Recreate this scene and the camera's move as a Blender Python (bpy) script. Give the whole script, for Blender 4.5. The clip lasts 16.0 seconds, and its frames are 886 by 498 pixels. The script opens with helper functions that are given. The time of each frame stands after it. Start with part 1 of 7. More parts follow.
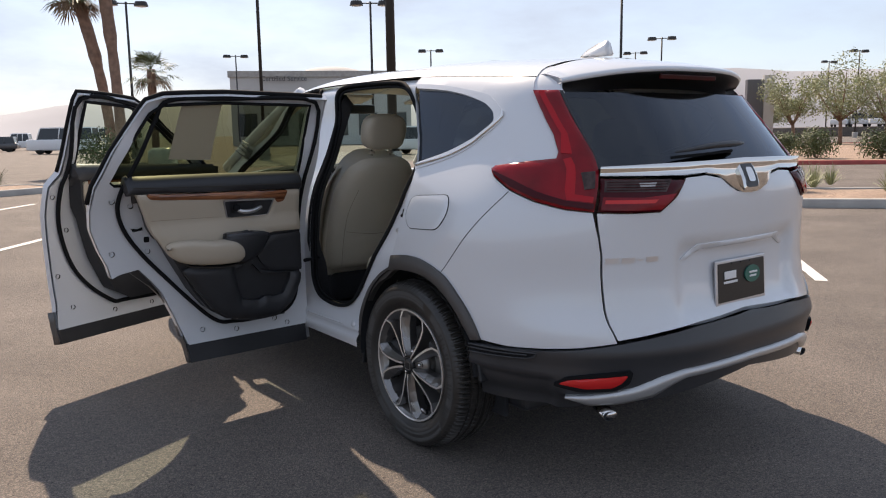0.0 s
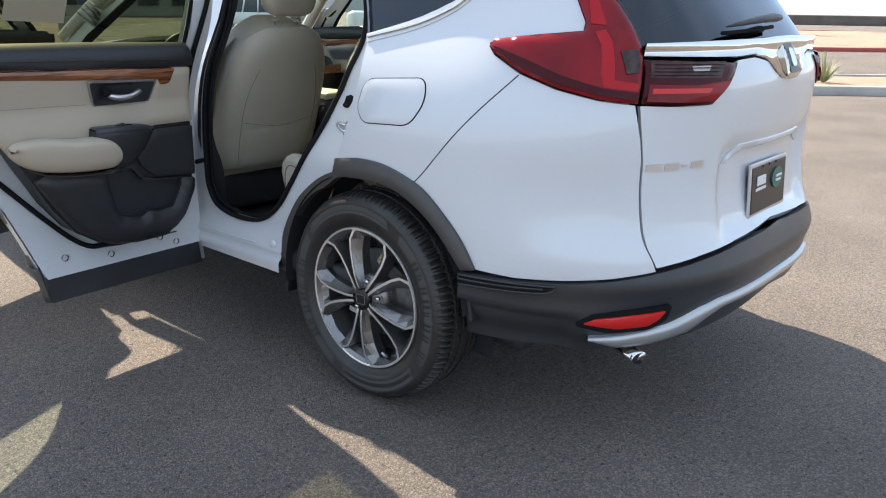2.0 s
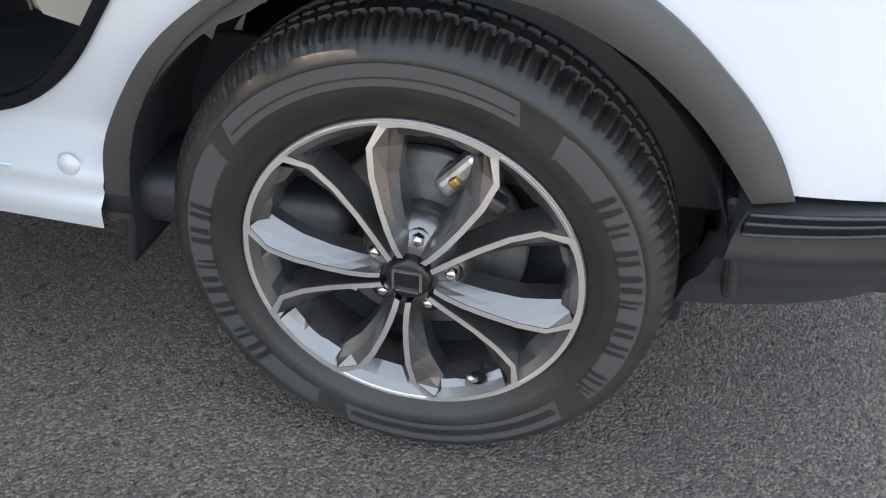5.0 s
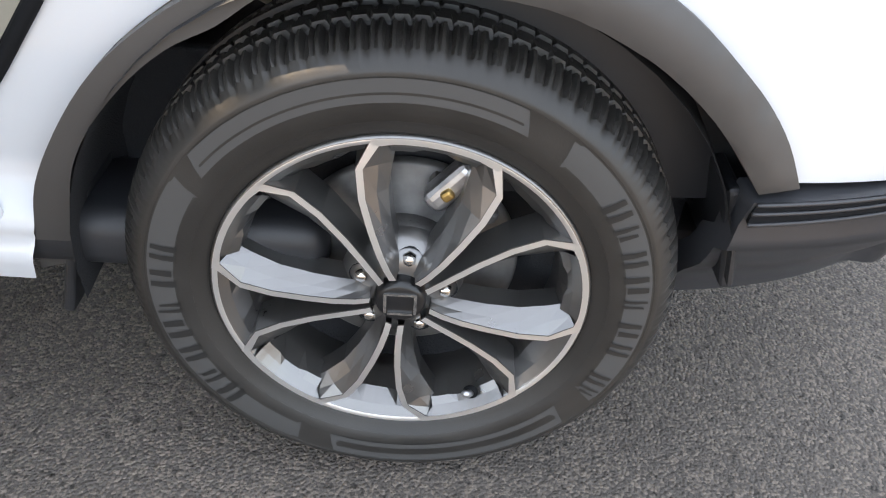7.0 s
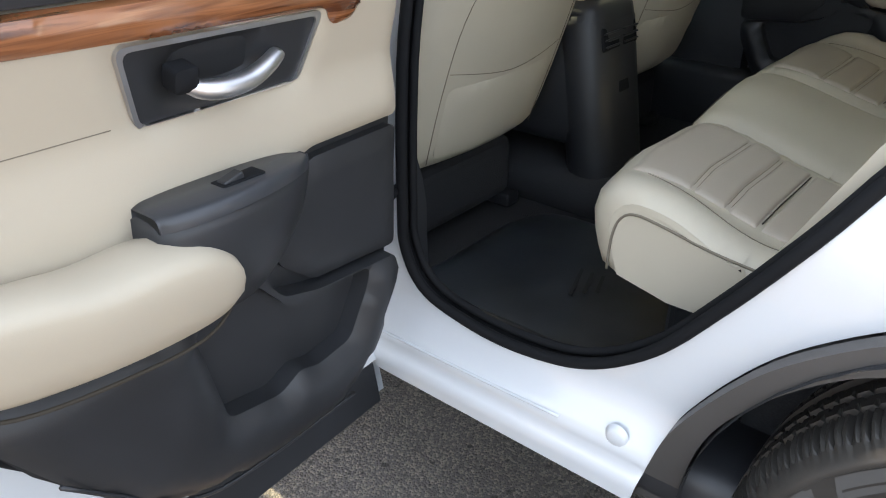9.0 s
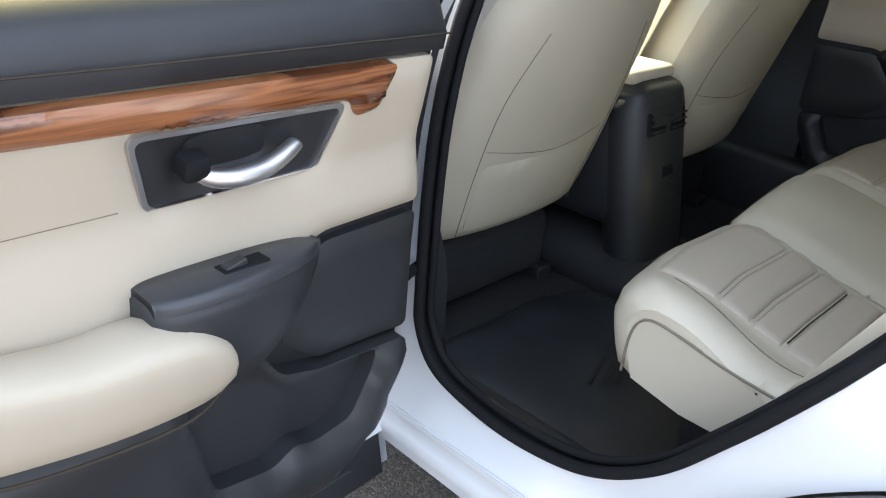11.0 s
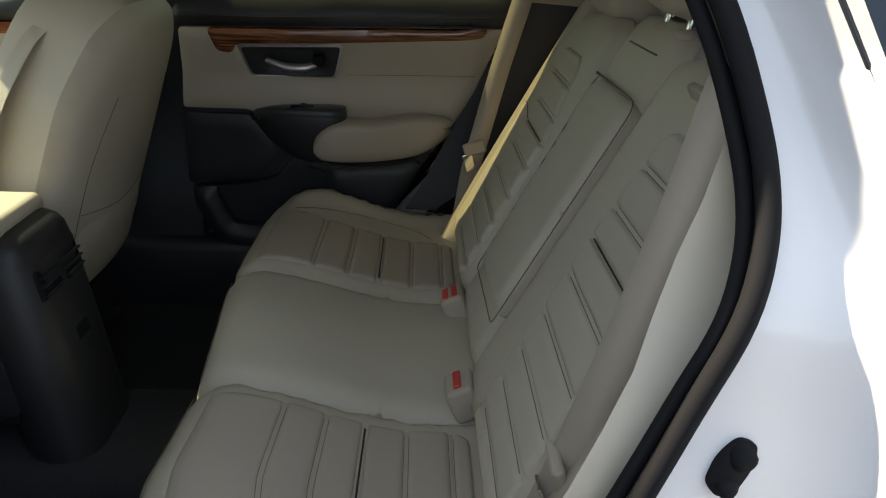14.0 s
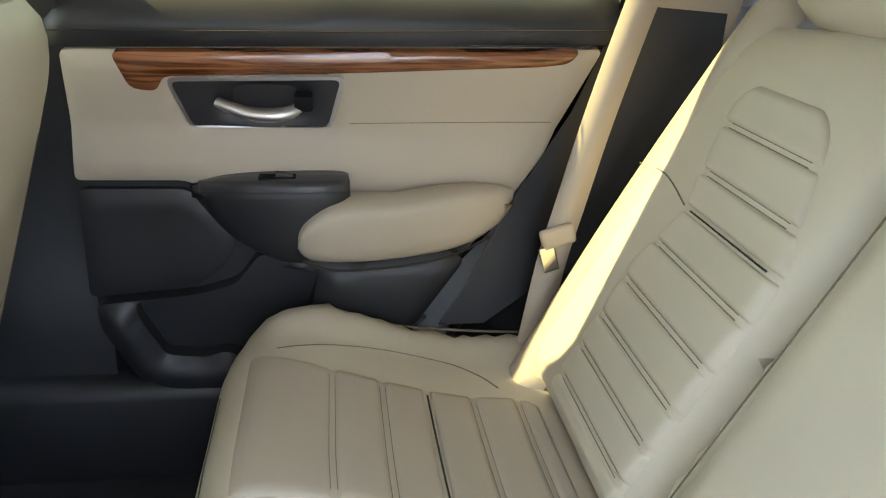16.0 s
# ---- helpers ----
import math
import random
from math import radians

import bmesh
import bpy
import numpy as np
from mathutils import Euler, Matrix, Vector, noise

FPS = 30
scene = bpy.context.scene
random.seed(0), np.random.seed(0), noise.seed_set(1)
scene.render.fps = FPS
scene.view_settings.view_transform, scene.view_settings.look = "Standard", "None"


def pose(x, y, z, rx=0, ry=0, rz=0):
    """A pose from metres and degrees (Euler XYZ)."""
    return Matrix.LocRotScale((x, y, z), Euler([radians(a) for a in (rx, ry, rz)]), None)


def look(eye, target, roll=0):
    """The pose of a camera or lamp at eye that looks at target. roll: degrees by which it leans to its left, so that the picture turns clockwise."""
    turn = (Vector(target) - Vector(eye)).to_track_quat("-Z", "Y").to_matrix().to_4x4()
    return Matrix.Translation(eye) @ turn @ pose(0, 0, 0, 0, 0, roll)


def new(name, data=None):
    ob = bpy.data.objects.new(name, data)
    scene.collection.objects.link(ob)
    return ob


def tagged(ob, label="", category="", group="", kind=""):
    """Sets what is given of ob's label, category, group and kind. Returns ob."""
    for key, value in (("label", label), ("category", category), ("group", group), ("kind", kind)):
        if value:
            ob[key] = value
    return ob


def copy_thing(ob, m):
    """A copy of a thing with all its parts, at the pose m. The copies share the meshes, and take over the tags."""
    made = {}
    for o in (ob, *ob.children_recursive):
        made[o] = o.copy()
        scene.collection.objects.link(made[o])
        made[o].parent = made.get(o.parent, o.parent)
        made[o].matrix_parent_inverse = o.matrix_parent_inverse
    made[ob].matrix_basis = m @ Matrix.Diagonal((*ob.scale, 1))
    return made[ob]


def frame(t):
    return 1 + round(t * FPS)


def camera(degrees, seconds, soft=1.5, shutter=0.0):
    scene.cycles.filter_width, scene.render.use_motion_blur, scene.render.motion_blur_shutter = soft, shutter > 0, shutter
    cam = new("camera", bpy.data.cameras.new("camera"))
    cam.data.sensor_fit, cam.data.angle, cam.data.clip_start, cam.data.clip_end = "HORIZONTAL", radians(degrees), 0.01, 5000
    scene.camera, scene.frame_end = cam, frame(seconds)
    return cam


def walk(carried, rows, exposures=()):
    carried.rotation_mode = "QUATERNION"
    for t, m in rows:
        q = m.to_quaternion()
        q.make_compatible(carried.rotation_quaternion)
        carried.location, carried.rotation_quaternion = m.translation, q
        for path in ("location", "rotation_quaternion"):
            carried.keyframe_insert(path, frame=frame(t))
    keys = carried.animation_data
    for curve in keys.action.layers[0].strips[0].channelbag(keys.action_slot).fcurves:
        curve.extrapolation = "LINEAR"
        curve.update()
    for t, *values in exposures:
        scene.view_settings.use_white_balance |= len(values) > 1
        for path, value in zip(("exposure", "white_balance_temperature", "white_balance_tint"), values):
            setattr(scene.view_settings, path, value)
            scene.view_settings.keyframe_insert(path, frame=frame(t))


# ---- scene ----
cam = camera(58.97, 16.0, 1.1)
PATH = [  # seconds, eye, turn in degrees
    (0, -2.7160, -2.6591, 1.3345, 81.48, 0.88, -36.97),
    (0.5, -2.7175, -2.5718, 1.3208, 81.03, 0.87, -38.15),
    (1, -2.6555, -2.3324, 1.3130, 78.30, 0.40, -41.23),
    (1.5, -2.6157, -2.0983, 1.2942, 75.04, -0.30, -44.06),
    (2, -2.6035, -1.7813, 1.2856, 72.93, -0.82, -49.43),
    (2.5, -2.5114, -1.4837, 1.2413, 69.71, -0.50, -54.47),
    (3, -2.3518, -1.1560, 1.2113, 66.44, -0.45, -58.22),
    (3.5, -2.2189, -0.8123, 1.1632, 63.79, -1.53, -64.25),
    (4, -2.0344, -0.5526, 1.1145, 60.60, -0.92, -67.97),
    (4.5, -1.8431, -0.3364, 1.0784, 57.22, -1.42, -73.68),
    (4.7, -1.7664, -0.2727, 1.0566, 54.97, -1.50, -75.19),
    (6.8, -1.6610, -0.0460, 1.0282, 51.68, -3.22, -88.95),
    (7, -1.6598, -0.0315, 1.0455, 51.24, -3.40, -88.68),
    (7.5, -1.6841, 0.0231, 1.0941, 54.65, -2.21, -80.44),
    (8, -1.7194, 0.0995, 1.1453, 58.06, -1.24, -71.36),
    (8.5, -1.7430, 0.1518, 1.1831, 60.19, -1.52, -62.05),
    (9, -1.7081, 0.1660, 1.2062, 61.76, -0.24, -50.49),
    (9.2, -1.6960, 0.1675, 1.2107, 62.83, -0.49, -47.52),
    (11.3, -1.6360, 0.1527, 1.2754, 64.69, -4.48, -45.03),
    (11.5, -1.6275, 0.1289, 1.2781, 67.01, -3.18, -48.24),
    (12, -1.5760, 0.1744, 1.2776, 68.12, -1.25, -60.41),
    (12.5, -1.5537, 0.3223, 1.2986, 67.66, -1.17, -77.34),
    (13, -1.5483, 0.4027, 1.3061, 67.28, -2.51, -84.41),
    (13.5, -1.4721, 0.4148, 1.3349, 67.53, -1.75, -89.07),
    (14, -1.2758, 0.4093, 1.3468, 67.95, -1.98, -91.39),
    (14.5, -1.0549, 0.4235, 1.3516, 68.23, -2.31, -92.89),
    (15, -0.8410, 0.5042, 1.3450, 68.48, -2.46, -96.10),
    (15.5, -0.7054, 0.5648, 1.3201, 68.48, -2.51, -97.49),
    (16, -0.4871, 0.6249, 1.2972, 67.45, -2.55, -97.97),
]
EXPOSE = [(0, 0.87, 6350, 14), (1, 1.13, 6200, 10), (2, 1.72, 6050, 7), (3, 2.02, 6100, 6), (4, 2.42, 6400, 7), (4.5, 2.55, 6500, 7), (7, 2.95, 6900, 10), (8, 2.75, 6750, 8), (8.5, 2.68, 6700, 7), (9, 3.02, 6650, 9), (11.3, 3.18, 6350, 10), (12, 2.62, 6550, 8), (12.5, 2.12, 6650, 8), (13.5, 1.72, 6550, 9), (14, 2.05, 6500, 8), (14.5, 3.22, 6650, 12), (15, 3.85, 6650, 13), (15.5, 4.08, 6550, 12), (16, 4.22, 6600, 11)]
walk(cam, [(t, pose(x, y, z, rx, ry, rz)) for t, x, y, z, rx, ry, rz in PATH], EXPOSE)

# ---- world, sun ----
SUN = Vector((0.30, 0.96, 1.0)).normalized()
world = bpy.data.worlds.new("sky")
scene.world = world
world.use_nodes = True
wt = world.node_tree
wt.nodes.clear()
w_out = wt.nodes.new("ShaderNodeOutputWorld")
w_bg = wt.nodes.new("ShaderNodeBackground")
w_sky = wt.nodes.new("ShaderNodeTexSky")
w_sky.sky_type = "NISHITA"
w_sky.sun_disc = False
w_sky.sun_elevation = math.asin(SUN.z)
w_sky.sun_rotation = math.atan2(SUN.x, SUN.y)
w_sky.air_density, w_sky.dust_density, w_sky.ozone_density = 1.0, 0.8, 1.0
w_geo = wt.nodes.new("ShaderNodeTexCoord")
w_map = wt.nodes.new("ShaderNodeMapping")
w_map.inputs["Scale"].default_value = (1.0, 1.0, 3.2)
w_noise = wt.nodes.new("ShaderNodeTexNoise")
w_noise.inputs["Scale"].default_value, w_noise.inputs["Detail"].default_value, w_noise.inputs["Roughness"].default_value = 3.1, 7.0, 0.58
w_ramp = wt.nodes.new("ShaderNodeValToRGB")
w_ramp.color_ramp.elements[0].position, w_ramp.color_ramp.elements[1].position = 0.40, 0.66
w_ramp.color_ramp.elements[0].color = (0.62, 0.62, 0.62, 1)
w_ramp.color_ramp.elements[1].color = (0.92, 0.92, 0.92, 1)
w_mix = wt.nodes.new("ShaderNodeMix")
w_mix.data_type = "RGBA"
w_mix.inputs["B"].default_value = (3.55, 3.92, 4.5, 1)
wt.links.new(w_geo.outputs["Generated"], w_map.inputs["Vector"])
wt.links.new(w_map.outputs["Vector"], w_noise.inputs["Vector"])
wt.links.new(w_noise.outputs["Fac"], w_ramp.inputs["Fac"])
wt.links.new(w_ramp.outputs["Color"], w_mix.inputs["Factor"])
wt.links.new(w_sky.outputs["Color"], w_mix.inputs["A"])
wt.links.new(w_mix.outputs["Result"], w_bg.inputs["Color"])
wt.links.new(w_bg.outputs["Background"], w_out.inputs["Surface"])
w_bg.inputs["Strength"].default_value = 0.098
sun = new("sun", bpy.data.lights.new("sun", "SUN"))
sun.data.energy, sun.data.angle, sun.data.color = 4.0, radians(0.6), (1.0, 0.81, 0.60)
sun.matrix_world = look(SUN * 50, (0, 0, 0))

# ---- materials ----
def material(name, color, rough=0.5, metal=0.0, var=None, bump=None, coat=0.0, spec=0.5, dark=None, coat_rough=0.04):
    """var: (scale, amount) of a blotchy change of tone; bump: rows of (scale, strength, distance); dark: (scale, threshold, colour) of specks."""
    m = bpy.data.materials.new(name)
    m.use_nodes = True
    nt = m.node_tree
    b = nt.nodes["Principled BSDF"]
    b.inputs["Base Color"].default_value = (*color, 1)
    b.inputs["Roughness"].default_value, b.inputs["Metallic"].default_value = rough, metal
    b.inputs["Coat Weight"].default_value, b.inputs["Coat Roughness"].default_value = coat, coat_rough
    b.inputs["Specular IOR Level"].default_value = spec
    tc = nt.nodes.new("ShaderNodeTexCoord")
    src = None
    if var:
        n = nt.nodes.new("ShaderNodeTexNoise")
        n.inputs["Scale"].default_value, n.inputs["Detail"].default_value = var[0], 6
        nt.links.new(tc.outputs["Object"], n.inputs["Vector"])
        mr = nt.nodes.new("ShaderNodeMapRange")
        mr.inputs["From Min"].default_value, mr.inputs["From Max"].default_value = 0.3, 0.7
        mr.inputs["To Min"].default_value, mr.inputs["To Max"].default_value = 1 - var[1], 1 + var[1]
        nt.links.new(n.outputs["Fac"], mr.inputs["Value"])
        mx = nt.nodes.new("ShaderNodeMix")
        mx.data_type, mx.blend_type = "RGBA", "MULTIPLY"
        mx.inputs["Factor"].default_value = 1
        mx.inputs["A"].default_value = (*color, 1)
        nt.links.new(mr.outputs["Result"], mx.inputs["B"])
        src = mx.outputs["Result"]
        rr = nt.nodes.new("ShaderNodeMapRange")
        rr.inputs["To Min"].default_value, rr.inputs["To Max"].default_value = max(0.02, rough - 0.08), min(1, rough + 0.08)
        nt.links.new(n.outputs["Fac"], rr.inputs["Value"])
        nt.links.new(rr.outputs["Result"], b.inputs["Roughness"])
    if dark:
        v = nt.nodes.new("ShaderNodeTexVoronoi")
        v.inputs["Scale"].default_value = dark[0]
        nt.links.new(tc.outputs["Object"], v.inputs["Vector"])
        sep = nt.nodes.new("ShaderNodeSeparateColor")
        nt.links.new(v.outputs["Color"], sep.inputs["Color"])
        th = nt.nodes.new("ShaderNodeMapRange")
        th.inputs["From Min"].default_value, th.inputs["From Max"].default_value = dark[1], min(1.0, dark[1] + 0.15)
        nt.links.new(sep.outputs["Red"], th.inputs["Value"])
        m2 = nt.nodes.new("ShaderNodeMix")
        m2.data_type = "RGBA"
        m2.inputs["A"].default_value = (*color, 1)
        if src:
            nt.links.new(src, m2.inputs["A"])
        m2.inputs["B"].default_value = (*dark[2], 1)
        nt.links.new(th.outputs["Result"], m2.inputs["Factor"])
        src = m2.outputs["Result"]
    if src:
        nt.links.new(src, b.inputs["Base Color"])
    last = None
    for scale, strength, dist in bump or ():
        n = nt.nodes.new("ShaderNodeTexNoise")
        n.inputs["Scale"].default_value, n.inputs["Detail"].default_value = scale, 4
        nt.links.new(tc.outputs["Object"], n.inputs["Vector"])
        bp = nt.nodes.new("ShaderNodeBump")
        bp.inputs["Strength"].default_value, bp.inputs["Distance"].default_value = strength, dist
        nt.links.new(n.outputs["Fac"], bp.inputs["Height"])
        if last:
            nt.links.new(last.outputs["Normal"], bp.inputs["Normal"])
        last = bp
    if last:
        nt.links.new(last.outputs["Normal"], b.inputs["Normal"])
    return m


def glass_material(name, color, tint_mix):
    """A thin tinted pane: mostly see-through, with a clear reflection."""
    m = bpy.data.materials.new(name)
    m.use_nodes = True
    nt = m.node_tree
    nt.nodes.clear()
    out = nt.nodes.new("ShaderNodeOutputMaterial")
    tr = nt.nodes.new("ShaderNodeBsdfTransparent")
    tr.inputs["Color"].default_value = (*color, 1)
    gl = nt.nodes.new("ShaderNodeBsdfGlossy")
    gl.inputs["Roughness"].default_value = 0.02
    gl.inputs["Color"].default_value = (0.80, 0.88, 1.0, 1)
    lw = nt.nodes.new("ShaderNodeLayerWeight")
    lw.inputs["Blend"].default_value = 0.5
    pw = nt.nodes.new("ShaderNodeMath")
    pw.operation = "POWER"
    pw.inputs[1].default_value = 4.0
    fr = nt.nodes.new("ShaderNodeMath")
    fr.operation = "MULTIPLY_ADD"
    fr.inputs[1].default_value, fr.inputs[2].default_value = 0.75, tint_mix
    nt.links.new(lw.outputs["Facing"], pw.inputs[0])
    nt.links.new(pw.outputs["Value"], fr.inputs[0])
    mx = nt.nodes.new("ShaderNodeMixShader")
    nt.links.new(fr.outputs["Value"], mx.inputs["Fac"])
    nt.links.new(tr.outputs["BSDF"], mx.inputs[1])
    nt.links.new(gl.outputs["BSDF"], mx.inputs[2])
    nt.links.new(mx.outputs["Shader"], out.inputs["Surface"])
    return m


def wood_material(name, dark, light):
    m = material(name, light, 0.22, coat=0.6)
    nt = m.node_tree
    b = nt.nodes["Principled BSDF"]
    tc = nt.nodes.new("ShaderNodeTexCoord")
    mp = nt.nodes.new("ShaderNodeMapping")
    mp.inputs["Scale"].default_value = (8, 3.5, 70)
    wv = nt.nodes.new("ShaderNodeTexNoise")
    wv.inputs["Scale"].default_value, wv.inputs["Detail"].default_value, wv.inputs["Distortion"].default_value = 1.6, 5, 1.2
    rp = nt.nodes.new("ShaderNodeValToRGB")
    rp.color_ramp.elements[0].position, rp.color_ramp.elements[0].color = 0.36, (*dark, 1)
    rp.color_ramp.elements[1].position, rp.color_ramp.elements[1].color = 0.62, (*light, 1)
    nt.links.new(tc.outputs["Object"], mp.inputs["Vector"])
    nt.links.new(mp.outputs["Vector"], wv.inputs["Vector"])
    nt.links.new(wv.outputs["Fac"], rp.inputs["Fac"])
    nt.links.new(rp.outputs["Color"], b.inputs["Base Color"])
    return m


PAINT = material("white_paint", (0.615, 0.635, 0.664), 0.30, coat=1.0, coat_rough=0.03, bump=((900, 0.02, 0.0005),))
PLASTIC = material("black_textured_plastic", (0.019, 0.020, 0.023), 0.48, var=(6, 0.25), bump=((700, 0.25, 0.0006),))
BUMPER = material("bumper_plastic", (0.034, 0.035, 0.039), 0.36, var=(5, 0.12), bump=((900, 0.2, 0.0004),))
CLAD = material("dark_grey_cladding", (0.060, 0.056, 0.054), 0.46, var=(5, 0.15), bump=((900, 0.3, 0.0004),))
RUBBER = material("black_rubber", (0.010, 0.0105, 0.012), 0.80, spec=0.12, bump=((300, 0.2, 0.0005),))
TYRE = material("tyre_rubber", (0.026, 0.024, 0.022), 0.43, var=(9, 0.25), bump=((350, 0.25, 0.0006),))
TYRE_BAND = material("tyre_matt_band", (0.060, 0.059, 0.058), 0.62, bump=((500, 0.15, 0.0004),))
TYRE_MARK = material("tyre_lettering", (0.020, 0.0195, 0.019), 0.40)
ALLOY = material("machined_alloy", (0.86, 0.85, 0.84), 0.36, 0.9, bump=((500, 0.04, 0.0003),))
GUNMETAL = material("grey_alloy_paint", (0.215, 0.211, 0.209), 0.30, 0.85, var=(14, 0.06), coat=0.35)
CHROME = material("chrome", (0.70, 0.69, 0.67), 0.05, 1.0)
SATIN = material("satin_silver", (0.62, 0.62, 0.64), 0.38, 1.0)
SILVER = material("silver_paint", (0.46, 0.47, 0.48), 0.34, 0.6, coat=0.5)
STEEL = material("steel", (0.17, 0.165, 0.16), 0.55, 0.6, var=(30, 0.3))
ZINC = material("zinc_plated_steel", (0.55, 0.56, 0.58), 0.38, 1.0, var=(60, 0.2))
LEATHER = material("beige_leather", (0.50, 0.456, 0.366), 0.46, var=(4, 0.05), bump=((420, 0.22, 0.0006), (9, 0.10, 0.004)))
LEATHER_GREY = material("taupe_leather_insert", (0.415, 0.363, 0.296), 0.48, var=(4, 0.05), bump=((420, 0.22, 0.0006), (9, 0.10, 0.004)))
TRIM_BEIGE = material("beige_door_trim", (0.42, 0.368, 0.290), 0.50, var=(3, 0.03), bump=((600, 0.2, 0.0004),))
BELT = material("beige_seat_belt", (0.40, 0.345, 0.275), 0.6, bump=((900, 0.2, 0.0004),))
SEAM = material("dark_seam", (0.045, 0.038, 0.030), 0.8, spec=0.2)
SEAM_SOFT = material("brown_seam", (0.17, 0.145, 0.11), 0.7)
STITCH = material("beige_stitching", (0.50, 0.45, 0.36), 0.6)
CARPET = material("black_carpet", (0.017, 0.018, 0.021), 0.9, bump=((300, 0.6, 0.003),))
MAT = material("black_mat_film", (0.024, 0.028, 0.034), 0.33, var=(8, 0.35), bump=((14, 0.12, 0.006), (200, 0.1, 0.001)))
HEADLINER = material("grey_headliner", (0.56, 0.53, 0.48), 0.85, bump=((500, 0.3, 0.0006),))
WOOD = wood_material("wood_grain_trim", (0.085, 0.026, 0.010), (0.29, 0.115, 0.048))
RED_LENS = material("red_lens", (0.185, 0.003, 0.008), 0.12, var=(7, 0.35), coat=0.12, spec=0.22)
RED_BRIGHT = material("lit_red_lens", (0.36, 0.006, 0.012), 0.14, coat=0.12, spec=0.22)
RED_DARK = material("dark_red_lens", (0.050, 0.002, 0.005), 0.10, spec=0.2)
RED_GLOW = material("bright_red_lens", (0.55, 0.02, 0.02), 0.12, coat=0.2, spec=0.3)
SMOKE = material("smoked_lens", (0.060, 0.042, 0.040), 0.12, var=(40, 0.4), spec=0.2)
CLEAR_LENS = material("reversing_lens", (0.35, 0.33, 0.32), 0.15, 0.4, coat=1.0)
RED_PLASTIC = material("red_plastic", (0.62, 0.05, 0.05), 0.35)
PRIVACY = glass_material("privacy_glass", (0.035, 0.038, 0.042), 0.06)
TINT = glass_material("green_tinted_glass", (0.70, 0.80, 0.72), 0.045)
DARK_TINT = glass_material("dark_green_tinted_glass", (0.20, 0.215, 0.135), 0.045)
POD_TOP = material("satin_black_panel", (0.034, 0.036, 0.042), 0.38, bump=((700, 0.15, 0.0004),))
PLATE = material("plate_black", (0.012, 0.012, 0.013), 0.3)
PLATE_WHITE = material("plate_white_print", (0.7, 0.7, 0.7), 0.4)
PLATE_GREEN = material("plate_green", (0.02, 0.12, 0.09), 0.35)
BRASS = material("brass", (0.6, 0.42, 0.16), 0.35, 1.0)
PAPER = material("yellowed_paper", (0.30, 0.27, 0.19), 0.8)

# ---- mesh tools ----
from mathutils.geometry import delaunay_2d_cdt


def link_mesh(name, verts, faces, mat, parent=None, label="", smooth=True, mats=None, index=None):
    me = bpy.data.meshes.new(name)
    me.from_pydata([tuple(v) for v in verts], [], faces)
    for m in mats or [mat]:
        me.materials.append(m)
    if index is not None:
        me.polygons.foreach_set("material_index", index)
    me.polygons.foreach_set("use_smooth", [smooth] * len(me.polygons))
    me.update()
    ob = new(name, me)
    if parent:
        ob.parent = parent
    if label:
        tagged(ob, label)
    return ob


def part(name, bm, mat, parent=None, label="", smooth=False):
    me = bpy.data.meshes.new(name)
    bmesh.ops.recalc_face_normals(bm, faces=bm.faces)
    bm.to_mesh(me)
    bm.free()
    me.materials.append(mat)
    me.polygons.foreach_set("use_smooth", [smooth] * len(me.polygons))
    ob = new(name, me)
    if parent:
        ob.parent = parent
    if label:
        tagged(ob, label)
    return ob


def dense(loop, step, closed=True):
    out = []
    n = len(loop)
    for i in range(n if closed else n - 1):
        a, b = np.array(loop[i], float), np.array(loop[(i + 1) % n], float)
        k = max(1, int(math.ceil(np.linalg.norm(b - a) / step)))
        out += [a + (b - a) * j / k for j in range(k)]
    if not closed:
        out.append(np.array(loop[-1], float))
    return np.array(out)


def rounded(loop, r, n=5):
    """The loop with its corners rounded."""
    out = []
    k = len(loop)
    for i in range(k):
        p, a, b = np.array(loop[i], float), np.array(loop[i - 1], float), np.array(loop[(i + 1) % k], float)
        da, db = a - p, b - p
        la, lb = np.linalg.norm(da), np.linalg.norm(db)
        q = min(r, la * 0.45, lb * 0.45)
        s, e = p + da / la * q, p + db / lb * q
        for j in range(n):
            t = j / (n - 1)
            out.append((1 - t) ** 2 * s + 2 * t * (1 - t) * p + t * t * e)
    return np.array(out)


def spline(pts, n=6, closed=True):
    """A smooth curve through the points."""
    p = np.array(pts, float)
    k = len(p)
    out = []
    for i in range(k if closed else k - 1):
        p0, p1, p2, p3 = (p[(i - 1) % k], p[i], p[(i + 1) % k], p[(i + 2) % k]) if closed else (p[max(i - 1, 0)], p[i], p[i + 1], p[min(i + 2, k - 1)])
        for j in range(n):
            t = j / n
            out.append(0.5 * (2 * p1 + (p2 - p0) * t + (2 * p0 - 5 * p1 + 4 * p2 - p3) * t * t + (3 * p1 - p0 - 3 * p2 + p3) * t ** 3))
    if not closed:
        out.append(p[-1])
    return np.array(out)


def inside(pts, loop):
    x, y = pts[:, 0], pts[:, 1]
    res = np.zeros(len(pts), bool)
    n = len(loop)
    for i in range(n):
        (x1, y1), (x2, y2) = loop[i], loop[(i + 1) % n]
        if y1 == y2:
            continue
        c = ((y1 > y) != (y2 > y)) & (x < (x2 - x1) * (y - y1) / (y2 - y1) + x1)
        res ^= c
    return res


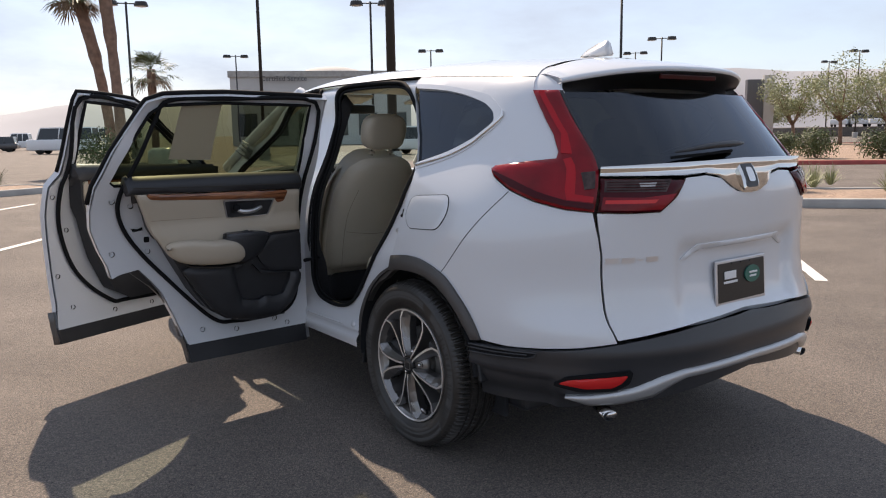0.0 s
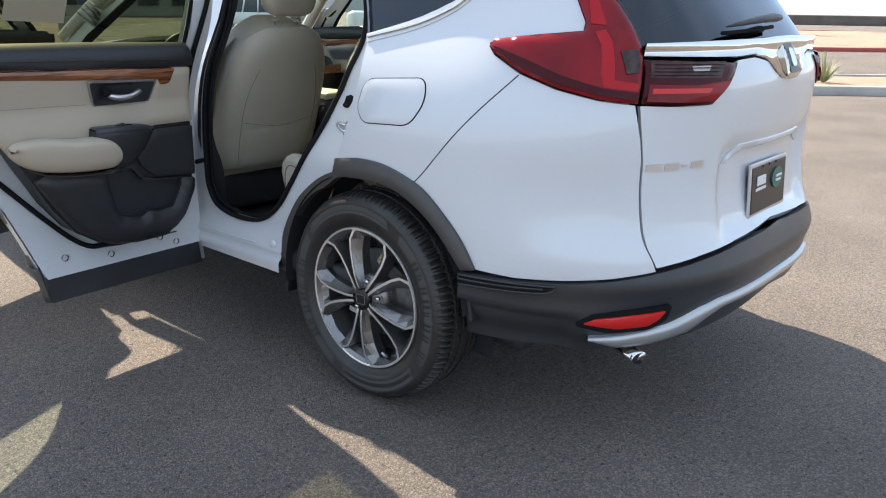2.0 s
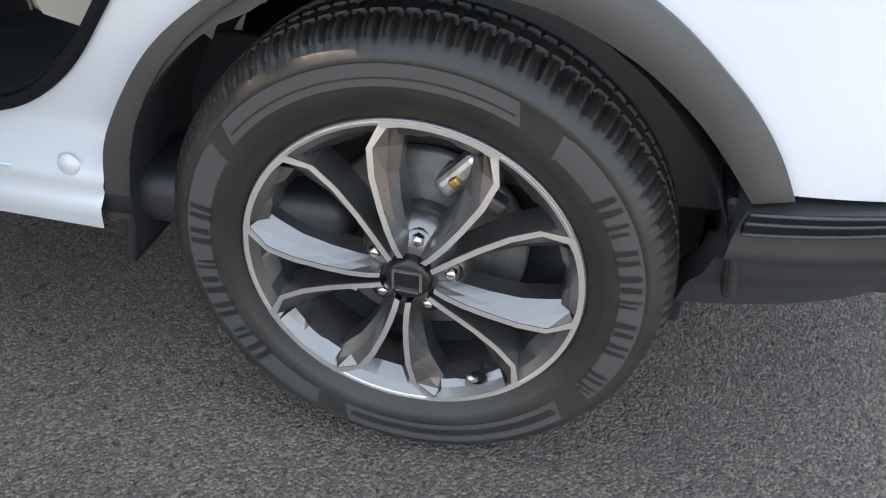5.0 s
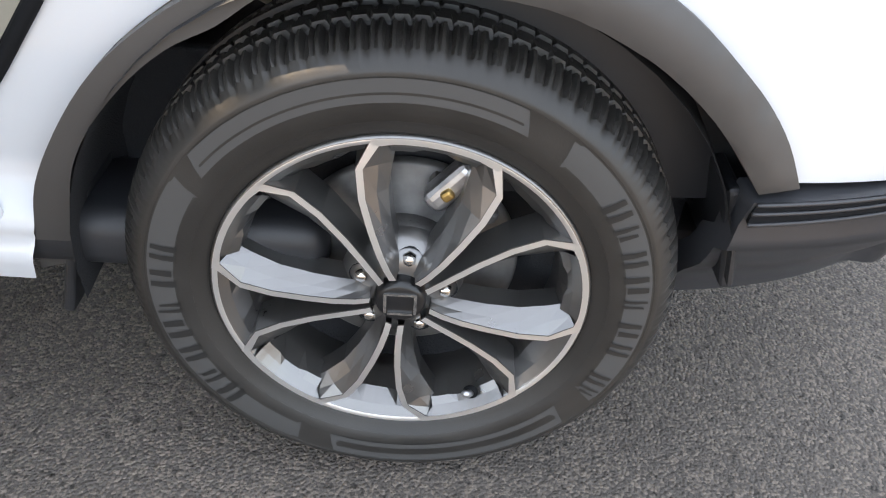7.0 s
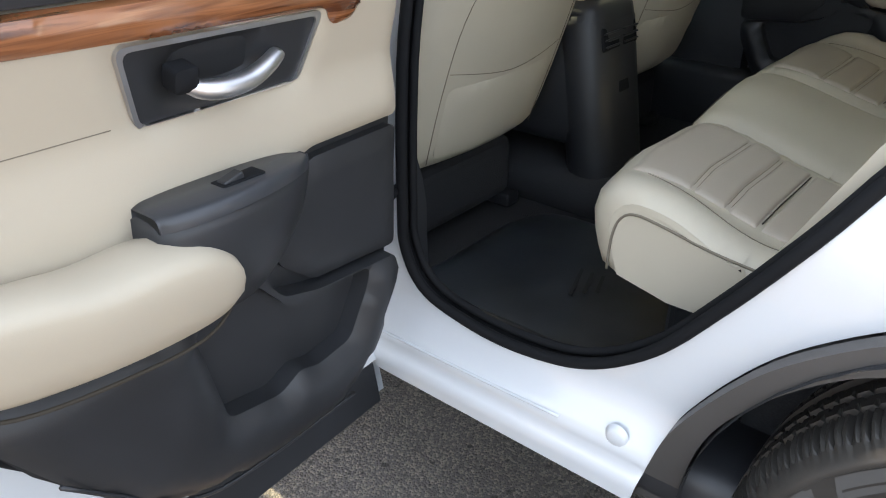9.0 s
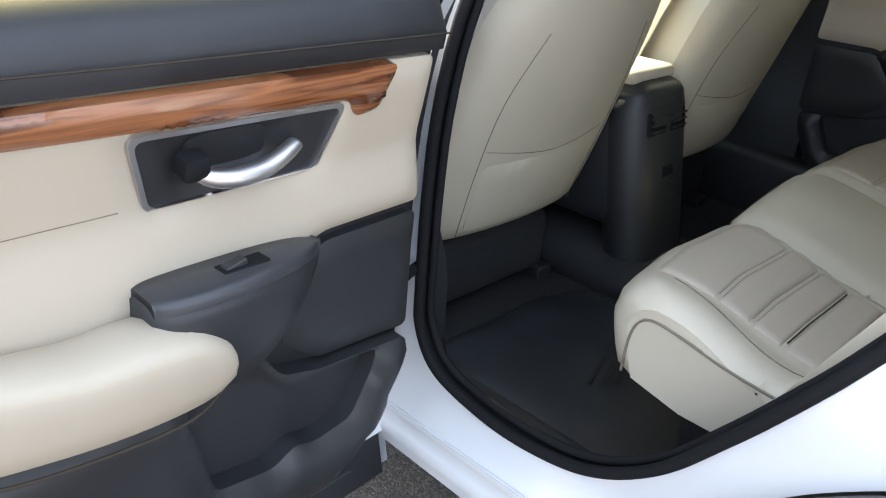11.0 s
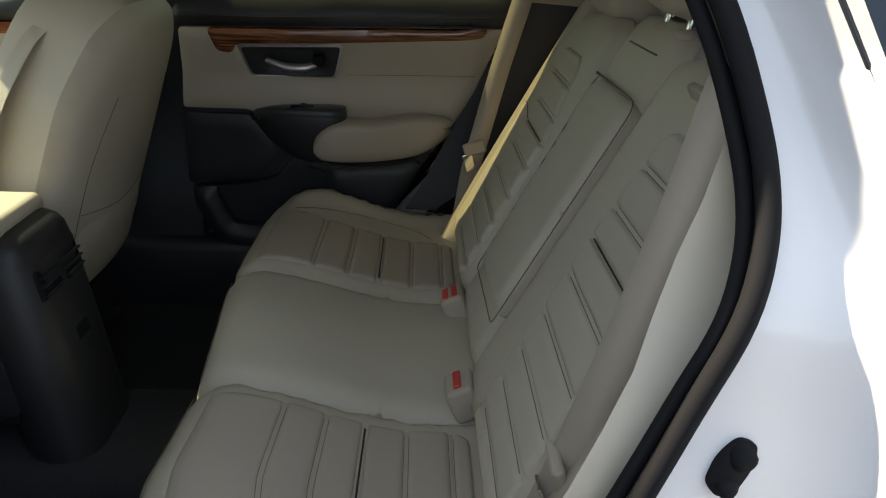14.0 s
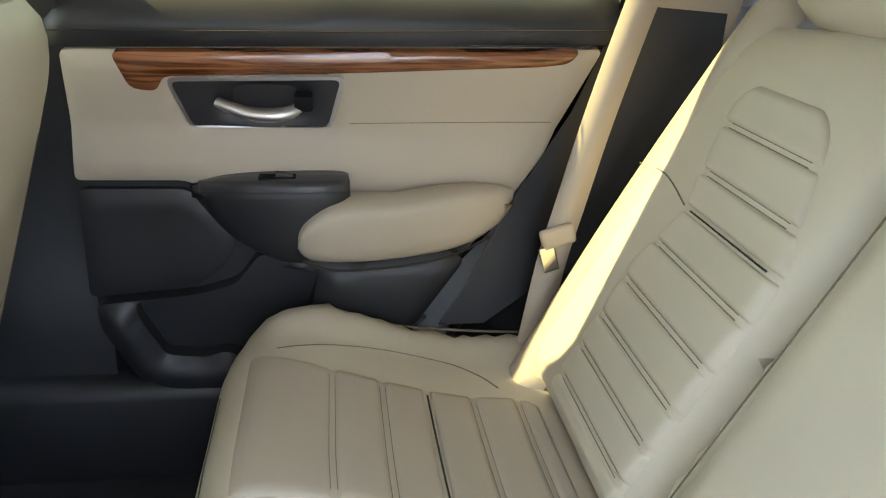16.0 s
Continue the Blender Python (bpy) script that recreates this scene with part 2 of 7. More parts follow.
def panel(name, surf, outline, mat, parent=None, holes=(), step=0.04, depth=0.01, lift=0.0, puff=None, out=(-1, 0, 0), mirror=False, label="", dents=None, rim_holes=True):
    """A sheet cut out of the surface surf(u, v), with a rim of that depth turned inwards. puff: (height, reach) of a rounded rise from the rim; dents: a function of (u, v) to a height."""
    loops = [dense(outline, step)] + [dense(h, step) for h in holes]
    rim = np.concatenate(loops)
    lo, hi = rim.min(0), rim.max(0)
    gx, gy = np.meshgrid(np.arange(lo[0], hi[0], step), np.arange(lo[1], hi[1], step * 0.87))
    gx = gx + (np.arange(gx.shape[0]) % 2)[:, None] * step / 2
    grid = np.stack([gx.ravel(), gy.ravel()], 1)
    keep = inside(grid, loops[0])
    for h in loops[1:]:
        keep &= ~inside(grid, h)
    grid = grid[keep]
    if len(grid):
        d = np.sqrt(((grid[:, None, :] - rim[None]) ** 2).sum(-1)).min(1) if len(grid) * len(rim) < 6e6 else np.array([np.sqrt(((g - rim) ** 2).sum(1)).min() for g in grid])
        grid = grid[d > step * 0.45]
    pts = np.concatenate([rim, grid]) if len(grid) else rim
    edges, base = [], 0
    for l in loops:
        k = len(l)
        edges += [(base + i, base + (i + 1) % k) for i in range(k)]
        base += k
    vs, _, fs, orig, _, _ = delaunay_2d_cdt([Vector(p) for p in pts], edges, [], 0, 1e-7)
    uv = np.array([(v.x, v.y) for v in vs])
    tri = [tuple(f) for f in fs if len(f) == 3]
    cen = np.array([uv[list(f)].mean(0) for f in tri])
    ok = inside(cen, loops[0])
    for h in loops[1:]:
        ok &= ~inside(cen, h)
    area = lambda a, b, c: abs((uv[b][0] - uv[a][0]) * (uv[c][1] - uv[a][1]) - (uv[b][1] - uv[a][1]) * (uv[c][0] - uv[a][0]))
    tri = [t for t, k in zip(tri, ok) if k and area(*t) > step * step * 0.004]
    dist = np.sqrt(((uv[:, None, :] - rim[None]) ** 2).sum(-1)).min(1) if puff else None
    e = 1e-3
    way = Vector(out)
    P, N = [], []
    for i, (u, v) in enumerate(uv):
        p = surf(u, v)
        nn = (surf(u + e, v) - surf(u - e, v)).cross(surf(u, v + e) - surf(u, v - e))
        nn = nn.normalized() if nn.length > 0 else way
        N.append(nn)
        P.append(p)
    s = sum(n.dot(way) for n in N)
    flip = s < 0
    if flip:
        N = [-n for n in N]
    Q = []
    for i, (u, v) in enumerate(uv):
        h = lift
        if puff:
            t = min(1.0, dist[i] / puff[1])
            h += puff[0] * math.sqrt(max(0.0, 1 - (1 - t) ** 2))
        if dents:
            h += dents(u, v)
        Q.append(P[i] + N[i] * h)
    faces = []
    for a, b, c in tri:
        nn = (Q[b] - Q[a]).cross(Q[c] - Q[a])
        faces.append((a, b, c) if nn.dot(N[a] + N[b] + N[c]) > 0 else (a, c, b))
    verts = list(Q)
    if depth:
        count = {}
        for f in faces:
            for i in range(3):
                a, b = f[i], f[(i + 1) % 3]
                count.setdefault((min(a, b), max(a, b)), []).append((a, b))
        top, bot = {}, {}
        for k, es in count.items():
            if len(es) != 1:
                continue
            a, b = es[0]
            for i in (a, b):
                if i not in top:
                    top[i] = len(verts)
                    verts.append(Q[i])
                    bot[i] = len(verts)
                    verts.append(Q[i] - N[i] * depth)
            faces.append((top[b], top[a], bot[a], bot[b]))
    if mirror:
        verts = [Vector((-v.x, v.y, v.z)) for v in verts]
        faces = [tuple(reversed(f)) for f in faces]
    return link_mesh(name, verts, faces, mat, parent, label)


def tube(name, pts, r, mat, parent=None, closed=False, sides=8, label="", flat=1.0, mirror=False):
    """A round bar along the points; flat squeezes it."""
    p = [Vector(q) for q in pts]
    n = len(p)
    verts, faces = [], []
    up = Vector((0, 0, 1))
    side = None
    for i in range(n):
        a, b = (p[(i - 1) % n], p[(i + 1) % n]) if closed else (p[max(i - 1, 0)], p[min(i + 1, n - 1)])
        t = (b - a).normalized()
        if side is None:
            side = t.cross(up if abs(t.z) < 0.9 else Vector((1, 0, 0))).normalized()
        side = (side - t * side.dot(t)).normalized()
        o = t.cross(side)
        rr = r[i] if isinstance(r, (list, tuple)) else r
        for j in range(sides):
            f = 2 * math.pi * j / sides
            verts.append(p[i] + side * math.cos(f) * rr + o * math.sin(f) * rr * flat)
    for i in range(n if closed else n - 1):
        for j in range(sides):
            a, b = i * sides + j, i * sides + (j + 1) % sides
            c, d = ((i + 1) % n) * sides + (j + 1) % sides, ((i + 1) % n) * sides + j
            faces.append((a, b, c, d))
    if not closed:
        faces.append(tuple(reversed(range(sides))))
        faces.append(tuple(range((n - 1) * sides, n * sides)))
    if mirror:
        verts = [Vector((-v.x, v.y, v.z)) for v in verts]
        faces = [tuple(reversed(f)) for f in faces]
    return link_mesh(name, verts, faces, mat, parent, label)


def block(name, size, mat, parent=None, at=(0, 0, 0), turn=(0, 0, 0), bevel=0.006, label="", smooth=False, taper=None):
    """A bevelled box; taper: (x, y) scale of its top."""
    bm = bmesh.new()
    bmesh.ops.create_cube(bm, size=1)
    for v in bm.verts:
        k = taper if taper and v.co.z > 0 else (1, 1)
        v.co = Vector((v.co.x * size[0] * k[0], v.co.y * size[1] * k[1], v.co.z * size[2]))
    if bevel:
        bmesh.ops.bevel(bm, geom=list(bm.edges), offset=min(bevel, min(size) * 0.45), segments=3, affect="EDGES", profile=0.5)
    bmesh.ops.transform(bm, matrix=pose(*at, *turn), verts=bm.verts)
    return part(name, bm, mat, parent, label, smooth)


def lathe(name, profile, mat, parent=None, n=48, label="", centre=(0, 0, 0), axis="x", wobble=None):
    """A turned body; profile: rows of (radius, along)."""
    verts, faces = [], []
    k = len(profile)
    for i in range(n):
        f = 2 * math.pi * i / n
        for j, (r, x) in enumerate(profile):
            if wobble:
                r = r - wobble(f, j, r, x)
            c, s = r * math.sin(f), r * math.cos(f)
            verts.append(Vector((x, c, s)) if axis == "x" else Vector((c, s, x)) if axis == "z" else Vector((c, x, s)))
            verts[-1] += Vector(centre)
    for i in range(n):
        for j in range(k - 1):
            a, b = i * k + j, i * k + j + 1
            c, d = ((i + 1) % n) * k + j + 1, ((i + 1) % n) * k + j
            faces.append((a, b, c, d) if axis == "x" else (d, c, b, a))
    return link_mesh(name, verts, faces, mat, parent, label)


def thing(name, label, category, at=(0, 0, 0), group="", kind=""):
    ob = new(name)
    ob.location = at
    return tagged(ob, label, category, group, kind)


# ---- ground ----
def asphalt_material():
    m = material("asphalt", (0.060, 0.058, 0.056), 0.86)
    nt = m.node_tree
    b = nt.nodes["Principled BSDF"]
    tc = nt.nodes.new("ShaderNodeTexCoord")
    vor = nt.nodes.new("ShaderNodeTexVoronoi")
    vor.inputs["Scale"].default_value = 190
    fine = nt.nodes.new("ShaderNodeTexNoise")
    fine.inputs["Scale"].default_value, fine.inputs["Detail"].default_value = 140, 6
    broad = nt.nodes.new("ShaderNodeTexNoise")
    broad.inputs["Scale"].default_value, broad.inputs["Detail"].default_value = 0.9, 7
    for n in (vor, fine, broad):
        nt.links.new(tc.outputs["Object"], n.inputs["Vector"])
    sep = nt.nodes.new("ShaderNodeSeparateColor")
    nt.links.new(vor.outputs["Color"], sep.inputs["Color"])
    stone = nt.nodes.new("ShaderNodeValToRGB")
    stone.color_ramp.elements[0].color, stone.color_ramp.elements[1].color = (0.098, 0.085, 0.075, 1), (0.215, 0.178, 0.148, 1)
    stone.color_ramp.elements[0].position, stone.color_ramp.elements[1].position = 0.45, 1.0
    nt.links.new(sep.outputs["Red"], stone.inputs["Fac"])
    tone = nt.nodes.new("ShaderNodeMapRange")
    tone.inputs["From Min"].default_value, tone.inputs["From Max"].default_value = 0.3, 0.7
    tone.inputs["To Min"].default_value, tone.inputs["To Max"].default_value = 0.82, 1.25
    nt.links.new(broad.outputs["Fac"], tone.inputs["Value"])
    mul = nt.nodes.new("ShaderNodeMix")
    mul.data_type, mul.blend_type = "RGBA", "MULTIPLY"
    mul.inputs["Factor"].default_value = 1
    nt.links.new(stone.outputs["Color"], mul.inputs["A"])
    nt.links.new(tone.outputs["Result"], mul.inputs["B"])
    h = nt.nodes.new("ShaderNodeMath")
    h.operation = "SUBTRACT"
    nt.links.new(fine.outputs["Fac"], h.inputs[0])
    nt.links.new(vor.outputs["Distance"], h.inputs[1])
    # open pits between the stones
    pit = nt.nodes.new("ShaderNodeTexNoise")
    pit.inputs["Scale"].default_value, pit.inputs["Detail"].default_value = 55, 3
    nt.links.new(tc.outputs["Object"], pit.inputs["Vector"])
    hole = nt.nodes.new("ShaderNodeMapRange")
    hole.inputs["From Min"].default_value, hole.inputs["From Max"].default_value = 0.60, 0.68
    hole.inputs["To Min"].default_value, hole.inputs["To Max"].default_value = 1.0, 0.40
    nt.links.new(pit.outputs["Fac"], hole.inputs["Value"])
    mul2 = nt.nodes.new("ShaderNodeMix")
    mul2.data_type, mul2.blend_type = "RGBA", "MULTIPLY"
    mul2.inputs["Factor"].default_value = 1
    nt.links.new(mul.outputs["Result"], mul2.inputs["A"])
    nt.links.new(hole.outputs["Result"], mul2.inputs["B"])
    nt.links.new(mul2.outputs["Result"], b.inputs["Base Color"])
    bp = nt.nodes.new("ShaderNodeBump")
    bp.inputs["Strength"].default_value, bp.inputs["Distance"].default_value = 0.9, 0.005
    nt.links.new(h.outputs["Value"], bp.inputs["Height"])
    nt.links.new(bp.outputs["Normal"], b.inputs["Normal"])
    return m


ASPHALT = asphalt_material()
LINE = material("road_paint", (0.70, 0.69, 0.66), 0.7, var=(3, 0.12), bump=((120, 0.5, 0.003),), dark=(120, 0.90, (0.10, 0.10, 0.10)))
CONCRETE = material("kerb_concrete", (0.36, 0.345, 0.32), 0.85, var=(2.5, 0.15), bump=((60, 0.4, 0.004),))
RED_KERB = material("red_kerb_paint", (0.33, 0.06, 0.05), 0.7, var=(3, 0.2), bump=((60, 0.4, 0.004),))
GRAVEL = material("desert_gravel", (0.36, 0.26, 0.19), 0.9, var=(1.5, 0.2), bump=((70, 0.9, 0.02),), dark=(45, 0.6, (0.22, 0.16, 0.12)))
DIRT = material("dry_ground", (0.30, 0.25, 0.20), 0.9, var=(0.05, 0.3), bump=((8, 0.5, 0.05),))
# the haze of distance is put into the hills' own pale grey-blue colour
HILL = material("haze_tinted_hills", (0.42, 0.42, 0.44), 1.0, var=(0.004, 0.2))
LEAF = material("leaf_green", (0.085, 0.105, 0.035), 0.6, var=(2, 0.4))
LEAF_PALE = material("pale_leaf", (0.30, 0.32, 0.17), 0.6, var=(2, 0.4))
LEAF_DRY = material("dry_frond", (0.20, 0.13, 0.075), 0.8, var=(4, 0.3))
BARK = material("bark", (0.22, 0.14, 0.10), 0.9, var=(5, 0.3), bump=((25, 0.8, 0.02),))
POLE = material("bronze_pole", (0.030, 0.027, 0.025), 0.45, 0.3)
STUCCO = material("stucco_grey", (0.48, 0.47, 0.45), 0.85, var=(0.4, 0.06))
DARK_PANE = material("dark_window", (0.03, 0.035, 0.04), 0.1)
SIGN_INK = material("sign_letters", (0.09, 0.09, 0.10), 0.5)

ground = link_mesh("ground", [(-900, -900, 0), (900, -900, 0), (900, 900, 0), (-900, 900, 0)], [(0, 1, 2, 3)], ASPHALT)
tagged(ground, "dark sunlit asphalt of a wide car park", "ground", kind="structure")


def strip(name, a, b, width, mat, z=0.004, label="", category="road marking", group=""):
    a, b = Vector((*a, 0)), Vector((*b, 0))
    d = (b - a).normalized()
    s = Vector((-d.y, d.x, 0)) * width / 2
    n = max(2, int((b - a).length / 0.4))
    verts, faces = [], []
    rnd = random.Random(hash((round(a.x, 2), round(b.y, 2))) % 1000)
    for i in range(n + 1):
        p = a + (b - a) * i / n
        for k in (-1, 1):
            q = p + s * k * (1 + rnd.uniform(-0.05, 0.02))
            verts.append((q.x, q.y, z))
    for i in range(n):
        faces.append((2 * i, 2 * i + 2, 2 * i + 3, 2 * i + 1))
    ob = link_mesh(name, verts, faces, mat)
    return tagged(ob, label, category, group, "structure")


for i, (a, b) in enumerate((((-3.1, 5.9), (1.0, 11.0)), ((-4.6, 9.1), (0.2, 15.1)), ((3.92, 0.72), (6.5, 2.85)))):
    strip("parking_line", a, b, 0.11, LINE, label="worn white painted parking line on the asphalt", group="parking lines")


def kerb_island(name, pts, label, ring=CONCRETE, fill=GRAVEL, h=0.15, w=0.16):
    """A raised bed with a concrete kerb round it."""
    isl = thing(name, label, "kerb island", kind="structure")
    loop = dense(rounded(pts, 0.8, 6), 1.2)
    n = len(loop)
    c = loop.mean(0)
    inner = []
    for i in range(n):
        t = loop[(i + 1) % n] - loop[i - 1]
        t = t / np.linalg.norm(t)
        nrm = np.array([-t[1], t[0]])
        if nrm @ (c - loop[i]) < 0:
            nrm = -nrm
        inner.append(loop[i] + nrm * w)
    verts, faces = [], []
    for i in range(n):
        (x, y), (p, q) = loop[i], inner[i]
        verts += [(x, y, 0.0), (x, y, h - 0.02), (x + (p - x) * 0.12, y + (q - y) * 0.12, h), (p, q, h), (p, q, 0.02)]
    for i in range(n):
        for j in range(4):
            a, b = i * 5 + j, ((i + 1) % n) * 5 + j
            faces.append((a, b, b + 1, a + 1))
    k = link_mesh("kerb", verts, faces, ring, isl)
    bm = bmesh.new()
    vs = [bm.verts.new((p, q, h - 0.03 + 0.02 * math.sin(3 * p) * math.sin(2 * q))) for p, q in inner]
    f = bm.faces.new(vs)
    bmesh.ops.triangulate(bm, faces=[f])
    part("gravel_bed", bm, fill, isl)
    return isl


kerb_island("island_left", [(-14, 11.5), (1.6, 18.6), (1.0, 20.5), (-14, 14)], "concrete kerbed strip of pale desert gravel")
kerb_island("island_right", [(9.3, 4.6), (16.0, -3.4), (18.5, -1.5), (11.3, 6.2)], "concrete kerbed planting bed with pale gravel")
kerb_island("island_far", [(22.0, 13.5), (40.0, -6.0), (62, 14), (40, 40)], "red painted kerb round a landscaped gravel bed", ring=RED_KERB)


# ---- plants ----
def blade_mesh(name, mat, n, length, spread, width, seed, droop=0.6):
    """A tuft of tapering blades that arch outwards."""
    rnd = random.Random(seed)
    verts, faces = [], []
    for _ in range(n):
        f, t = rnd.uniform(0, 2 * math.pi), rnd.uniform(0.1, 1.0) * spread
        L = length * rnd.uniform(0.6, 1.1)
        d = Vector((math.cos(f), math.sin(f), 0))
        s = Vector((-d.y, d.x, 0)) * width
        base = len(verts)
        for k in range(5):
            q = k / 4
            p = d * (L * q * math.sin(t) + 0.03) + Vector((0, 0, L * q * math.cos(t) - droop * L * q * q * math.sin(t)))
            w = (1 - q) ** 0.7 + 0.02
            verts += [p - s * w, p + s * w]
        for k in range(4):
            faces.append((base + 2 * k, base + 2 * k + 1, base + 2 * k + 3, base + 2 * k + 2))
    return verts, faces


def tuft(name, at, n, length, spread, width, mat, label, category, seed):
    v, f = blade_mesh(name, mat, n, length, spread, width, seed)
    ob = link_mesh(name, v, f, mat)
    ob.location = at
    return tagged(ob, label, category)


def leaf_cloud(rnd, lobes, count, size):
    """Small leaf quads scattered over lobes of (centre, radius)."""
    verts, faces = [], []
    for _ in range(count):
        c, r = rnd.choice(lobes)
        d = Vector((rnd.gauss(0, 1), rnd.gauss(0, 1), rnd.gauss(0, 1))).normalized()
        p = Vector(c) + d * r * rnd.uniform(0.55, 1.08)
        a = Vector((rnd.gauss(0, 1), rnd.gauss(0, 1), rnd.gauss(0, 1))).normalized()
        b = a.cross(d).normalized()
        s = size * rnd.uniform(0.5, 1.3)
        k = len(verts)
        verts += [p - a * s, p + b * s * 0.45, p + a * s, p - b * s * 0.45]
        faces.append((k, k + 1, k + 2, k + 3))
    return verts, faces


def shrub(at, r, seed, label):
    rnd = random.Random(seed)
    sh = thing("shrub", label, "shrub", at, group="shrubs along the far kerb")
    lobes = [(((rnd.uniform(-0.5, 0.5)) * r, rnd.uniform(-0.5, 0.5) * r, r * rnd.uniform(0.45, 0.75)), r * rnd.uniform(0.45, 0.62)) for _ in range(9)]
    v, f = leaf_cloud(rnd, lobes, 2600, 0.055)
    link_mesh("foliage", v, f, LEAF, sh)
    for k in range(5):
        a = rnd.uniform(0, 6.28)
        tube("stem", [(0, 0, 0), (0.2 * r * math.cos(a), 0.2 * r * math.sin(a), 0.4 * r), (0.5 * r * math.cos(a), 0.5 * r * math.sin(a), 0.8 * r)], [0.03, 0.02, 0.008], BARK, sh, sides=5)
    return sh


def tree(at, height, crown, seed, label):
    rnd = random.Random(seed)
    tr = thing("tree", label, "tree", at, group="trees beyond the car park")
    tips = []
    tube("trunk", [(0, 0, 0), (0.1, 0.05, height * 0.2), (0.05, 0.1, height * 0.38)], [0.16, 0.12, 0.10], BARK, tr, sides=7)
    for k in range(8):
        a = k * 0.8 + rnd.uniform(-0.3, 0.3)
        q = Vector((math.cos(a) * crown * rnd.uniform(0.4, 0.8), math.sin(a) * crown * rnd.uniform(0.4, 0.8), height * rnd.uniform(0.62, 0.9)))
        m = q * 0.5 + Vector((0, 0, height * 0.12))
        tube("limb", [(0.05, 0.1, height * 0.3), m, q], [0.07, 0.045, 0.015], BARK, tr, sides=5)
        tips += [m, q]
    lobes = [(t + Vector((rnd.uniform(-0.4, 0.4), rnd.uniform(-0.4, 0.4), rnd.uniform(-0.2, 0.5))), crown * rnd.uniform(0.2, 0.4)) for t in tips for _ in range(2)]
    v, f = leaf_cloud(rnd, lobes, 5200, 0.09)
    link_mesh("crown", v, f, LEAF_PALE, tr)
    return tr


def palm(at, height, lean, seed, fronds, flen, label):
    rnd = random.Random(seed)
    pl = thing("palm_tree", label, "palm tree", at, group="palm trees")
    pts, rad = [], []
    for k in range(15):
        q = k / 14
        pts.append((lean[0] * q * q, lean[1] * q * q, height * q))
        rad.append(0.20 * (1 - 0.2 * q) + (0.05 * (1 if k > 8 else 0)) + 0.015 * (k % 2))
    tube("trunk", pts, rad, BARK, pl, sides=10)
    top = Vector(pts[-1])
    verts, faces, dv, df = [], [], [], []
    for k in range(fronds):
        a = rnd.uniform(0, 6.28)
        e = rnd.uniform(-0.9, 1.2)
        V, F = (dv, df) if e < -0.45 else (verts, faces)
        d = Vector((math.cos(a) * math.cos(e), math.sin(a) * math.cos(e), math.sin(e)))
        L = flen * rnd.uniform(0.75, 1.1)
        hub = top + d * L * 0.55 - Vector((0, 0, 0.12 * L))
        s = d.cross(Vector((0, 0, 1))).normalized()
        o = s.cross(d)
        i = len(V)
        V += [top - s * 0.02, top + s * 0.02, hub + s * 0.02, hub - s * 0.02]
        F.append((i, i + 1, i + 2, i + 3))
        for j in range(13):
            g = (j - 6) / 6 * 1.5
            dd = (d * math.cos(g) + s * math.sin(g) + o * rnd.uniform(-0.15, 0.1)).normalized()
            l2 = L * 0.55 * (1 - 0.25 * abs(g) / 1.5)
            w = dd.cross(o).normalized() * 0.035
            mid = hub + dd * l2 * 0.6
            tip = hub + dd * l2 - Vector((0, 0, 0.22 * l2))
            i = len(V)
            V += [hub, mid - w, tip, mid + w]
            F.append((i, i + 1, i + 2, i + 3))
    link_mesh("fronds", verts, faces, LEAF, pl)
    if dv:
        link_mesh("dead_fronds", dv, df, LEAF_DRY, pl)
    return pl


def along(deg, d):
    """A place d metres from the walk's start in that direction (degrees from straight ahead of the car towards its right)."""
    return (-2.716 + d * math.sin(radians(deg)), -2.659 + d * math.cos(radians(deg)), 0)


palm(along(14.3, 34), 6.9, (-0.95, 0.2), 3, 46, 1.25, "tall fan palm with a brown shaggy trunk")
palm(along(14.9, 33), 8.0, (-0.35, 0.1), 4, 46, 1.45, "tall fan palm with a brown shaggy trunk")
palm(along(17.0, 46), 4.9, (0.0, 0.0), 5, 40, 1.5, "short green fan palm beyond the doors")
shrub((*along(13.9, 31)[:2], 0.0), 1.4, 11, "yellow-green shrub at the foot of the palms")
tuft("yucca", (*along(7.3, 24)[:2], 0.12), 60, 0.75, 1.25, 0.012, LEAF, "spiky grey-green yucca in gravel", "yucca", 5)
for i, (d, r, g) in enumerate(((62.29, 33, 0.95), (66.05, 33, 0.95), (60.2, 36, 0.8))):
    shrub((*along(d, r)[:2], 0.1), g, 20 + i, "rounded dark green desert shrub on gravel")
for i, (d, r) in enumerate(((60.6, 16.5), (61.3, 16.0), (62.2, 17.0), (63.2, 18.0))):
    tuft("grass_clump", (*along(d, r)[:2], 0.13), 130, 0.75 - 0.08 * i, 0.8, 0.008, LEAF_PALE, "light green ornamental grass clump in gravel", "grass clump", 40 + i)
for i, (d, r, h, c) in enumerate(((60.8, 60, 4.6, 2.6), (63.6, 58, 5.3, 3.0), (66.3, 58, 5.0, 2.9), (59.4, 84, 4.6, 2.6), (68.5, 52, 5.0, 2.6))):
    tree(along(d, r), h, c, 60 + i, "airy pale green desert tree with thin branches")


for i, (x, y) in enumerate(((13.0, 0.3), (14.4, -0.9), (12.6, 2.3), (15.2, -2.0), (13.9, 1.2), (11.8, 3.6))):
    tuft("grass_clump", (x, y, 0.13), 110, 0.6, 0.8, 0.009, LEAF_PALE, "light green ornamental grass clump in gravel", "grass clump", 80 + i)


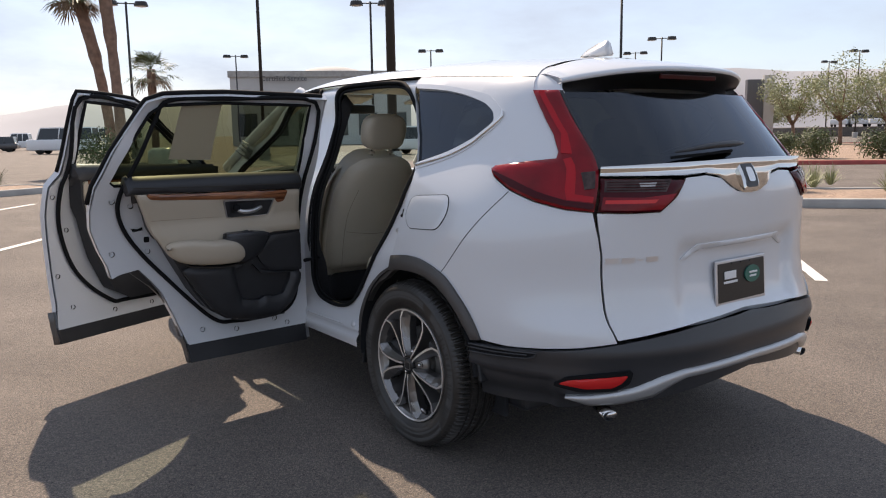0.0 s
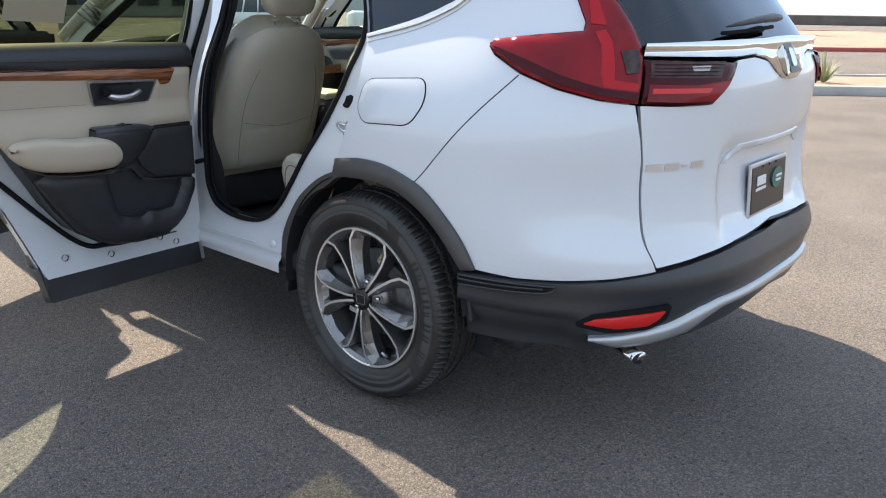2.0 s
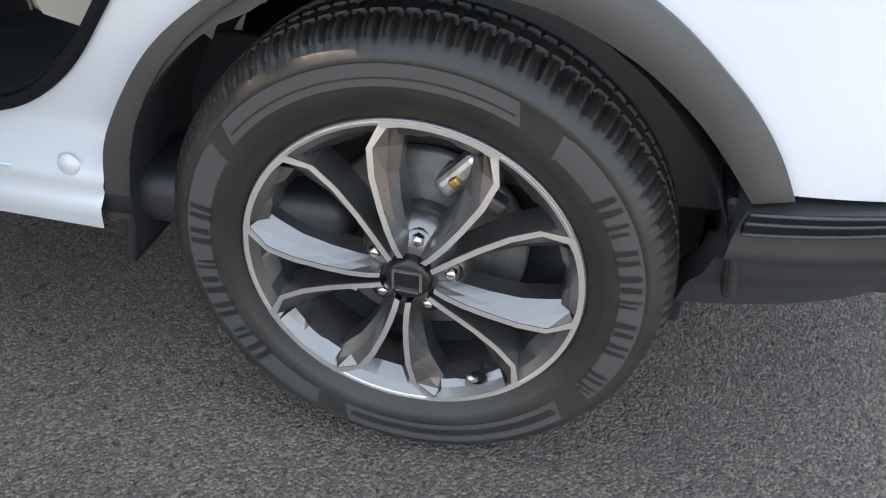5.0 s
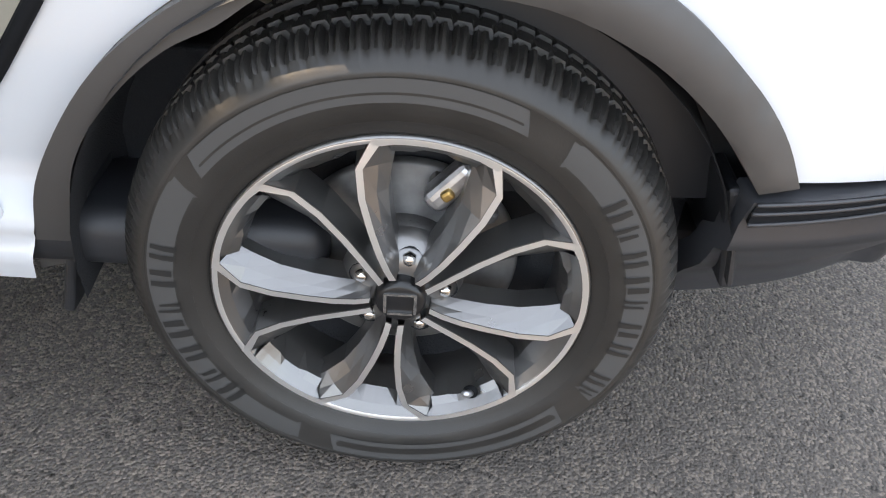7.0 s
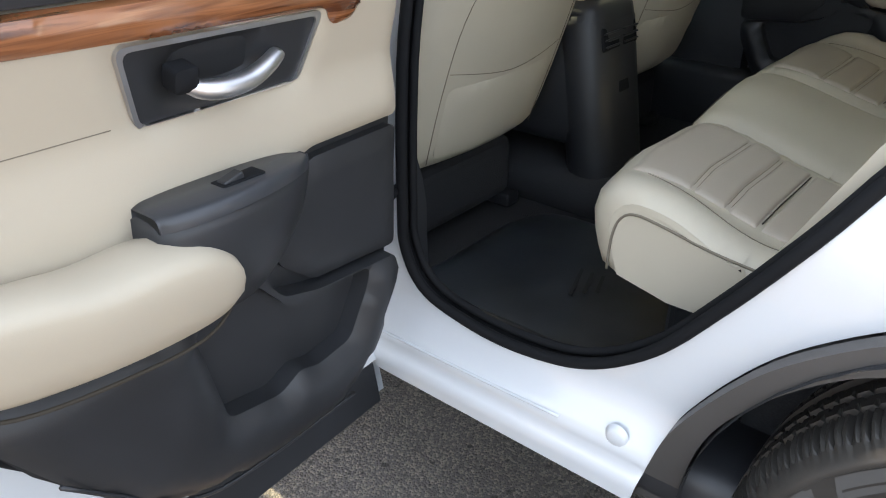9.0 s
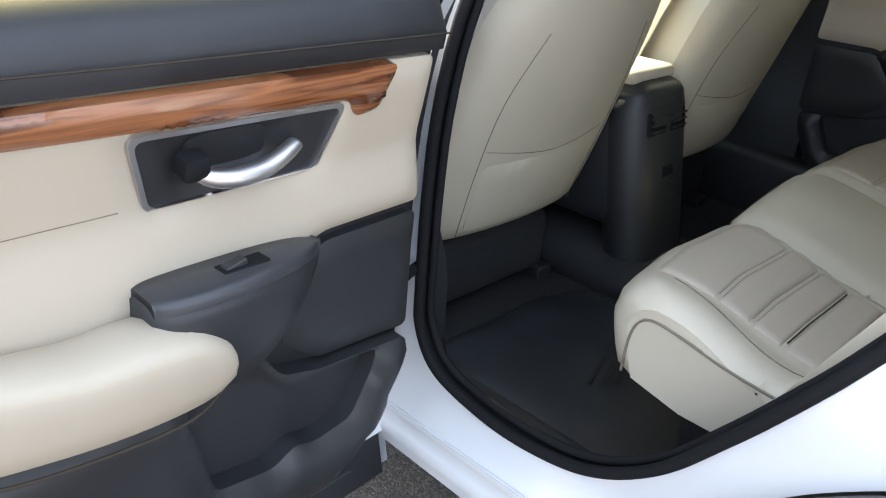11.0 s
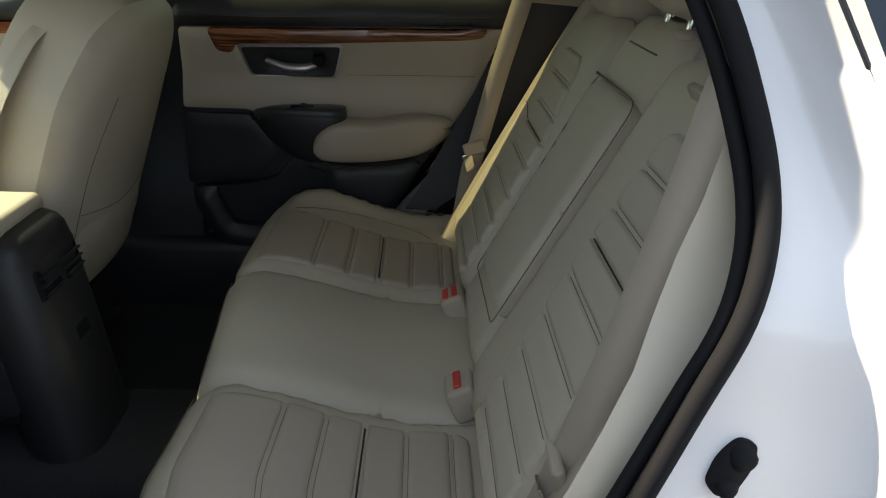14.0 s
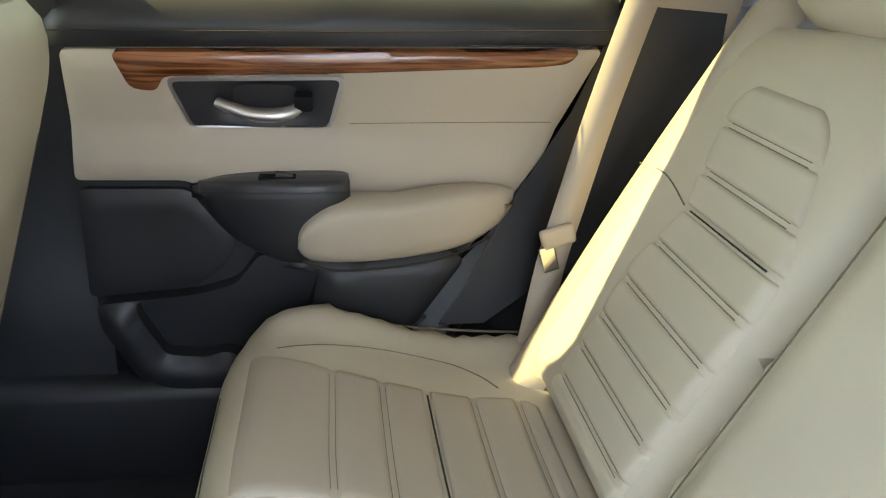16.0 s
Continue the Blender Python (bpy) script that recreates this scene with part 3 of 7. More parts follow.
# ---- lamp posts ----
def street_lamp(at, height, turn, big=1.0):
    lp = thing("street_lamp", "tall bronze lamp post with two flat heads", "lamp post", at, group="car park lamp posts")
    lathe("footing", [(0.0, 0.6), (0.26, 0.6), (0.28, 0.55), (0.28, 0.0)], CONCRETE, lp, 20, axis="z")
    tube("pole", [(0, 0, 0.6), (0, 0, height * 0.5), (0, 0, height)], [0.085 * big, 0.08 * big, 0.065 * big], POLE, lp, sides=8)
    d = Vector((math.cos(turn), math.sin(turn), 0))
    tube("arm", [d * -0.55 + Vector((0, 0, height - 0.1)), d * 0.55 + Vector((0, 0, height - 0.1))], 0.04, POLE, lp, sides=6)
    for k in (-1, 1):
        c = d * k * 0.85
        bm = bmesh.new()
        bmesh.ops.create_cone(bm, cap_ends=True, segments=16, radius1=0.42, radius2=0.34, depth=0.26)
        bmesh.ops.transform(bm, matrix=pose(c.x, c.y, height - 0.1), verts=bm.verts)
        part("lamp_head", bm, POLE, lp)
        lens = lathe("lens", [(0.0, -0.01), (0.33, -0.01), (0.34, 0.02)], CLEAR_LENS, lp, 16, axis="z", centre=(c.x, c.y, height - 0.25))
    return lp


for d, r in ((15.73, 52), (22.57, 84), (31.98, 50), (36.18, 79), (49.53, 47), (52.26, 74), (50.51, 87), (62.73, 111), (64.44, 97)):
    street_lamp(along(d, r), 9.3, radians(-d) + (0.9 if d > 60 else 0.0))
for d, r, h, q in ((24.21, 42, 16.0, 0.9), (33.34, 27, 14.0, 1.7), (66.3, 40, 15.0, 1.4)):
    lp = thing("pole", "tall plain dark metal pole", "pole", along(d, r), group="plain poles")
    tube("shaft", [(0, 0, 0), (0, 0, h)], [0.10 * q, 0.08 * q], POLE, lp, sides=10)
    lathe("footing", [(0.0, 0.7), (0.3, 0.7), (0.3, 0.0)], CONCRETE, lp, 16, axis="z")


# ---- buildings ----
def box_between(name, lo, hi, mat, parent=None, label=""):
    s = [hi[i] - lo[i] for i in range(3)]
    return block(name, s, mat, parent, [(hi[i] + lo[i]) / 2 for i in range(3)], bevel=0.02, label=label)


def service_building():
    b = thing("service_building", "long grey stucco service building with dark lettering", "building", along(27.5, 95))
    b.rotation_euler = (0, 0, radians(-27.5))
    box_between("wall", (-9, 0, 0), (12, 22, 8.2), STUCCO, b)
    box_between("parapet", (-9.2, -0.2, 7.9), (12.2, 22.2, 8.6), CONCRETE, b)
    for i in range(6):
        w = part("window", box_bm((2.2, 0.1, 2.6), (-7.2 + i * 3.5, -0.06, 2.4)), DARK_PANE, b)
        part("window_frame", box_bm((2.4, 0.06, 0.12), (-7.2 + i * 3.5, -0.12, 3.75)), CONCRETE, w)
    t = bpy.data.curves.new("lettering", "FONT")
    t.body, t.size, t.extrude, t.align_x = "Certified Service", 0.78, 0.05, "CENTER"
    t.materials.append(SIGN_INK)
    ob = new("lettering", t)
    ob.parent = b
    ob.matrix_basis = pose(-2.85, -0.3, 7.45, 90, 0, 0)
    tagged(ob, "dark grey lettering")
    dome = lathe("roof_vault", [(0.0, 1.6), (2.0, 1.5), (3.4, 1.2), (4.4, 0.7), (5.0, 0.0)], STUCCO, b, 24, axis="z", centre=(3.0, 12, 8.4))
    return b


def box_bm(size, at):
    bm = bmesh.new()
    bmesh.ops.create_cube(bm, size=1)
    bmesh.ops.transform(bm, matrix=Matrix.Translation(at) @ Matrix.Diagonal((*size, 1)), verts=bm.verts)
    return bm


service_building()
far_b = thing("low_building", "low pale building with a flat roof far behind", "building", along(40.0, 230))
far_b.rotation_euler = (0, 0, radians(-40))
box_between("wall", (-16, 0, 0), (20, 12, 19.0), STUCCO, far_b)
box_between("roof", (2, 0, 19.0), (14, 12, 21.2), STUCCO, far_b)
pylon = thing("sign_pylon", "grey and dark pylon sign beside the road", "sign", along(58.64, 62))
pylon.rotation_euler = (0, 0, radians(-40))
box_between("post", (0.25, -0.2, 0), (1.0, 0.2, 5.0), STUCCO, pylon)
box_between("face", (-0.95, -0.26, 0.4), (0.2, 0.26, 4.7), SIGN_INK, pylon)


# ---- parked vehicles far off ----
CAR_WHITE = material("far_car_white", (0.70, 0.71, 0.72), 0.3, coat=0.6)
CAR_DARK = material("far_car_dark", (0.05, 0.05, 0.055), 0.3, coat=0.6)


def parked(name, at, turn, size, roofline, mat, label, z=0.0):
    """A parked vehicle: lower body, glazed cabin, wheels, lamps. roofline: (start, end) of the cabin along its length."""
    L, W, H = size
    v = thing(name, label, "vehicle", (at[0], at[1], z), group="parked vehicles")
    v.rotation_euler = (0, 0, radians(turn))
    waist = H * 0.56
    block("body", (L, W, waist - 0.30), mat, v, (0, 0, (waist + 0.30) / 2), (0, 0, 0), 0.12, "", True)
    a, b = roofline[0] * L - L / 2, roofline[1] * L - L / 2
    slant = 0.30
    verts = []
    for zz, k in ((waist - 0.03, 0.0), (H - 0.08, 1.0), (H, 1.25)):
        i = 0.10 * k
        verts += [(a + slant * 0.4 * k, -W / 2 + 0.06 + i, zz), (b - slant * k, -W / 2 + 0.06 + i, zz), (b - slant * k, W / 2 - 0.06 - i, zz), (a + slant * 0.4 * k, W / 2 - 0.06 - i, zz)]
    faces = [(j, (j + 1) % 4, 4 + (j + 1) % 4, 4 + j) for j in range(4)]
    link_mesh("glazing", verts[:8], faces, DARK_PANE, v, smooth=False)
    faces = [(j, (j + 1) % 4, 4 + (j + 1) % 4, 4 + j) for j in range(4)] + [(4, 5, 6, 7)]
    link_mesh("roof", verts[4:], faces, mat, v, smooth=False)
    for q in (0.0, 0.33, 0.62, 1.0):
        for s in (-1, 1):
            x0 = a + (b - a) * q
            x1 = a + slant * 0.4 + (b - slant - a - slant * 0.4) * q
            tube("pillar", [(x0, s * (W / 2 - 0.06), waist - 0.03), (x1, s * (W / 2 - 0.15), H - 0.08)], 0.045, mat, v, sides=6)
    for x in (-L * 0.31, L * 0.31):
        for s in (-1, 1):
            w = lathe("wheel", [(0.0, s * 0.02), (0.20, s * 0.03), (0.22, 0.0), (0.34, 0.0), (0.36, -s * 0.04), (0.36, -s * 0.2)], TYRE, v, 24, centre=(x, s * (W / 2 - 0.04), 0.36), axis="y")
    for s in (-1, 1):
        block("headlamp", (0.10, 0.30, 0.14), CLEAR_LENS, v, (L / 2 - 0.04, s * (W / 2 - 0.28), waist - 0.25), (0, 0, 0), 0.03)
    return v


parked("pickup_truck", along(9.0, 97), 160, (5.6, 1.95, 1.85), (0.36, 0.72), CAR_WHITE, "white crew-cab pickup truck parked far off")
parked("van", along(11.4, 72), 150, (5.4, 2.0, 2.15), (0.03, 0.84), CAR_WHITE, "white van parked beyond the open front door")
parked("van", along(14.2, 78), 150, (5.4, 2.0, 2.15), (0.03, 0.84), CAR_WHITE, "white van parked beyond the open front door")
parked("hatchback", along(7.4, 90), 160, (4.3, 1.8, 1.5), (0.05, 0.70), CAR_DARK, "dark hatchback parked far off")
parked("suv", along(35.4, 48), 120, (4.6, 1.9, 1.7), (0.04, 0.72), CAR_WHITE, "white sport utility car parked ahead")
parked("suv", along(38.0, 52), 120, (4.6, 1.9, 1.7), (0.04, 0.72), CAR_DARK, "dark sport utility car parked ahead")
lot = block("raised_lot", (60, 40, 1.15), ASPHALT, None, (*along(68, 128)[:2], 0.575), (0, 0, -66), 0.1)
tagged(lot, "raised asphalt lot with parked cars", "ground", kind="structure")
for i, (d, r) in enumerate(((63.6, 110), (64.6, 111), (65.5, 110), (66.5, 112), (67.5, 110))):
    parked("suv" if i % 2 else "pickup_truck", along(d, r), 20 + 8 * i, (4.7, 1.9, 1.72), (0.05, 0.72) if i % 2 else (0.36, 0.72), CAR_DARK if i == 3 else CAR_WHITE, "white car parked in the far row" if i != 3 else "dark car parked in the far row", 1.15)

# ---- distant hills ----
rnd = random.Random(2)
hv, hf = [], []
N_H = 140
for i in range(N_H + 1):
    f = radians(-80 + 240 * i / N_H)
    h = 26 + 16 * noise.noise(Vector((i * 0.09, 0.3, 0))) + 8 * noise.noise(Vector((i * 0.3, 1.3, 0)))
    h += 26 * math.exp(-((i - 84) / 14) ** 2)
    for r, z in ((760, -2), (810, h * 0.6), (860, h)):
        hv.append((r * math.sin(f), r * math.cos(f), z))
for i in range(N_H):
    for j in range(2):
        a = i * 3 + j
        hf.append((a, a + 3, a + 4, a + 1))
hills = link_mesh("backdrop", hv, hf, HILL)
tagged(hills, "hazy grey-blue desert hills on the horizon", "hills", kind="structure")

# ---- the car's outer surface: a section profile swept round the flank and the tail ----
# v runs up the flank and over the roof; columns: v, half width, height, rear end of the contour
PROFILE = np.array([
    (0.22, 0.870, 0.22, -0.90), (0.30, 0.885, 0.30, -0.955), (0.40, 0.905, 0.40, -1.000), (0.50, 0.918, 0.50, -1.020), (0.60, 0.922, 0.60, -1.020),
    (0.68, 0.922, 0.68, -0.985), (0.80, 0.918, 0.80, -0.965), (0.92, 0.908, 0.92, -0.970), (1.02, 0.888, 1.02, -0.980), (1.10, 0.862, 1.10, -0.985),
    (1.16, 0.832, 1.16, -0.965), (1.25, 0.785, 1.25, -0.905), (1.35, 0.750, 1.35, -0.835), (1.45, 0.712, 1.45, -0.765), (1.54, 0.674, 1.54, -0.700),
    (1.60, 0.632, 1.585, -0.665), (1.68, 0.555, 1.620, -0.640), (1.80, 0.410, 1.650, -0.62), (2.00, 0.210, 1.672, -0.61), (2.21, 0.0, 1.680, -0.60)])
Y0, ARC = -0.25, 1.35


def prof(v):
    return [float(np.interp(v, FINE_V, FINE[k])) for k in range(3)]


FINE_V = np.linspace(PROFILE[0, 0], PROFILE[-1, 0], 400)
FINE = []
for col in (1, 2, 3):
    raw = np.interp(FINE_V, PROFILE[:, 0], PROFILE[:, col])
    pad = np.concatenate([2 * raw[0] - raw[1:13][::-1], raw, 2 * raw[-1] - raw[-13:-1][::-1]])
    FINE.append(np.convolve(pad, np.hanning(27)[1:-1] / np.hanning(27)[1:-1].sum(), "same")[12:-12])


def ease(a, b, x):
    x = min(1.0, max(0.0, (x - a) / (b - a)))
    return x * x * (3 - 2 * x)


def flank(y):
    """How the half width changes along the car."""
    return 1.0 - 0.030 * ease(0.5, -0.9, y) - 0.10 * ease(2.6, 3.7, y) - 0.012 * ease(1.4, 2.6, y)


def body(s, v):
    """The outer skin on the left: s grows rearwards along the flank (0 at y = Y0), round the corner, to ARC at the middle of the tail."""
    w, z, yr = prof(v)
    if s <= 0:
        x, y = -w, Y0 - s
    else:
        f = s / ARC * math.pi / 2
        c, q = math.cos(f), math.sin(f)
        n = 2.75
        r = 1 / (abs(c) ** n + abs(q) ** n) ** (1 / n)
        x, y = -w * r * c, Y0 - (Y0 - yr) * r * q
    x *= flank(y)
    high = ease(1.15, 1.6, v)
    z -= high * (0.055 * ease(0.5, -0.75, y) + 0.10 * ease(0.9, 2.0, y) * ease(0.9, 2.0, y) if y < 2.0 else high * 0.10)
    # the number plate's recess in the tailgate
    if s > 0.7:
        y += 0.028 * ease(0.40, 0.33, abs(x)) * ease(0.63, 0.66, z) * ease(0.93, 0.87, z - 0.05 * abs(x))
    return Vector((x, y, z))
# ---- the car ----
car = thing("car", "white compact SUV with its front and rear driver-side doors wide open", "car")


def yv(pts):
    """From (y, v) along the flank to the surface's own (s, v)."""
    return [(Y0 - y, v) for y, v in pts]


def skin(d):
    """The outer surface moved inwards by d, a number or a function of (s, v)."""
    def f(s, v):
        e = 2e-3
        p = body(s, v)
        n = (body(s + e, v) - body(s - e, v)).cross(body(s, v + e) - body(s, v - e)).normalized()
        if n.dot(p - Vector((0, 0.4, 0.9))) < 0:
            n = -n
        return p - n * (d(s, v) if callable(d) else d)
    return f


SHUT = [(0.26, 1.545), (0.13, 1.33), (0.062, 1.18), (0.048, 1.08), (0.05, 0.985), (0.085, 0.88), (0.115, 0.815), (0.13, 0.755)]
ARCH_OUT = [(-0.474, 0.560), (-0.430, 0.634), (-0.371, 0.695), (-0.262, 0.770), (-0.12, 0.819), (0.0, 0.830), (0.110, 0.8172)]
ARCH_FRONT = [(0.137, 0.770), (0.205, 0.745), (0.270, 0.706), (0.343, 0.643), (0.402, 0.564), (0.447, 0.482), (0.472, 0.40), (0.489, 0.325)]
ARCH_IN = [(-0.4235, 0.552), (-0.34, 0.645), (-0.245, 0.710), (-0.133, 0.757), (0.0, 0.766), (0.125, 0.752), (0.203, 0.704), (0.258, 0.675), (0.317, 0.624), (0.375, 0.550), (0.407, 0.473), (0.430, 0.345)]
ARCH_OUT = [tuple(p) for p in spline(ARCH_OUT, 5, False)]
ARCH_FRONT = [tuple(p) for p in spline(ARCH_FRONT, 4, False)]
ARCH_IN = [tuple(p) for p in spline(ARCH_IN, 4, False)]
WIN_OUT = [(0.062, 1.18), (-0.15, 1.235), (-0.34, 1.335), (-0.43, 1.39), (-0.435, 1.42), (-0.415, 1.448), (-0.32, 1.49), (-0.20, 1.517), (0.04, 1.545), (0.27, 1.556)]
WIN_IN = [(0.075, 1.205), (-0.13, 1.265), (-0.31, 1.355), (-0.365, 1.388), (-0.37, 1.41), (-0.33, 1.445), (-0.16, 1.495), (0.02, 1.522), (0.235, 1.532)]
WIN_OUT = [tuple(p) for p in spline(WIN_OUT, 4, False)]
WIN_IN = [tuple(p) for p in spline(WIN_IN, 4, False)]
TAIL_OUT = [(0.66, 1.05), (0.56, 1.06), (0.44, 1.085), (0.32, 1.122), (0.22, 1.168), (0.195, 1.192), (0.215, 1.205), (0.36, 1.222), (0.505, 1.235), (0.515, 1.26), (0.50, 1.335), (0.45, 1.43), (0.39, 1.525)]
GAP = [(0.655, 1.05), (0.695, 0.955), (0.71, 0.90), (0.718, 0.80), (0.722, 0.70), (0.728, 0.655), (0.742, 0.595)]
BUMP_TOP = [(0.232, 0.552), (0.35, 0.556), (0.50, 0.565), (0.62, 0.576), (0.742, 0.592), (0.90, 0.612), (1.06, 0.628), (1.35, 0.640)]


def quarter(mirror):
    loop = yv(SHUT[2:]) + yv(ARCH_OUT[::-1])[1:] + BUMP_TOP[1:5] + [(s - 0.004, v) for s, v in GAP[::-1]][1:-1] + [(s - 0.004, v - 0.004) for s, v in TAIL_OUT[:6]] + [(s - 0.003, v + 0.004) for s, v in TAIL_OUT[6:]]
    loop += [(0.37, 1.60), (-0.1, 1.605), (-0.52, 1.605)] + yv(WIN_OUT[::-1])[:-1]
    return panel("rear_quarter", body, loop, PAINT, car, step=0.035, depth=0.03, mirror=mirror, dents=quarter_form)


def quarter_form(s, v):
    """The swelling shoulder under the lamp and the hollow before the corner."""
    return 0.006 * math.exp(-((v - 0.98) / 0.10) ** 2) - 0.010 * math.exp(-((v - 0.78) / 0.11) ** 2) * ease(0.1, 0.5, s) * ease(0.72, 0.58, s) + 0.008 * math.exp(-((v - 0.62) / 0.05) ** 2) * ease(0.25, 0.6, s)


quarter(False)
quarter(True)
for mir in (False, True):
    fr = panel("window_surround", body, yv(WIN_OUT) + yv([(0.235, 1.532)]) + yv(WIN_IN[::-1])[1:], PAINT, car, step=0.02, depth=0.02, lift=0.003, mirror=mir)
    tube("chrome_strip", [skin(-0.004)(Y0 - y, v) for y, v in spline([(p + 0.0, q + 0.016) for p, q in WIN_OUT[:17]], 6, False)], 0.006, CHROME, car, mirror=mir)
    panel("quarter_window", skin(0.013), yv(WIN_IN), PRIVACY, car, step=0.02, depth=0.004, mirror=mir)
    arch = [(s, v) for s, v in yv(ARCH_OUT)] + yv(ARCH_IN[:21])[::-1]
    panel("wheel_arch_trim", body, arch, CLAD, car, step=0.02, depth=0.03, lift=0.012, puff=(0.008, 0.02), mirror=mir)
    front = yv([(0.11, 0.805)] + ARCH_FRONT) + yv(ARCH_IN[20:][::-1])
    panel("arch_flange", skin(0.03), front, CLAD, car, step=0.02, depth=0.03, mirror=mir)

wing = skin(lambda s, v: -quarter_form(s, v))
# fuel flap: a shallow groove round a rounded door
FUEL = rounded(yv([(0.015, 1.072), (-0.222, 1.088), (-0.238, 1.02), (-0.19, 0.95), (0.0, 0.942), (0.03, 0.985)]), 0.035, 6)
panel("fuel_flap", wing, FUEL, PAINT, car, step=0.02, depth=0.006, lift=0.0025, puff=(0.002, 0.008))
tube("flap_gap", [wing(s, v) for s, v in dense(FUEL, 0.015)], 0.0030, RUBBER, car, closed=True, sides=5)
tube("panel_seam", [wing(s, v) for s, v in spline([(-0.03, 0.785), (0.05, 0.862), (0.12, 0.93), (0.215, 1.02), (0.315, 1.115)], 6, False)], 0.0016, RUBBER, car, sides=5)


# roof: from the rail on one side over the middle; the right half is its mirror
for mir in (False, True):
    panel("roof_skin", body, [(Y0 + 0.60, 1.606), (0.37, 1.606), (0.33, 1.70), (0.30, 1.9), (0.28, 2.205), (Y0 - 1.665, 2.205), (Y0 - 1.655, 1.9), (Y0 - 1.61, 1.7), (Y0 - 1.52, 1.606), (-0.52, 1.606)][1:], PAINT, car, step=0.06, depth=0.0, out=(0, 0, 1), mirror=mir)
    tube("roof_ditch", [skin(0.002)(s, v) for s, v in dense([(0.36, 1.603), (-0.52, 1.603), (Y0 - 1.45, 1.603)], 0.08, False)], 0.003, RUBBER, car, sides=5, mirror=mir)

for mir in (False, True):
    panel("roof_corner", skin(0.004), [(0.36, 1.61), (0.385, 1.52), (0.575, 1.52), (0.52, 1.60), (0.50, 1.66), (0.40, 1.72), (0.31, 1.72)], PAINT, car, step=0.03, depth=0.0, mirror=mir)
# tail lamps: outer unit on the quarter, inner unit on the tailgate
for mir in (False, True):
    lamp = panel("tail_lamp", body, TAIL_OUT + [(0.545, 1.525), (0.60, 1.39), (0.65, 1.255), (0.663, 1.19), (0.66, 1.12)], RED_LENS, car, step=0.018, depth=0.024, lift=0.008, puff=(0.010, 0.03), mirror=mir, label="dark red tail lamp with a bright upper sweep")
    panel("lamp_base_strip", body, [(0.215, 1.183), (0.23, 1.170), (0.325, 1.128), (0.445, 1.092), (0.56, 1.068), (0.655, 1.058), (0.655, 1.076), (0.56, 1.086), (0.45, 1.112), (0.335, 1.150)], RED_DARK, lamp, step=0.018, depth=0.003, lift=0.0195, mirror=mir)
    panel("light_bar", body, [(0.535, 1.225), (0.548, 1.19), (0.548, 1.12), (0.560, 1.088), (0.650, 1.080), (0.650, 1.098), (0.585, 1.106), (0.580, 1.20), (0.565, 1.232)], RED_BRIGHT, lamp, step=0.014, depth=0.003, lift=0.0205, mirror=mir)
    panel("light_bar", body, [(0.525, 1.250), (0.535, 1.33), (0.478, 1.44), (0.430, 1.515), (0.462, 1.515), (0.510, 1.44), (0.562, 1.33), (0.570, 1.245)], RED_BRIGHT, lamp, step=0.014, depth=0.003, lift=0.0200, mirror=mir)
    panel("smoked_window", body, [(0.60, 1.175), (0.65, 1.18), (0.65, 1.125), (0.615, 1.12)], SMOKE, lamp, step=0.018, depth=0.006, lift=0.0225, mirror=mir)
    inner = panel("tailgate_lamp", body, [(0.668, 1.162), (0.672, 1.05), (0.78, 1.046), (0.895, 1.046), (0.945, 1.09), (0.99, 1.15)], RED_DARK, car, step=0.018, depth=0.015, lift=0.004, puff=(0.010, 0.02), mirror=mir, label="smoked tailgate lamp with a red lower band")
    panel("red_band", body, [(0.68, 1.098), (0.68, 1.056), (0.78, 1.053), (0.888, 1.054), (0.925, 1.086), (0.94, 1.105), (0.82, 1.095)], RED_LENS, inner, step=0.015, depth=0.003, lift=0.0155, mirror=mir)
    panel("red_bar", body, [(0.69, 1.088), (0.69, 1.076), (0.86, 1.076), (0.87, 1.088)], RED_GLOW, inner, step=0.02, depth=0.003, lift=0.018, mirror=mir)
    panel("smoked_window", body, [(0.682, 1.152), (0.682, 1.114), (0.90, 1.112), (0.925, 1.152)], SMOKE, inner, step=0.02, depth=0.003, lift=0.0150, mirror=mir)
    for k in range(4):
        tube("lamp_rib", [skin(-0.0185)(q, 1.119 + 0.0085 * k) for q in np.linspace(0.69, 0.895 + 0.006 * k, 8)], 0.0011, RED_DARK, inner, sides=5, mirror=mir)
    panel("reversing_lamp", body, [(0.80, 1.141), (0.805, 1.127), (0.855, 1.127), (0.865, 1.142)], CLEAR_LENS, inner, step=0.02, depth=0.003, lift=0.0165, mirror=mir)

# tailgate: lower white door across the tail, glass, and dark pillars beside it
C2 = 2 * ARC
mirror_s = lambda pts: [(C2 - s, v) for s, v in pts]
gate_left = [(0.663 if v > 1.0 else s + 0.004, v) for s, v in GAP[:-1]] + [(0.748, 0.60)]
low = [(0.748, 0.600), (0.90, 0.619), (1.06, 0.635), (1.35, 0.647)]
lamp_edge = [(0.895, 1.042), (0.95, 1.09), (1.0, 1.158), (1.10, 1.163), (1.18, 1.15), (1.22, 1.12), (1.27, 1.098)]
left_half = [(0.672, 1.045), (0.78, 1.041)] + lamp_edge
loop = left_half + mirror_s(left_half)[::-1] + mirror_s(gate_left[1:] + low[1:3]) + [low[3]] + low[1:3][::-1] + gate_left[1:][::-1]
tailgate = panel("tailgate", body, loop, PAINT, car, step=0.03, depth=0.02, out=(0, -1, 0), label="white tailgate with a number plate recess")
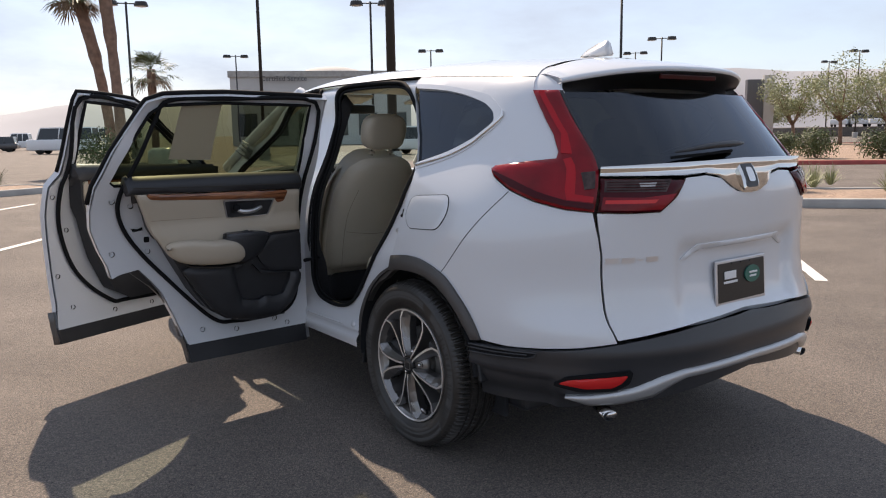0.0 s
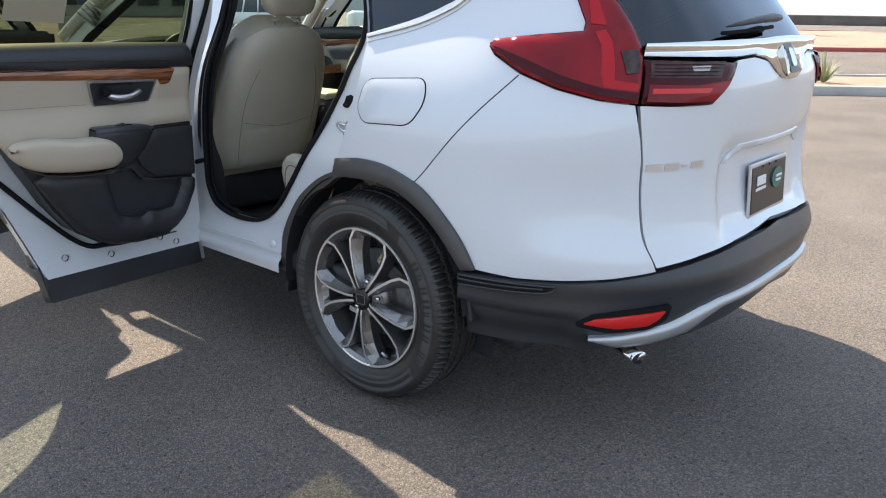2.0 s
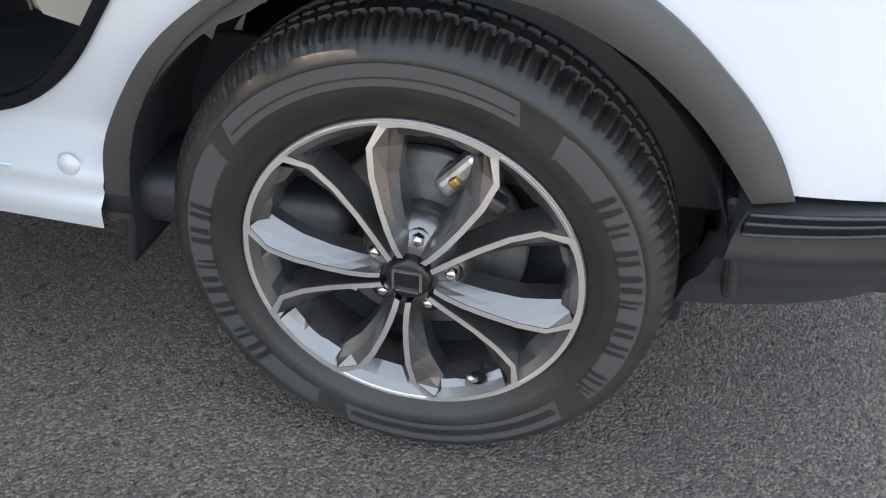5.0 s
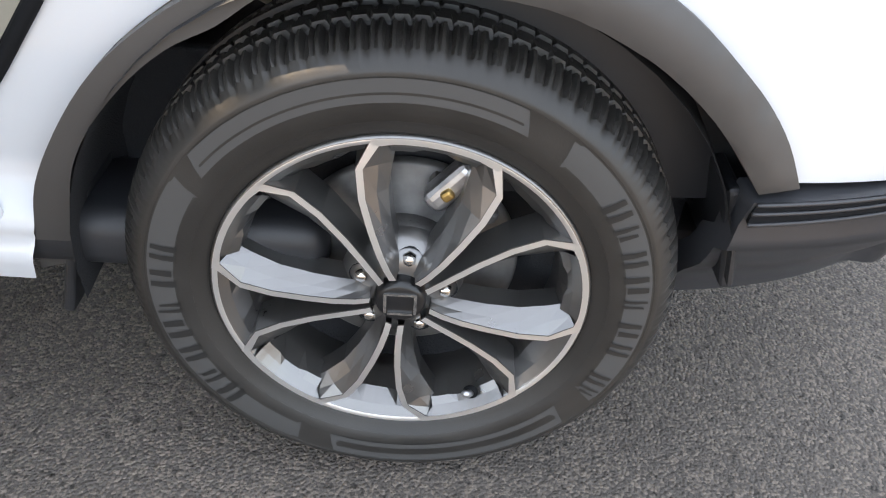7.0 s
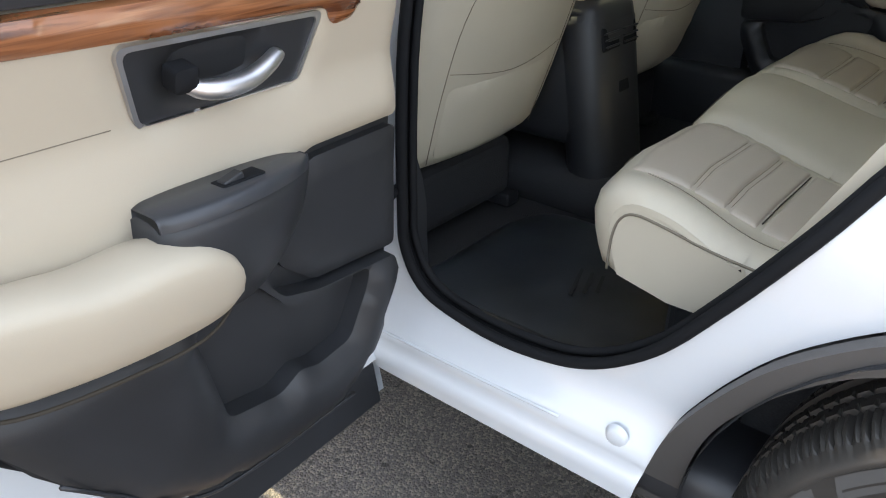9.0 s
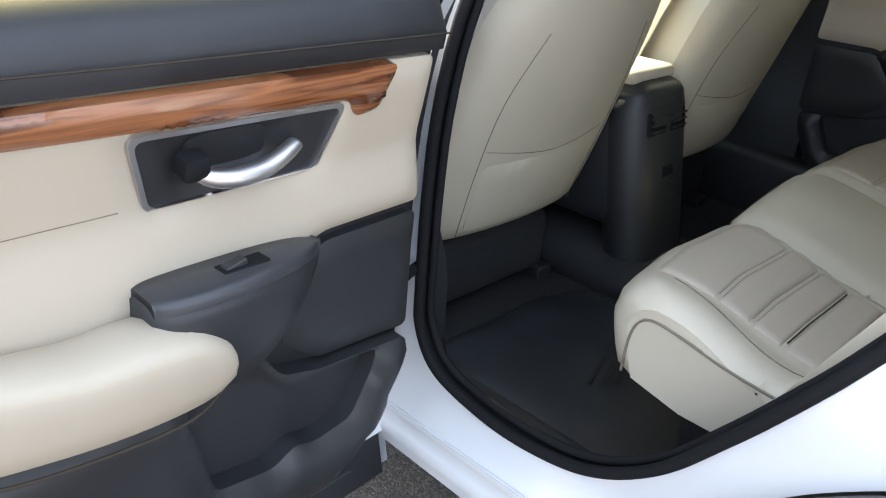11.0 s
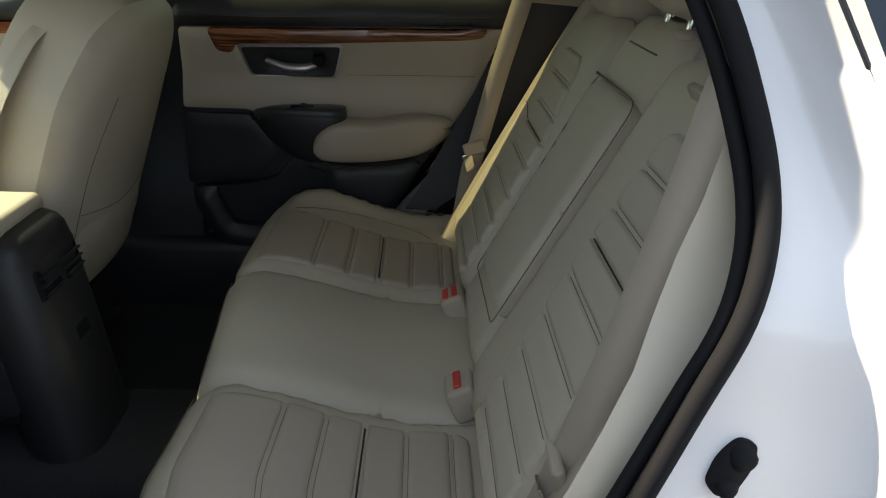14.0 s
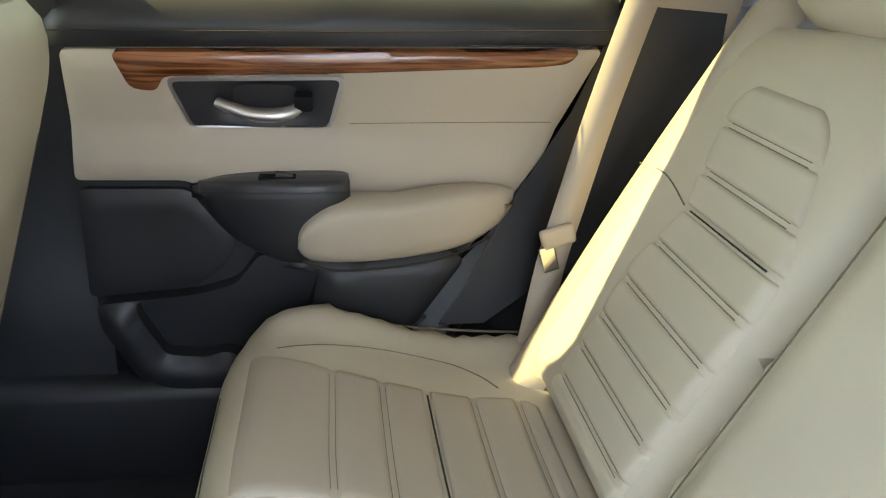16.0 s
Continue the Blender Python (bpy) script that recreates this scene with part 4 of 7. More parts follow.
def chrome_bar():
    """A bright bar across the tailgate that dips round the badge; its face leans slightly downwards."""
    lo = ([0.668, 0.99, 1.10, 1.17, 1.235, 1.30, 1.35], [1.170, 1.166, 1.171, 1.160, 1.114, 1.094, 1.090])
    hi = ([0.668, 1.00, 1.35], [1.190, 1.200, 1.206])
    V, F = [], []
    n = 96
    for i in range(n + 1):
        s = 0.668 + (C2 - 1.36) * i / n
        m = min(s, C2 - s)
        vb, vt = float(np.interp(m, *lo)), float(np.interp(m, *hi))
        vm = max(vb, vt - 0.034)
        for v, d in ((vb, 0.004), (vb, -0.006), (vm, -0.004), ((vm + vt) / 2, -0.018), (vt - 0.003, -0.033), (vt, -0.031), (vt + 0.002, -0.006), (vt + 0.002, 0.010)):
            V.append(skin(d)(s, v))
    for i in range(n):
        for j in range(7):
            a = i * 8 + j
            F.append((a, a + 1, a + 9, a + 8))
    return link_mesh("chrome_bar", V, F, CHROME, tailgate, "chrome bar across the tailgate")


chrome_bar()
glass = [(0.668, 1.196), (0.64, 1.30), (0.60, 1.41), (0.56, 1.525)]
panel("rear_window", skin(0.006), glass + mirror_s(glass)[::-1] + [(1.35, 1.212)], PRIVACY, tailgate, step=0.05, depth=0.004, out=(0, -1, 0), label="dark privacy glass rear window")
for mir in (False, True):
    panel("pillar_blade", body, [(0.655, 1.195), (0.672, 1.195), (0.645, 1.30), (0.605, 1.41), (0.565, 1.525), (0.548, 1.525), (0.603, 1.39), (0.652, 1.255)], PLASTIC, tailgate, step=0.02, depth=0.008, lift=0.006, out=(0, -1, 0), mirror=mir)

# maker's badge as a plain shape, model letters as plain bars


def on_tail(x, v, lift=0.0):
    best = min(np.linspace(0.6, 2.1, 301), key=lambda s: abs(body(s, v).x - x))
    return skin(-lift)(float(best), v)


def tail_patch(name, xs, vs, mat, parent, lift, depth=0.004, r=0.006, label="", puff=None):
    def surf(x, v):
        a, b = TAILX
        s = float(np.interp(x, a, b))
        return body(s, v)
    return panel(name, surf, rounded([(xs[0], vs[0]), (xs[1], vs[0]), (xs[1], vs[1]), (xs[0], vs[1])], r, 4), mat, parent, step=0.015, depth=depth, lift=lift, out=(0, -1, 0), label=label, puff=puff)


TAILX = ([body(s, 1.0).x for s in np.linspace(0.6, 2.1, 301)], list(np.linspace(0.6, 2.1, 301)))
badge = tail_patch("badge", (-0.058, 0.052), (1.098, 1.203), CHROME, tailgate, 0.012, 0.012, 0.02, "plain chrome badge", puff=(0.005, 0.012))
tail_patch("badge_face", (-0.044, 0.038), (1.108, 1.193), PLATE, badge, 0.018, 0.002, 0.016)
tail_patch("badge_centre", (-0.026, 0.020), (1.126, 1.175), CHROME, badge, 0.021, 0.003, 0.014)
for k, (x0, x1) in enumerate(((-0.632, -0.590), (-0.582, -0.538), (-0.530, -0.508), (-0.498, -0.452))):
    v0, v1 = (0.875, 0.881) if k == 2 else (0.868, 0.888)
    tail_patch("model_letter_bar", (x0, x1), (v0, v1), SATIN, tailgate, 0.002, 0.003, 0.002)

# wiper
wp = [on_tail(-0.36 + 0.05 * k, 1.235 + 0.004 * k, 0.03 + 0.012 * math.sin(k / 7 * 3.14)) for k in range(9)]
tube("wiper_arm", wp, [0.004, 0.010, 0.014, 0.017, 0.019, 0.021, 0.022, 0.021, 0.012], PLASTIC, tailgate, sides=8, flat=0.6)
tube("wiper_blade", [on_tail(-0.37 + 0.042 * k, 1.226 + 0.0022 * k, 0.014) for k in range(9)], 0.006, RUBBER, tailgate, sides=6)

# number plate: frame and printed bars
plate_at = Vector((0.0, body(1.35, 0.75).y - 0.012, 0.75))
plate = block("number_plate", (0.330, 0.010, 0.172), SATIN, tailgate, plate_at, (-4, 0, 0), 0.012, "black dealer plate in a steel frame")
block("plate_face", (0.310, 0.006, 0.150), PLATE, plate, plate_at + Vector((0, -0.004, 0)), (-4, 0, 0), 0.01)
block("plate_line", (0.24, 0.004, 0.012), PLATE_WHITE, plate, plate_at + Vector((0, -0.0055, -0.035)), (-4, 0, 0), 0.002)
block("plate_line", (0.09, 0.004, 0.010), PLATE_WHITE, plate, plate_at + Vector((-0.075, -0.0065, 0.0)), (-4, 0, 0), 0.002)
block("plate_emblem", (0.075, 0.004, 0.03), PLATE_WHITE, plate, plate_at + Vector((-0.08, -0.0075, 0.028)), (-4, 0, 0), 0.01)
bm = bmesh.new()
bmesh.ops.create_cone(bm, cap_ends=True, segments=28, radius1=0.042, radius2=0.042, depth=0.005)
bmesh.ops.transform(bm, matrix=Matrix.Translation(plate_at + Vector((0.065, -0.0085, 0.018))) @ pose(0, 0, 0, 86, 0, 0) @ Matrix.Diagonal((1.2, 0.8, 1, 1)), verts=bm.verts)
part("plate_emblem", bm, PLATE_GREEN, plate)
block("plate_line", (0.055, 0.004, 0.008), PLATE_WHITE, plate, plate_at + Vector((0.065, -0.013, 0.025)), (-4, 0, 0), 0.002)
block("plate_line", (0.045, 0.004, 0.008), PLATE_WHITE, plate, plate_at + Vector((0.065, -0.013, 0.010)), (-4, 0, 0), 0.002)
for x in (-0.06, 0.0, 0.06):
    block("frame_letter_bar", (0.02, 0.004, 0.008), PLATE, plate, plate_at + Vector((x, -0.003, 0.071)), (-4, 0, 0), 0.001)
    block("frame_letter_bar", (0.035, 0.004, 0.008), BRASS, plate, plate_at + Vector((x, -0.004, -0.072)), (-4, 0, 0), 0.001)
shelf_loop = [(-0.335, 0.858), (-0.265, 0.914), (0.265, 0.914), (0.335, 0.858), (0.305, 0.858), (0.238, 0.893), (-0.238, 0.893), (-0.305, 0.858)]
panel("plate_hood", lambda x, v: body(float(np.interp(x, *TAILX)), v), rounded(shelf_loop, 0.01, 4), PAINT, tailgate, step=0.012, depth=0.012, lift=0.004, puff=(0.006, 0.012), out=(0, -1, 0))
# bumper: black plastic round the tail, silver skid strip, reflectors, exhaust tips
bump_low = [(0.13, 0.43), (0.48, 0.435), (0.57, 0.40), (0.66, 0.372), (0.86, 0.385), (0.93, 0.43), (0.99, 0.446), (1.35, 0.455)]
bumper = panel("bumper", body, [(0.168, 0.545)] + [(s, v - 0.006) for s, v in BUMP_TOP] + mirror_s([(0.168, 0.545)] + [(s, v - 0.006) for s, v in BUMP_TOP[:-1]])[::-1] + mirror_s([(0.150, 0.31), (0.5, 0.318), (0.60, 0.325), (0.75, 0.352)]) + [(1.35, 0.42), (0.75, 0.352), (0.60, 0.325), (0.5, 0.318), (0.150, 0.31)], BUMPER, car, step=0.02, depth=0.05, lift=0.006, out=(0, -1, 0), label="black textured rear bumper", dents=lambda s, v: 0.012 * math.exp(-((v - 0.55) / 0.03) ** 2) + 0.009 * math.exp(-((v - 0.455) / 0.045) ** 2) * ease(0.75, 0.55, min(s, C2 - s)) - 0.03 * ease(0.42, 0.34, v) * ease(0.9, 0.7, s) - 0.026 * ease(0.468, 0.448, v) * ease(0.56, 0.50, min(s, C2 - s)))
for mir in (False, True):
    refl = panel("reflector", body, rounded([(0.552, 0.449), (0.585, 0.464), (0.66, 0.473), (0.774, 0.481), (0.755, 0.455), (0.725, 0.438), (0.64, 0.434)], 0.008, 4), RED_GLOW, bumper, step=0.012, depth=0.03, lift=0.026, puff=(0.004, 0.012), mirror=mir, label="red reflector")
    panel("reflector_recess", body, rounded([(0.530, 0.440), (0.575, 0.474), (0.66, 0.485), (0.792, 0.495), (0.782, 0.448), (0.735, 0.424), (0.62, 0.419)], 0.012, 4), RUBBER, bumper, step=0.014, depth=0.02, lift=0.0215, mirror=mir)
    scoop = panel("bumper_scoop", body, [(0.172, 0.541), (0.22, 0.541), (0.45, 0.549), (0.47, 0.546), (0.445, 0.530), (0.30, 0.520), (0.170, 0.514)], RUBBER, bumper, step=0.02, depth=0.006, lift=0.0185, mirror=mir)
    for rows in (((0.170, 0.513), (0.30, 0.519), (0.445, 0.529), (0.475, 0.546)), ((0.170, 0.529), (0.30, 0.533), (0.44, 0.540)), ((0.172, 0.542), (0.30, 0.545), (0.475, 0.550))):
        tube("scoop_rib", [skin(-0.0195)(a, b) for a, b in spline(rows, 6, False)], 0.0028, BUMPER, scoop, sides=6, mirror=mir)


def skid_strip():
    """The silver strip round the bumper's foot, stepped up between the exhausts."""
    lo = ([0.575, 0.66, 0.76, 0.875, 0.94, 0.995, 1.35], [0.390, 0.364, 0.368, 0.387, 0.424, 0.444, 0.450])
    hi = ([0.575, 0.66, 0.80, 0.90, 0.98, 1.35], [0.400, 0.405, 0.425, 0.460, 0.475, 0.482])
    V, F = [], []
    n = 120
    for i in range(n + 1):
        s = 0.575 + (C2 - 1.15) * i / n
        m = min(s, C2 - s)
        vb, vt = float(np.interp(m, *lo)), float(np.interp(m, *hi))
        for v, d in ((vb, 0.030), (vb, -0.016), (vb * 0.7 + vt * 0.3, -0.023), (vb * 0.3 + vt * 0.7, -0.024), (vt, -0.017), (vt, 0.010)):
            V.append(skin(d)(s, v))
    for i in range(n):
        for j in range(5):
            a = i * 6 + j
            F.append((a, a + 1, a + 7, a + 6))
    return link_mesh("skid_strip", V, F, SILVER, bumper, "silver skid strip")


skid_strip()
for sx in (-1, 1):
    ex = [(sx * 0.618, -0.800, 0.333), (sx * 0.634, -0.840, 0.328), (sx * 0.645, -0.872, 0.324)]
    pipe = tube("exhaust_tip", ex, 0.029, CHROME, car, sides=18, flat=0.62)
    lathe("exhaust_bore", [(0.0, -0.02), (0.025, -0.02), (0.028, 0.002)], CARPET, pipe, 18, centre=(0, 0, 0), axis="z")
    bpy.data.objects[pipe.children[0].name].matrix_basis = pose(sx * 0.6455, -0.8745, 0.3236, 96, 0, 0) @ Matrix.Diagonal((1, 0.62, 1, 1))
block("underbody", (1.40, 3.7, 0.10), PLASTIC, car, (0, 1.35, 0.285), (0, 0, 0), 0.03)
block("rear_valance", (1.1, 0.25, 0.08), PLASTIC, car, (0, -0.72, 0.40), (12, 0, 0), 0.02)

# spoiler and roof fin
sp_v, sp_f = [], []
NS = 25
for i in range(NS):
    q = -1 + 2 * i / (NS - 1)
    x = 0.565 * q
    edge = abs(q) ** 4
    g = 1 - abs(q) ** 2.6
    yb, zb = -0.40 - 0.02 * g, 1.628 - 0.080 * abs(q) ** 3
    yt = -0.545 - 0.205 * g
    zt = 1.524 + 0.046 * (1 - abs(q) ** 3)
    ring = [(x, yb, zb), (x, yb * 0.6 + yt * 0.4, zb * 0.52 + zt * 0.48 + 0.010), (x, yt + 0.016, zt + 0.004), (x, yt, zt - 0.006), (x, yt + 0.008, zt - 0.018), (x, yt + 0.08, zt - 0.030), (x * 0.97, -0.56 + 0.03 * edge, zt - 0.075)]
    sp_v += ring
k = 7
for i in range(NS - 1):
    for j in range(k - 1):
        a, b = i * k + j, (i + 1) * k + j
        sp_f.append((a, a + 1, b + 1, b))
sp_f += [tuple(range(k)), tuple(reversed(range((NS - 1) * k, NS * k)))]
idx = []
for i in range(NS - 1):
    idx += [0, 0, 0, 0, 1, 1]
idx += [0, 0]
spoiler = link_mesh("spoiler", sp_v, sp_f, PAINT, tailgate, "white roof spoiler with a black underside", mats=[PAINT, PLASTIC], index=idx)
block("brake_light", (0.36, 0.012, 0.022), RED_DARK, spoiler, (0, -0.690, 1.535), (12, 0, 0), 0.006)
bm = bmesh.new()
prof_fin = [(0.0, 0.0), (0.165, 0.0), (0.160, 0.062), (0.145, 0.066), (0.10, 0.056), (0.04, 0.028)]
vs = []
for sx, w in ((-1, 1), (1, 1)):
    vs.append([bm.verts.new((sx * (0.028 * (1 - 0.75 * z / 0.066)) * (0.35 + 0.65 * min(1, y / 0.07)), -y, z)) for y, z in prof_fin])
bm.faces.new(vs[0])
bm.faces.new(vs[1][::-1])
for i in range(6):
    bm.faces.new((vs[0][i], vs[1][i], vs[1][(i + 1) % 6], vs[0][(i + 1) % 6]))
bmesh.ops.transform(bm, matrix=Matrix.Translation((0, -0.10, 1.655)) @ Matrix.Diagonal((1.15, 1.1, 1.0, 1)), verts=bm.verts)
bmesh.ops.bevel(bm, geom=list(bm.edges), offset=0.006, segments=2, affect="EDGES")
part("roof_fin", bm, PAINT, car, "white shark-fin aerial", True)

# ---- body sides: jambs, sills, pillars, doors ----
SEAL_REAR = [(0.950, 0.68), (0.945, 0.585), (0.90, 0.515), (0.80, 0.487), (0.69, 0.487), (0.595, 0.512), (0.50, 0.580), (0.42, 0.682), (0.333, 0.81), (0.252, 0.95), (0.197, 1.07), (0.165, 1.15), (0.156, 1.21), (0.168, 1.27), (0.205, 1.36), (0.28, 1.48), (0.345, 1.55), (0.44, 1.585), (0.65, 1.60), (0.90, 1.60), (0.985, 1.57), (0.99, 1.45), (0.965, 1.20), (0.955, 0.90)]
SEAL_FRONT = [(1.24, 0.60), (1.27, 0.50), (1.36, 0.458), (1.7, 0.458), (1.98, 0.47), (2.06, 0.53), (2.10, 0.66), (2.12, 0.90), (2.06, 1.10), (1.85, 1.30), (1.62, 1.48), (1.48, 1.57), (1.38, 1.595), (1.24, 1.60), (1.19, 1.57), (1.19, 1.45), (1.215, 1.2), (1.23, 0.90)]
JAMB = SHUT[:-1] + ARCH_FRONT + [(1.2, 0.33), (2.25, 0.335), (2.26, 0.6), (2.27, 0.95), (2.28, 1.08), (2.12, 1.22), (1.80, 1.45), (1.55, 1.585), (1.40, 1.606), (0.6, 1.606), (0.27, 1.606)]


SHUT_V, SHUT_Y = [p[1] for p in SHUT[::-1]], [p[0] for p in SHUT[::-1]]


def recess(s, v):
    """How far the jamb lies inside the outer skin; it runs out smoothly towards the quarter panel."""
    y = Y0 - s
    d = 0.012 + 0.058 * ease(0.36, 0.50, v)
    d *= 1 - 0.75 * ease(1.40, 1.58, v)
    d += 0.020 * ease(0.76, 0.92, v) * (1 - ease(1.02, 1.16, v)) * (1 - ease(0.45, 0.65, y))
    d += 0.012 * math.exp(-((v - 0.385) / 0.012) ** 2)
    if v > 0.74:
        run = 0.085 - 0.045 * ease(1.08, 1.25, v)
        gap = max(0.0, min(1.0, (y - float(np.interp(v, SHUT_V, SHUT_Y))) / run))
        d *= math.sqrt(gap * (2 - gap))
    return d


jamb_surf = skin(recess)
for mir in (False, True):
    side = panel("body_side", jamb_surf, yv(JAMB), PAINT, car, holes=[spline(yv(SEAL_REAR), 3), spline(yv(SEAL_FRONT), 3)], step=0.014, depth=0.0, mirror=mir, label="white painted door jambs and sill")
    for loop in (SEAL_REAR, SEAL_FRONT):
        c = spline(yv(loop), 6)
        tube("door_seal", [skin(lambda s, v: recess(s, v) - 0.006)(s, v) for s, v in c], 0.0092, RUBBER, side, closed=True, sides=8, mirror=mir)
        cc = np.array(c).mean(0)
        V, F = [], []
        for s, v in c:
            V += [skin(lambda a, b: recess(a, b) - 0.004)(s, v), skin(lambda a, b: recess(a, b) + 0.022)(s, v)]
        for i in range(len(c)):
            j = (i + 1) % len(c)
            F.append((2 * i, 2 * j, 2 * j + 1, 2 * i + 1))
        if mir:
            V = [Vector((-q.x, q.y, q.z)) for q in V]
        link_mesh("opening_flange", V, F, RUBBER, side)
        tube("seal_lip", [skin(lambda s, v: recess(s, v) + 0.012)(s, v) for s, v in cc + (np.array(c) - cc) * 0.978], 0.007, RUBBER, side, closed=True, sides=6, mirror=mir)
    tube("sill_bead", [skin(lambda a, b: recess(a, b) - 0.001)(Y0 - y, v) for y, v in spline([(0.62, 0.414), (0.80, 0.412), (1.05, 0.412), (1.5, 0.415), (2.1, 0.42)], 6, False)], 0.0028, PAINT, side, sides=6, mirror=mir)
    if not mir:
        for y, v in ((0.525, 0.425),):
            p = jamb_surf(Y0 - y, v)
            lathe("sill_plug", [(0.0, -0.008), (0.012, -0.008), (0.016, -0.005), (0.019, 0.0)], PAINT, side, 20, centre=p)
        # striker: plate, two screws, bar
        plate = panel("striker", jamb_surf, rounded(yv([(0.174, 0.932), (0.152, 0.942), (0.146, 0.903), (0.164, 0.878), (0.182, 0.890)]), 0.010, 4), ZINC, side, step=0.008, depth=0.003, lift=0.003, label="zinc-plated door striker")
        a, b = jamb_surf(Y0 - 0.172, 0.920), jamb_surf(Y0 - 0.162, 0.896)
        tube("striker_bar", [a, a + Vector((-0.012, 0.026, 0.006)), a + Vector((-0.012, 0.030, 0.0)), b + Vector((-0.010, 0.016, 0.004)), b], 0.004, ZINC, plate, sides=8)
        for yy, vv in ((0.158, 0.929), (0.168, 0.887)):
            lathe("striker_screw", [(0.0, -0.006), (0.0045, -0.006), (0.0058, -0.003), (0.006, 0.0)], ZINC, plate, 12, centre=jamb_surf(Y0 - yy, vv))
        sw = panel("door_switch", jamb_surf, rounded(yv([(0.188, 0.992), (0.180, 1.016), (0.164, 1.032), (0.150, 1.026), (0.153, 1.004), (0.166, 0.982), (0.180, 0.980)]), 0.012, 5), RUBBER, side, step=0.008, depth=0.005, lift=0.005, puff=(0.006, 0.009), label="black rubber door switch")
        for yy, vv, r in ((0.174, 0.993, 0.008), (0.163, 1.018, 0.010)):
            lathe("switch_knob", [(0.0, -0.017), (r * 0.6, -0.017), (r, -0.013), (r, 0.0)], RUBBER, sw, 14, centre=jamb_surf(Y0 - yy, vv))

# B-pillar inner trim, sill trims and pillars inside
XT = np.array([(0.30, 0.80), (0.38, 0.785), (0.50, 0.76), (0.60, 0.75), (0.75, 0.738), (0.84, 0.732), (0.93, 0.722), (1.0, 0.728), (1.09, 0.704), (1.13, 0.695), (1.165, 0.705), (1.19, 0.735), (1.21, 0.755), (1.6, 0.60)])


def trim(y, z):
    """The inner face of a closed left rear door."""
    return Vector((-float(np.interp(z, XT[:, 0], XT[:, 1])), y, z))


DOOR_R = SHUT[:] + [(0.165, 0.770), (0.25, 0.784), (0.31, 0.715), (0.349, 0.662), (0.403, 0.527), (0.44, 0.42), (0.455, 0.31), (1.085, 0.31), (1.085, 0.9), (1.10, 1.25), (1.105, 1.575), (0.6, 1.59), (0.33, 1.575)]
GLASS_R = [(0.275, 1.49), (0.15, 1.27), (0.118, 1.205), (0.14, 1.185), (1.035, 1.178), (1.045, 1.53), (0.60, 1.54), (0.33, 1.525)]
DOOR_F = [(1.095, 0.27), (2.245, 0.27), (2.25, 0.6), (2.26, 1.07), (1.90, 1.34), (1.62, 1.535), (1.50, 1.585), (1.165, 1.58), (1.145, 1.17), (1.095, 1.10), (1.090, 0.95), (1.108, 0.64), (1.115, 0.47)]
GLASS_F = [(1.205, 1.165), (2.02, 1.15), (2.03, 1.17), (1.72, 1.415), (1.55, 1.52), (1.46, 1.54), (1.212, 1.535)]


def shelf(name, stations, crown, mat, parent, mirror, base, label):
    """A ledge that stands out from the trim; stations of (y, top, foot, reach)."""
    V, F = [], []
    k = 12
    stations = spline(stations, 3, False)
    for y, zt, zb, out in stations:
        prof_s = [(-0.004, zt - 0.004), (out * 0.30, zt + crown * 0.45), (out * 0.62, zt + crown * 0.35), (out * 0.85, zt - 0.001), (out * 0.96, zt - 0.008), (out, zt - 0.018), (out * 0.99, zt * 0.65 + zb * 0.35), (out * 0.94, zt * 0.35 + zb * 0.65), (out * 0.82, zb + 0.012), (out * 0.66, zb + 0.002), (out * 0.40, zb - 0.002), (-0.004, zb - 0.004)]
        for d, z in prof_s:
            V.append(trim(y, z) + Vector((base + d, 0, 0)))
    n = len(stations)
    for i in range(n - 1):
        for j in range(k - 1):
            a = i * k + j
            F.append((a, a + k, a + k + 1, a + 1))
    F += [tuple(range(k)), tuple(reversed(range((n - 1) * k, n * k)))]
    if mirror:
        V = [Vector((-q.x, q.y, q.z)) for q in V]
        F = [tuple(reversed(f)) for f in F]
    return link_mesh(name, V, F, mat, parent, label)


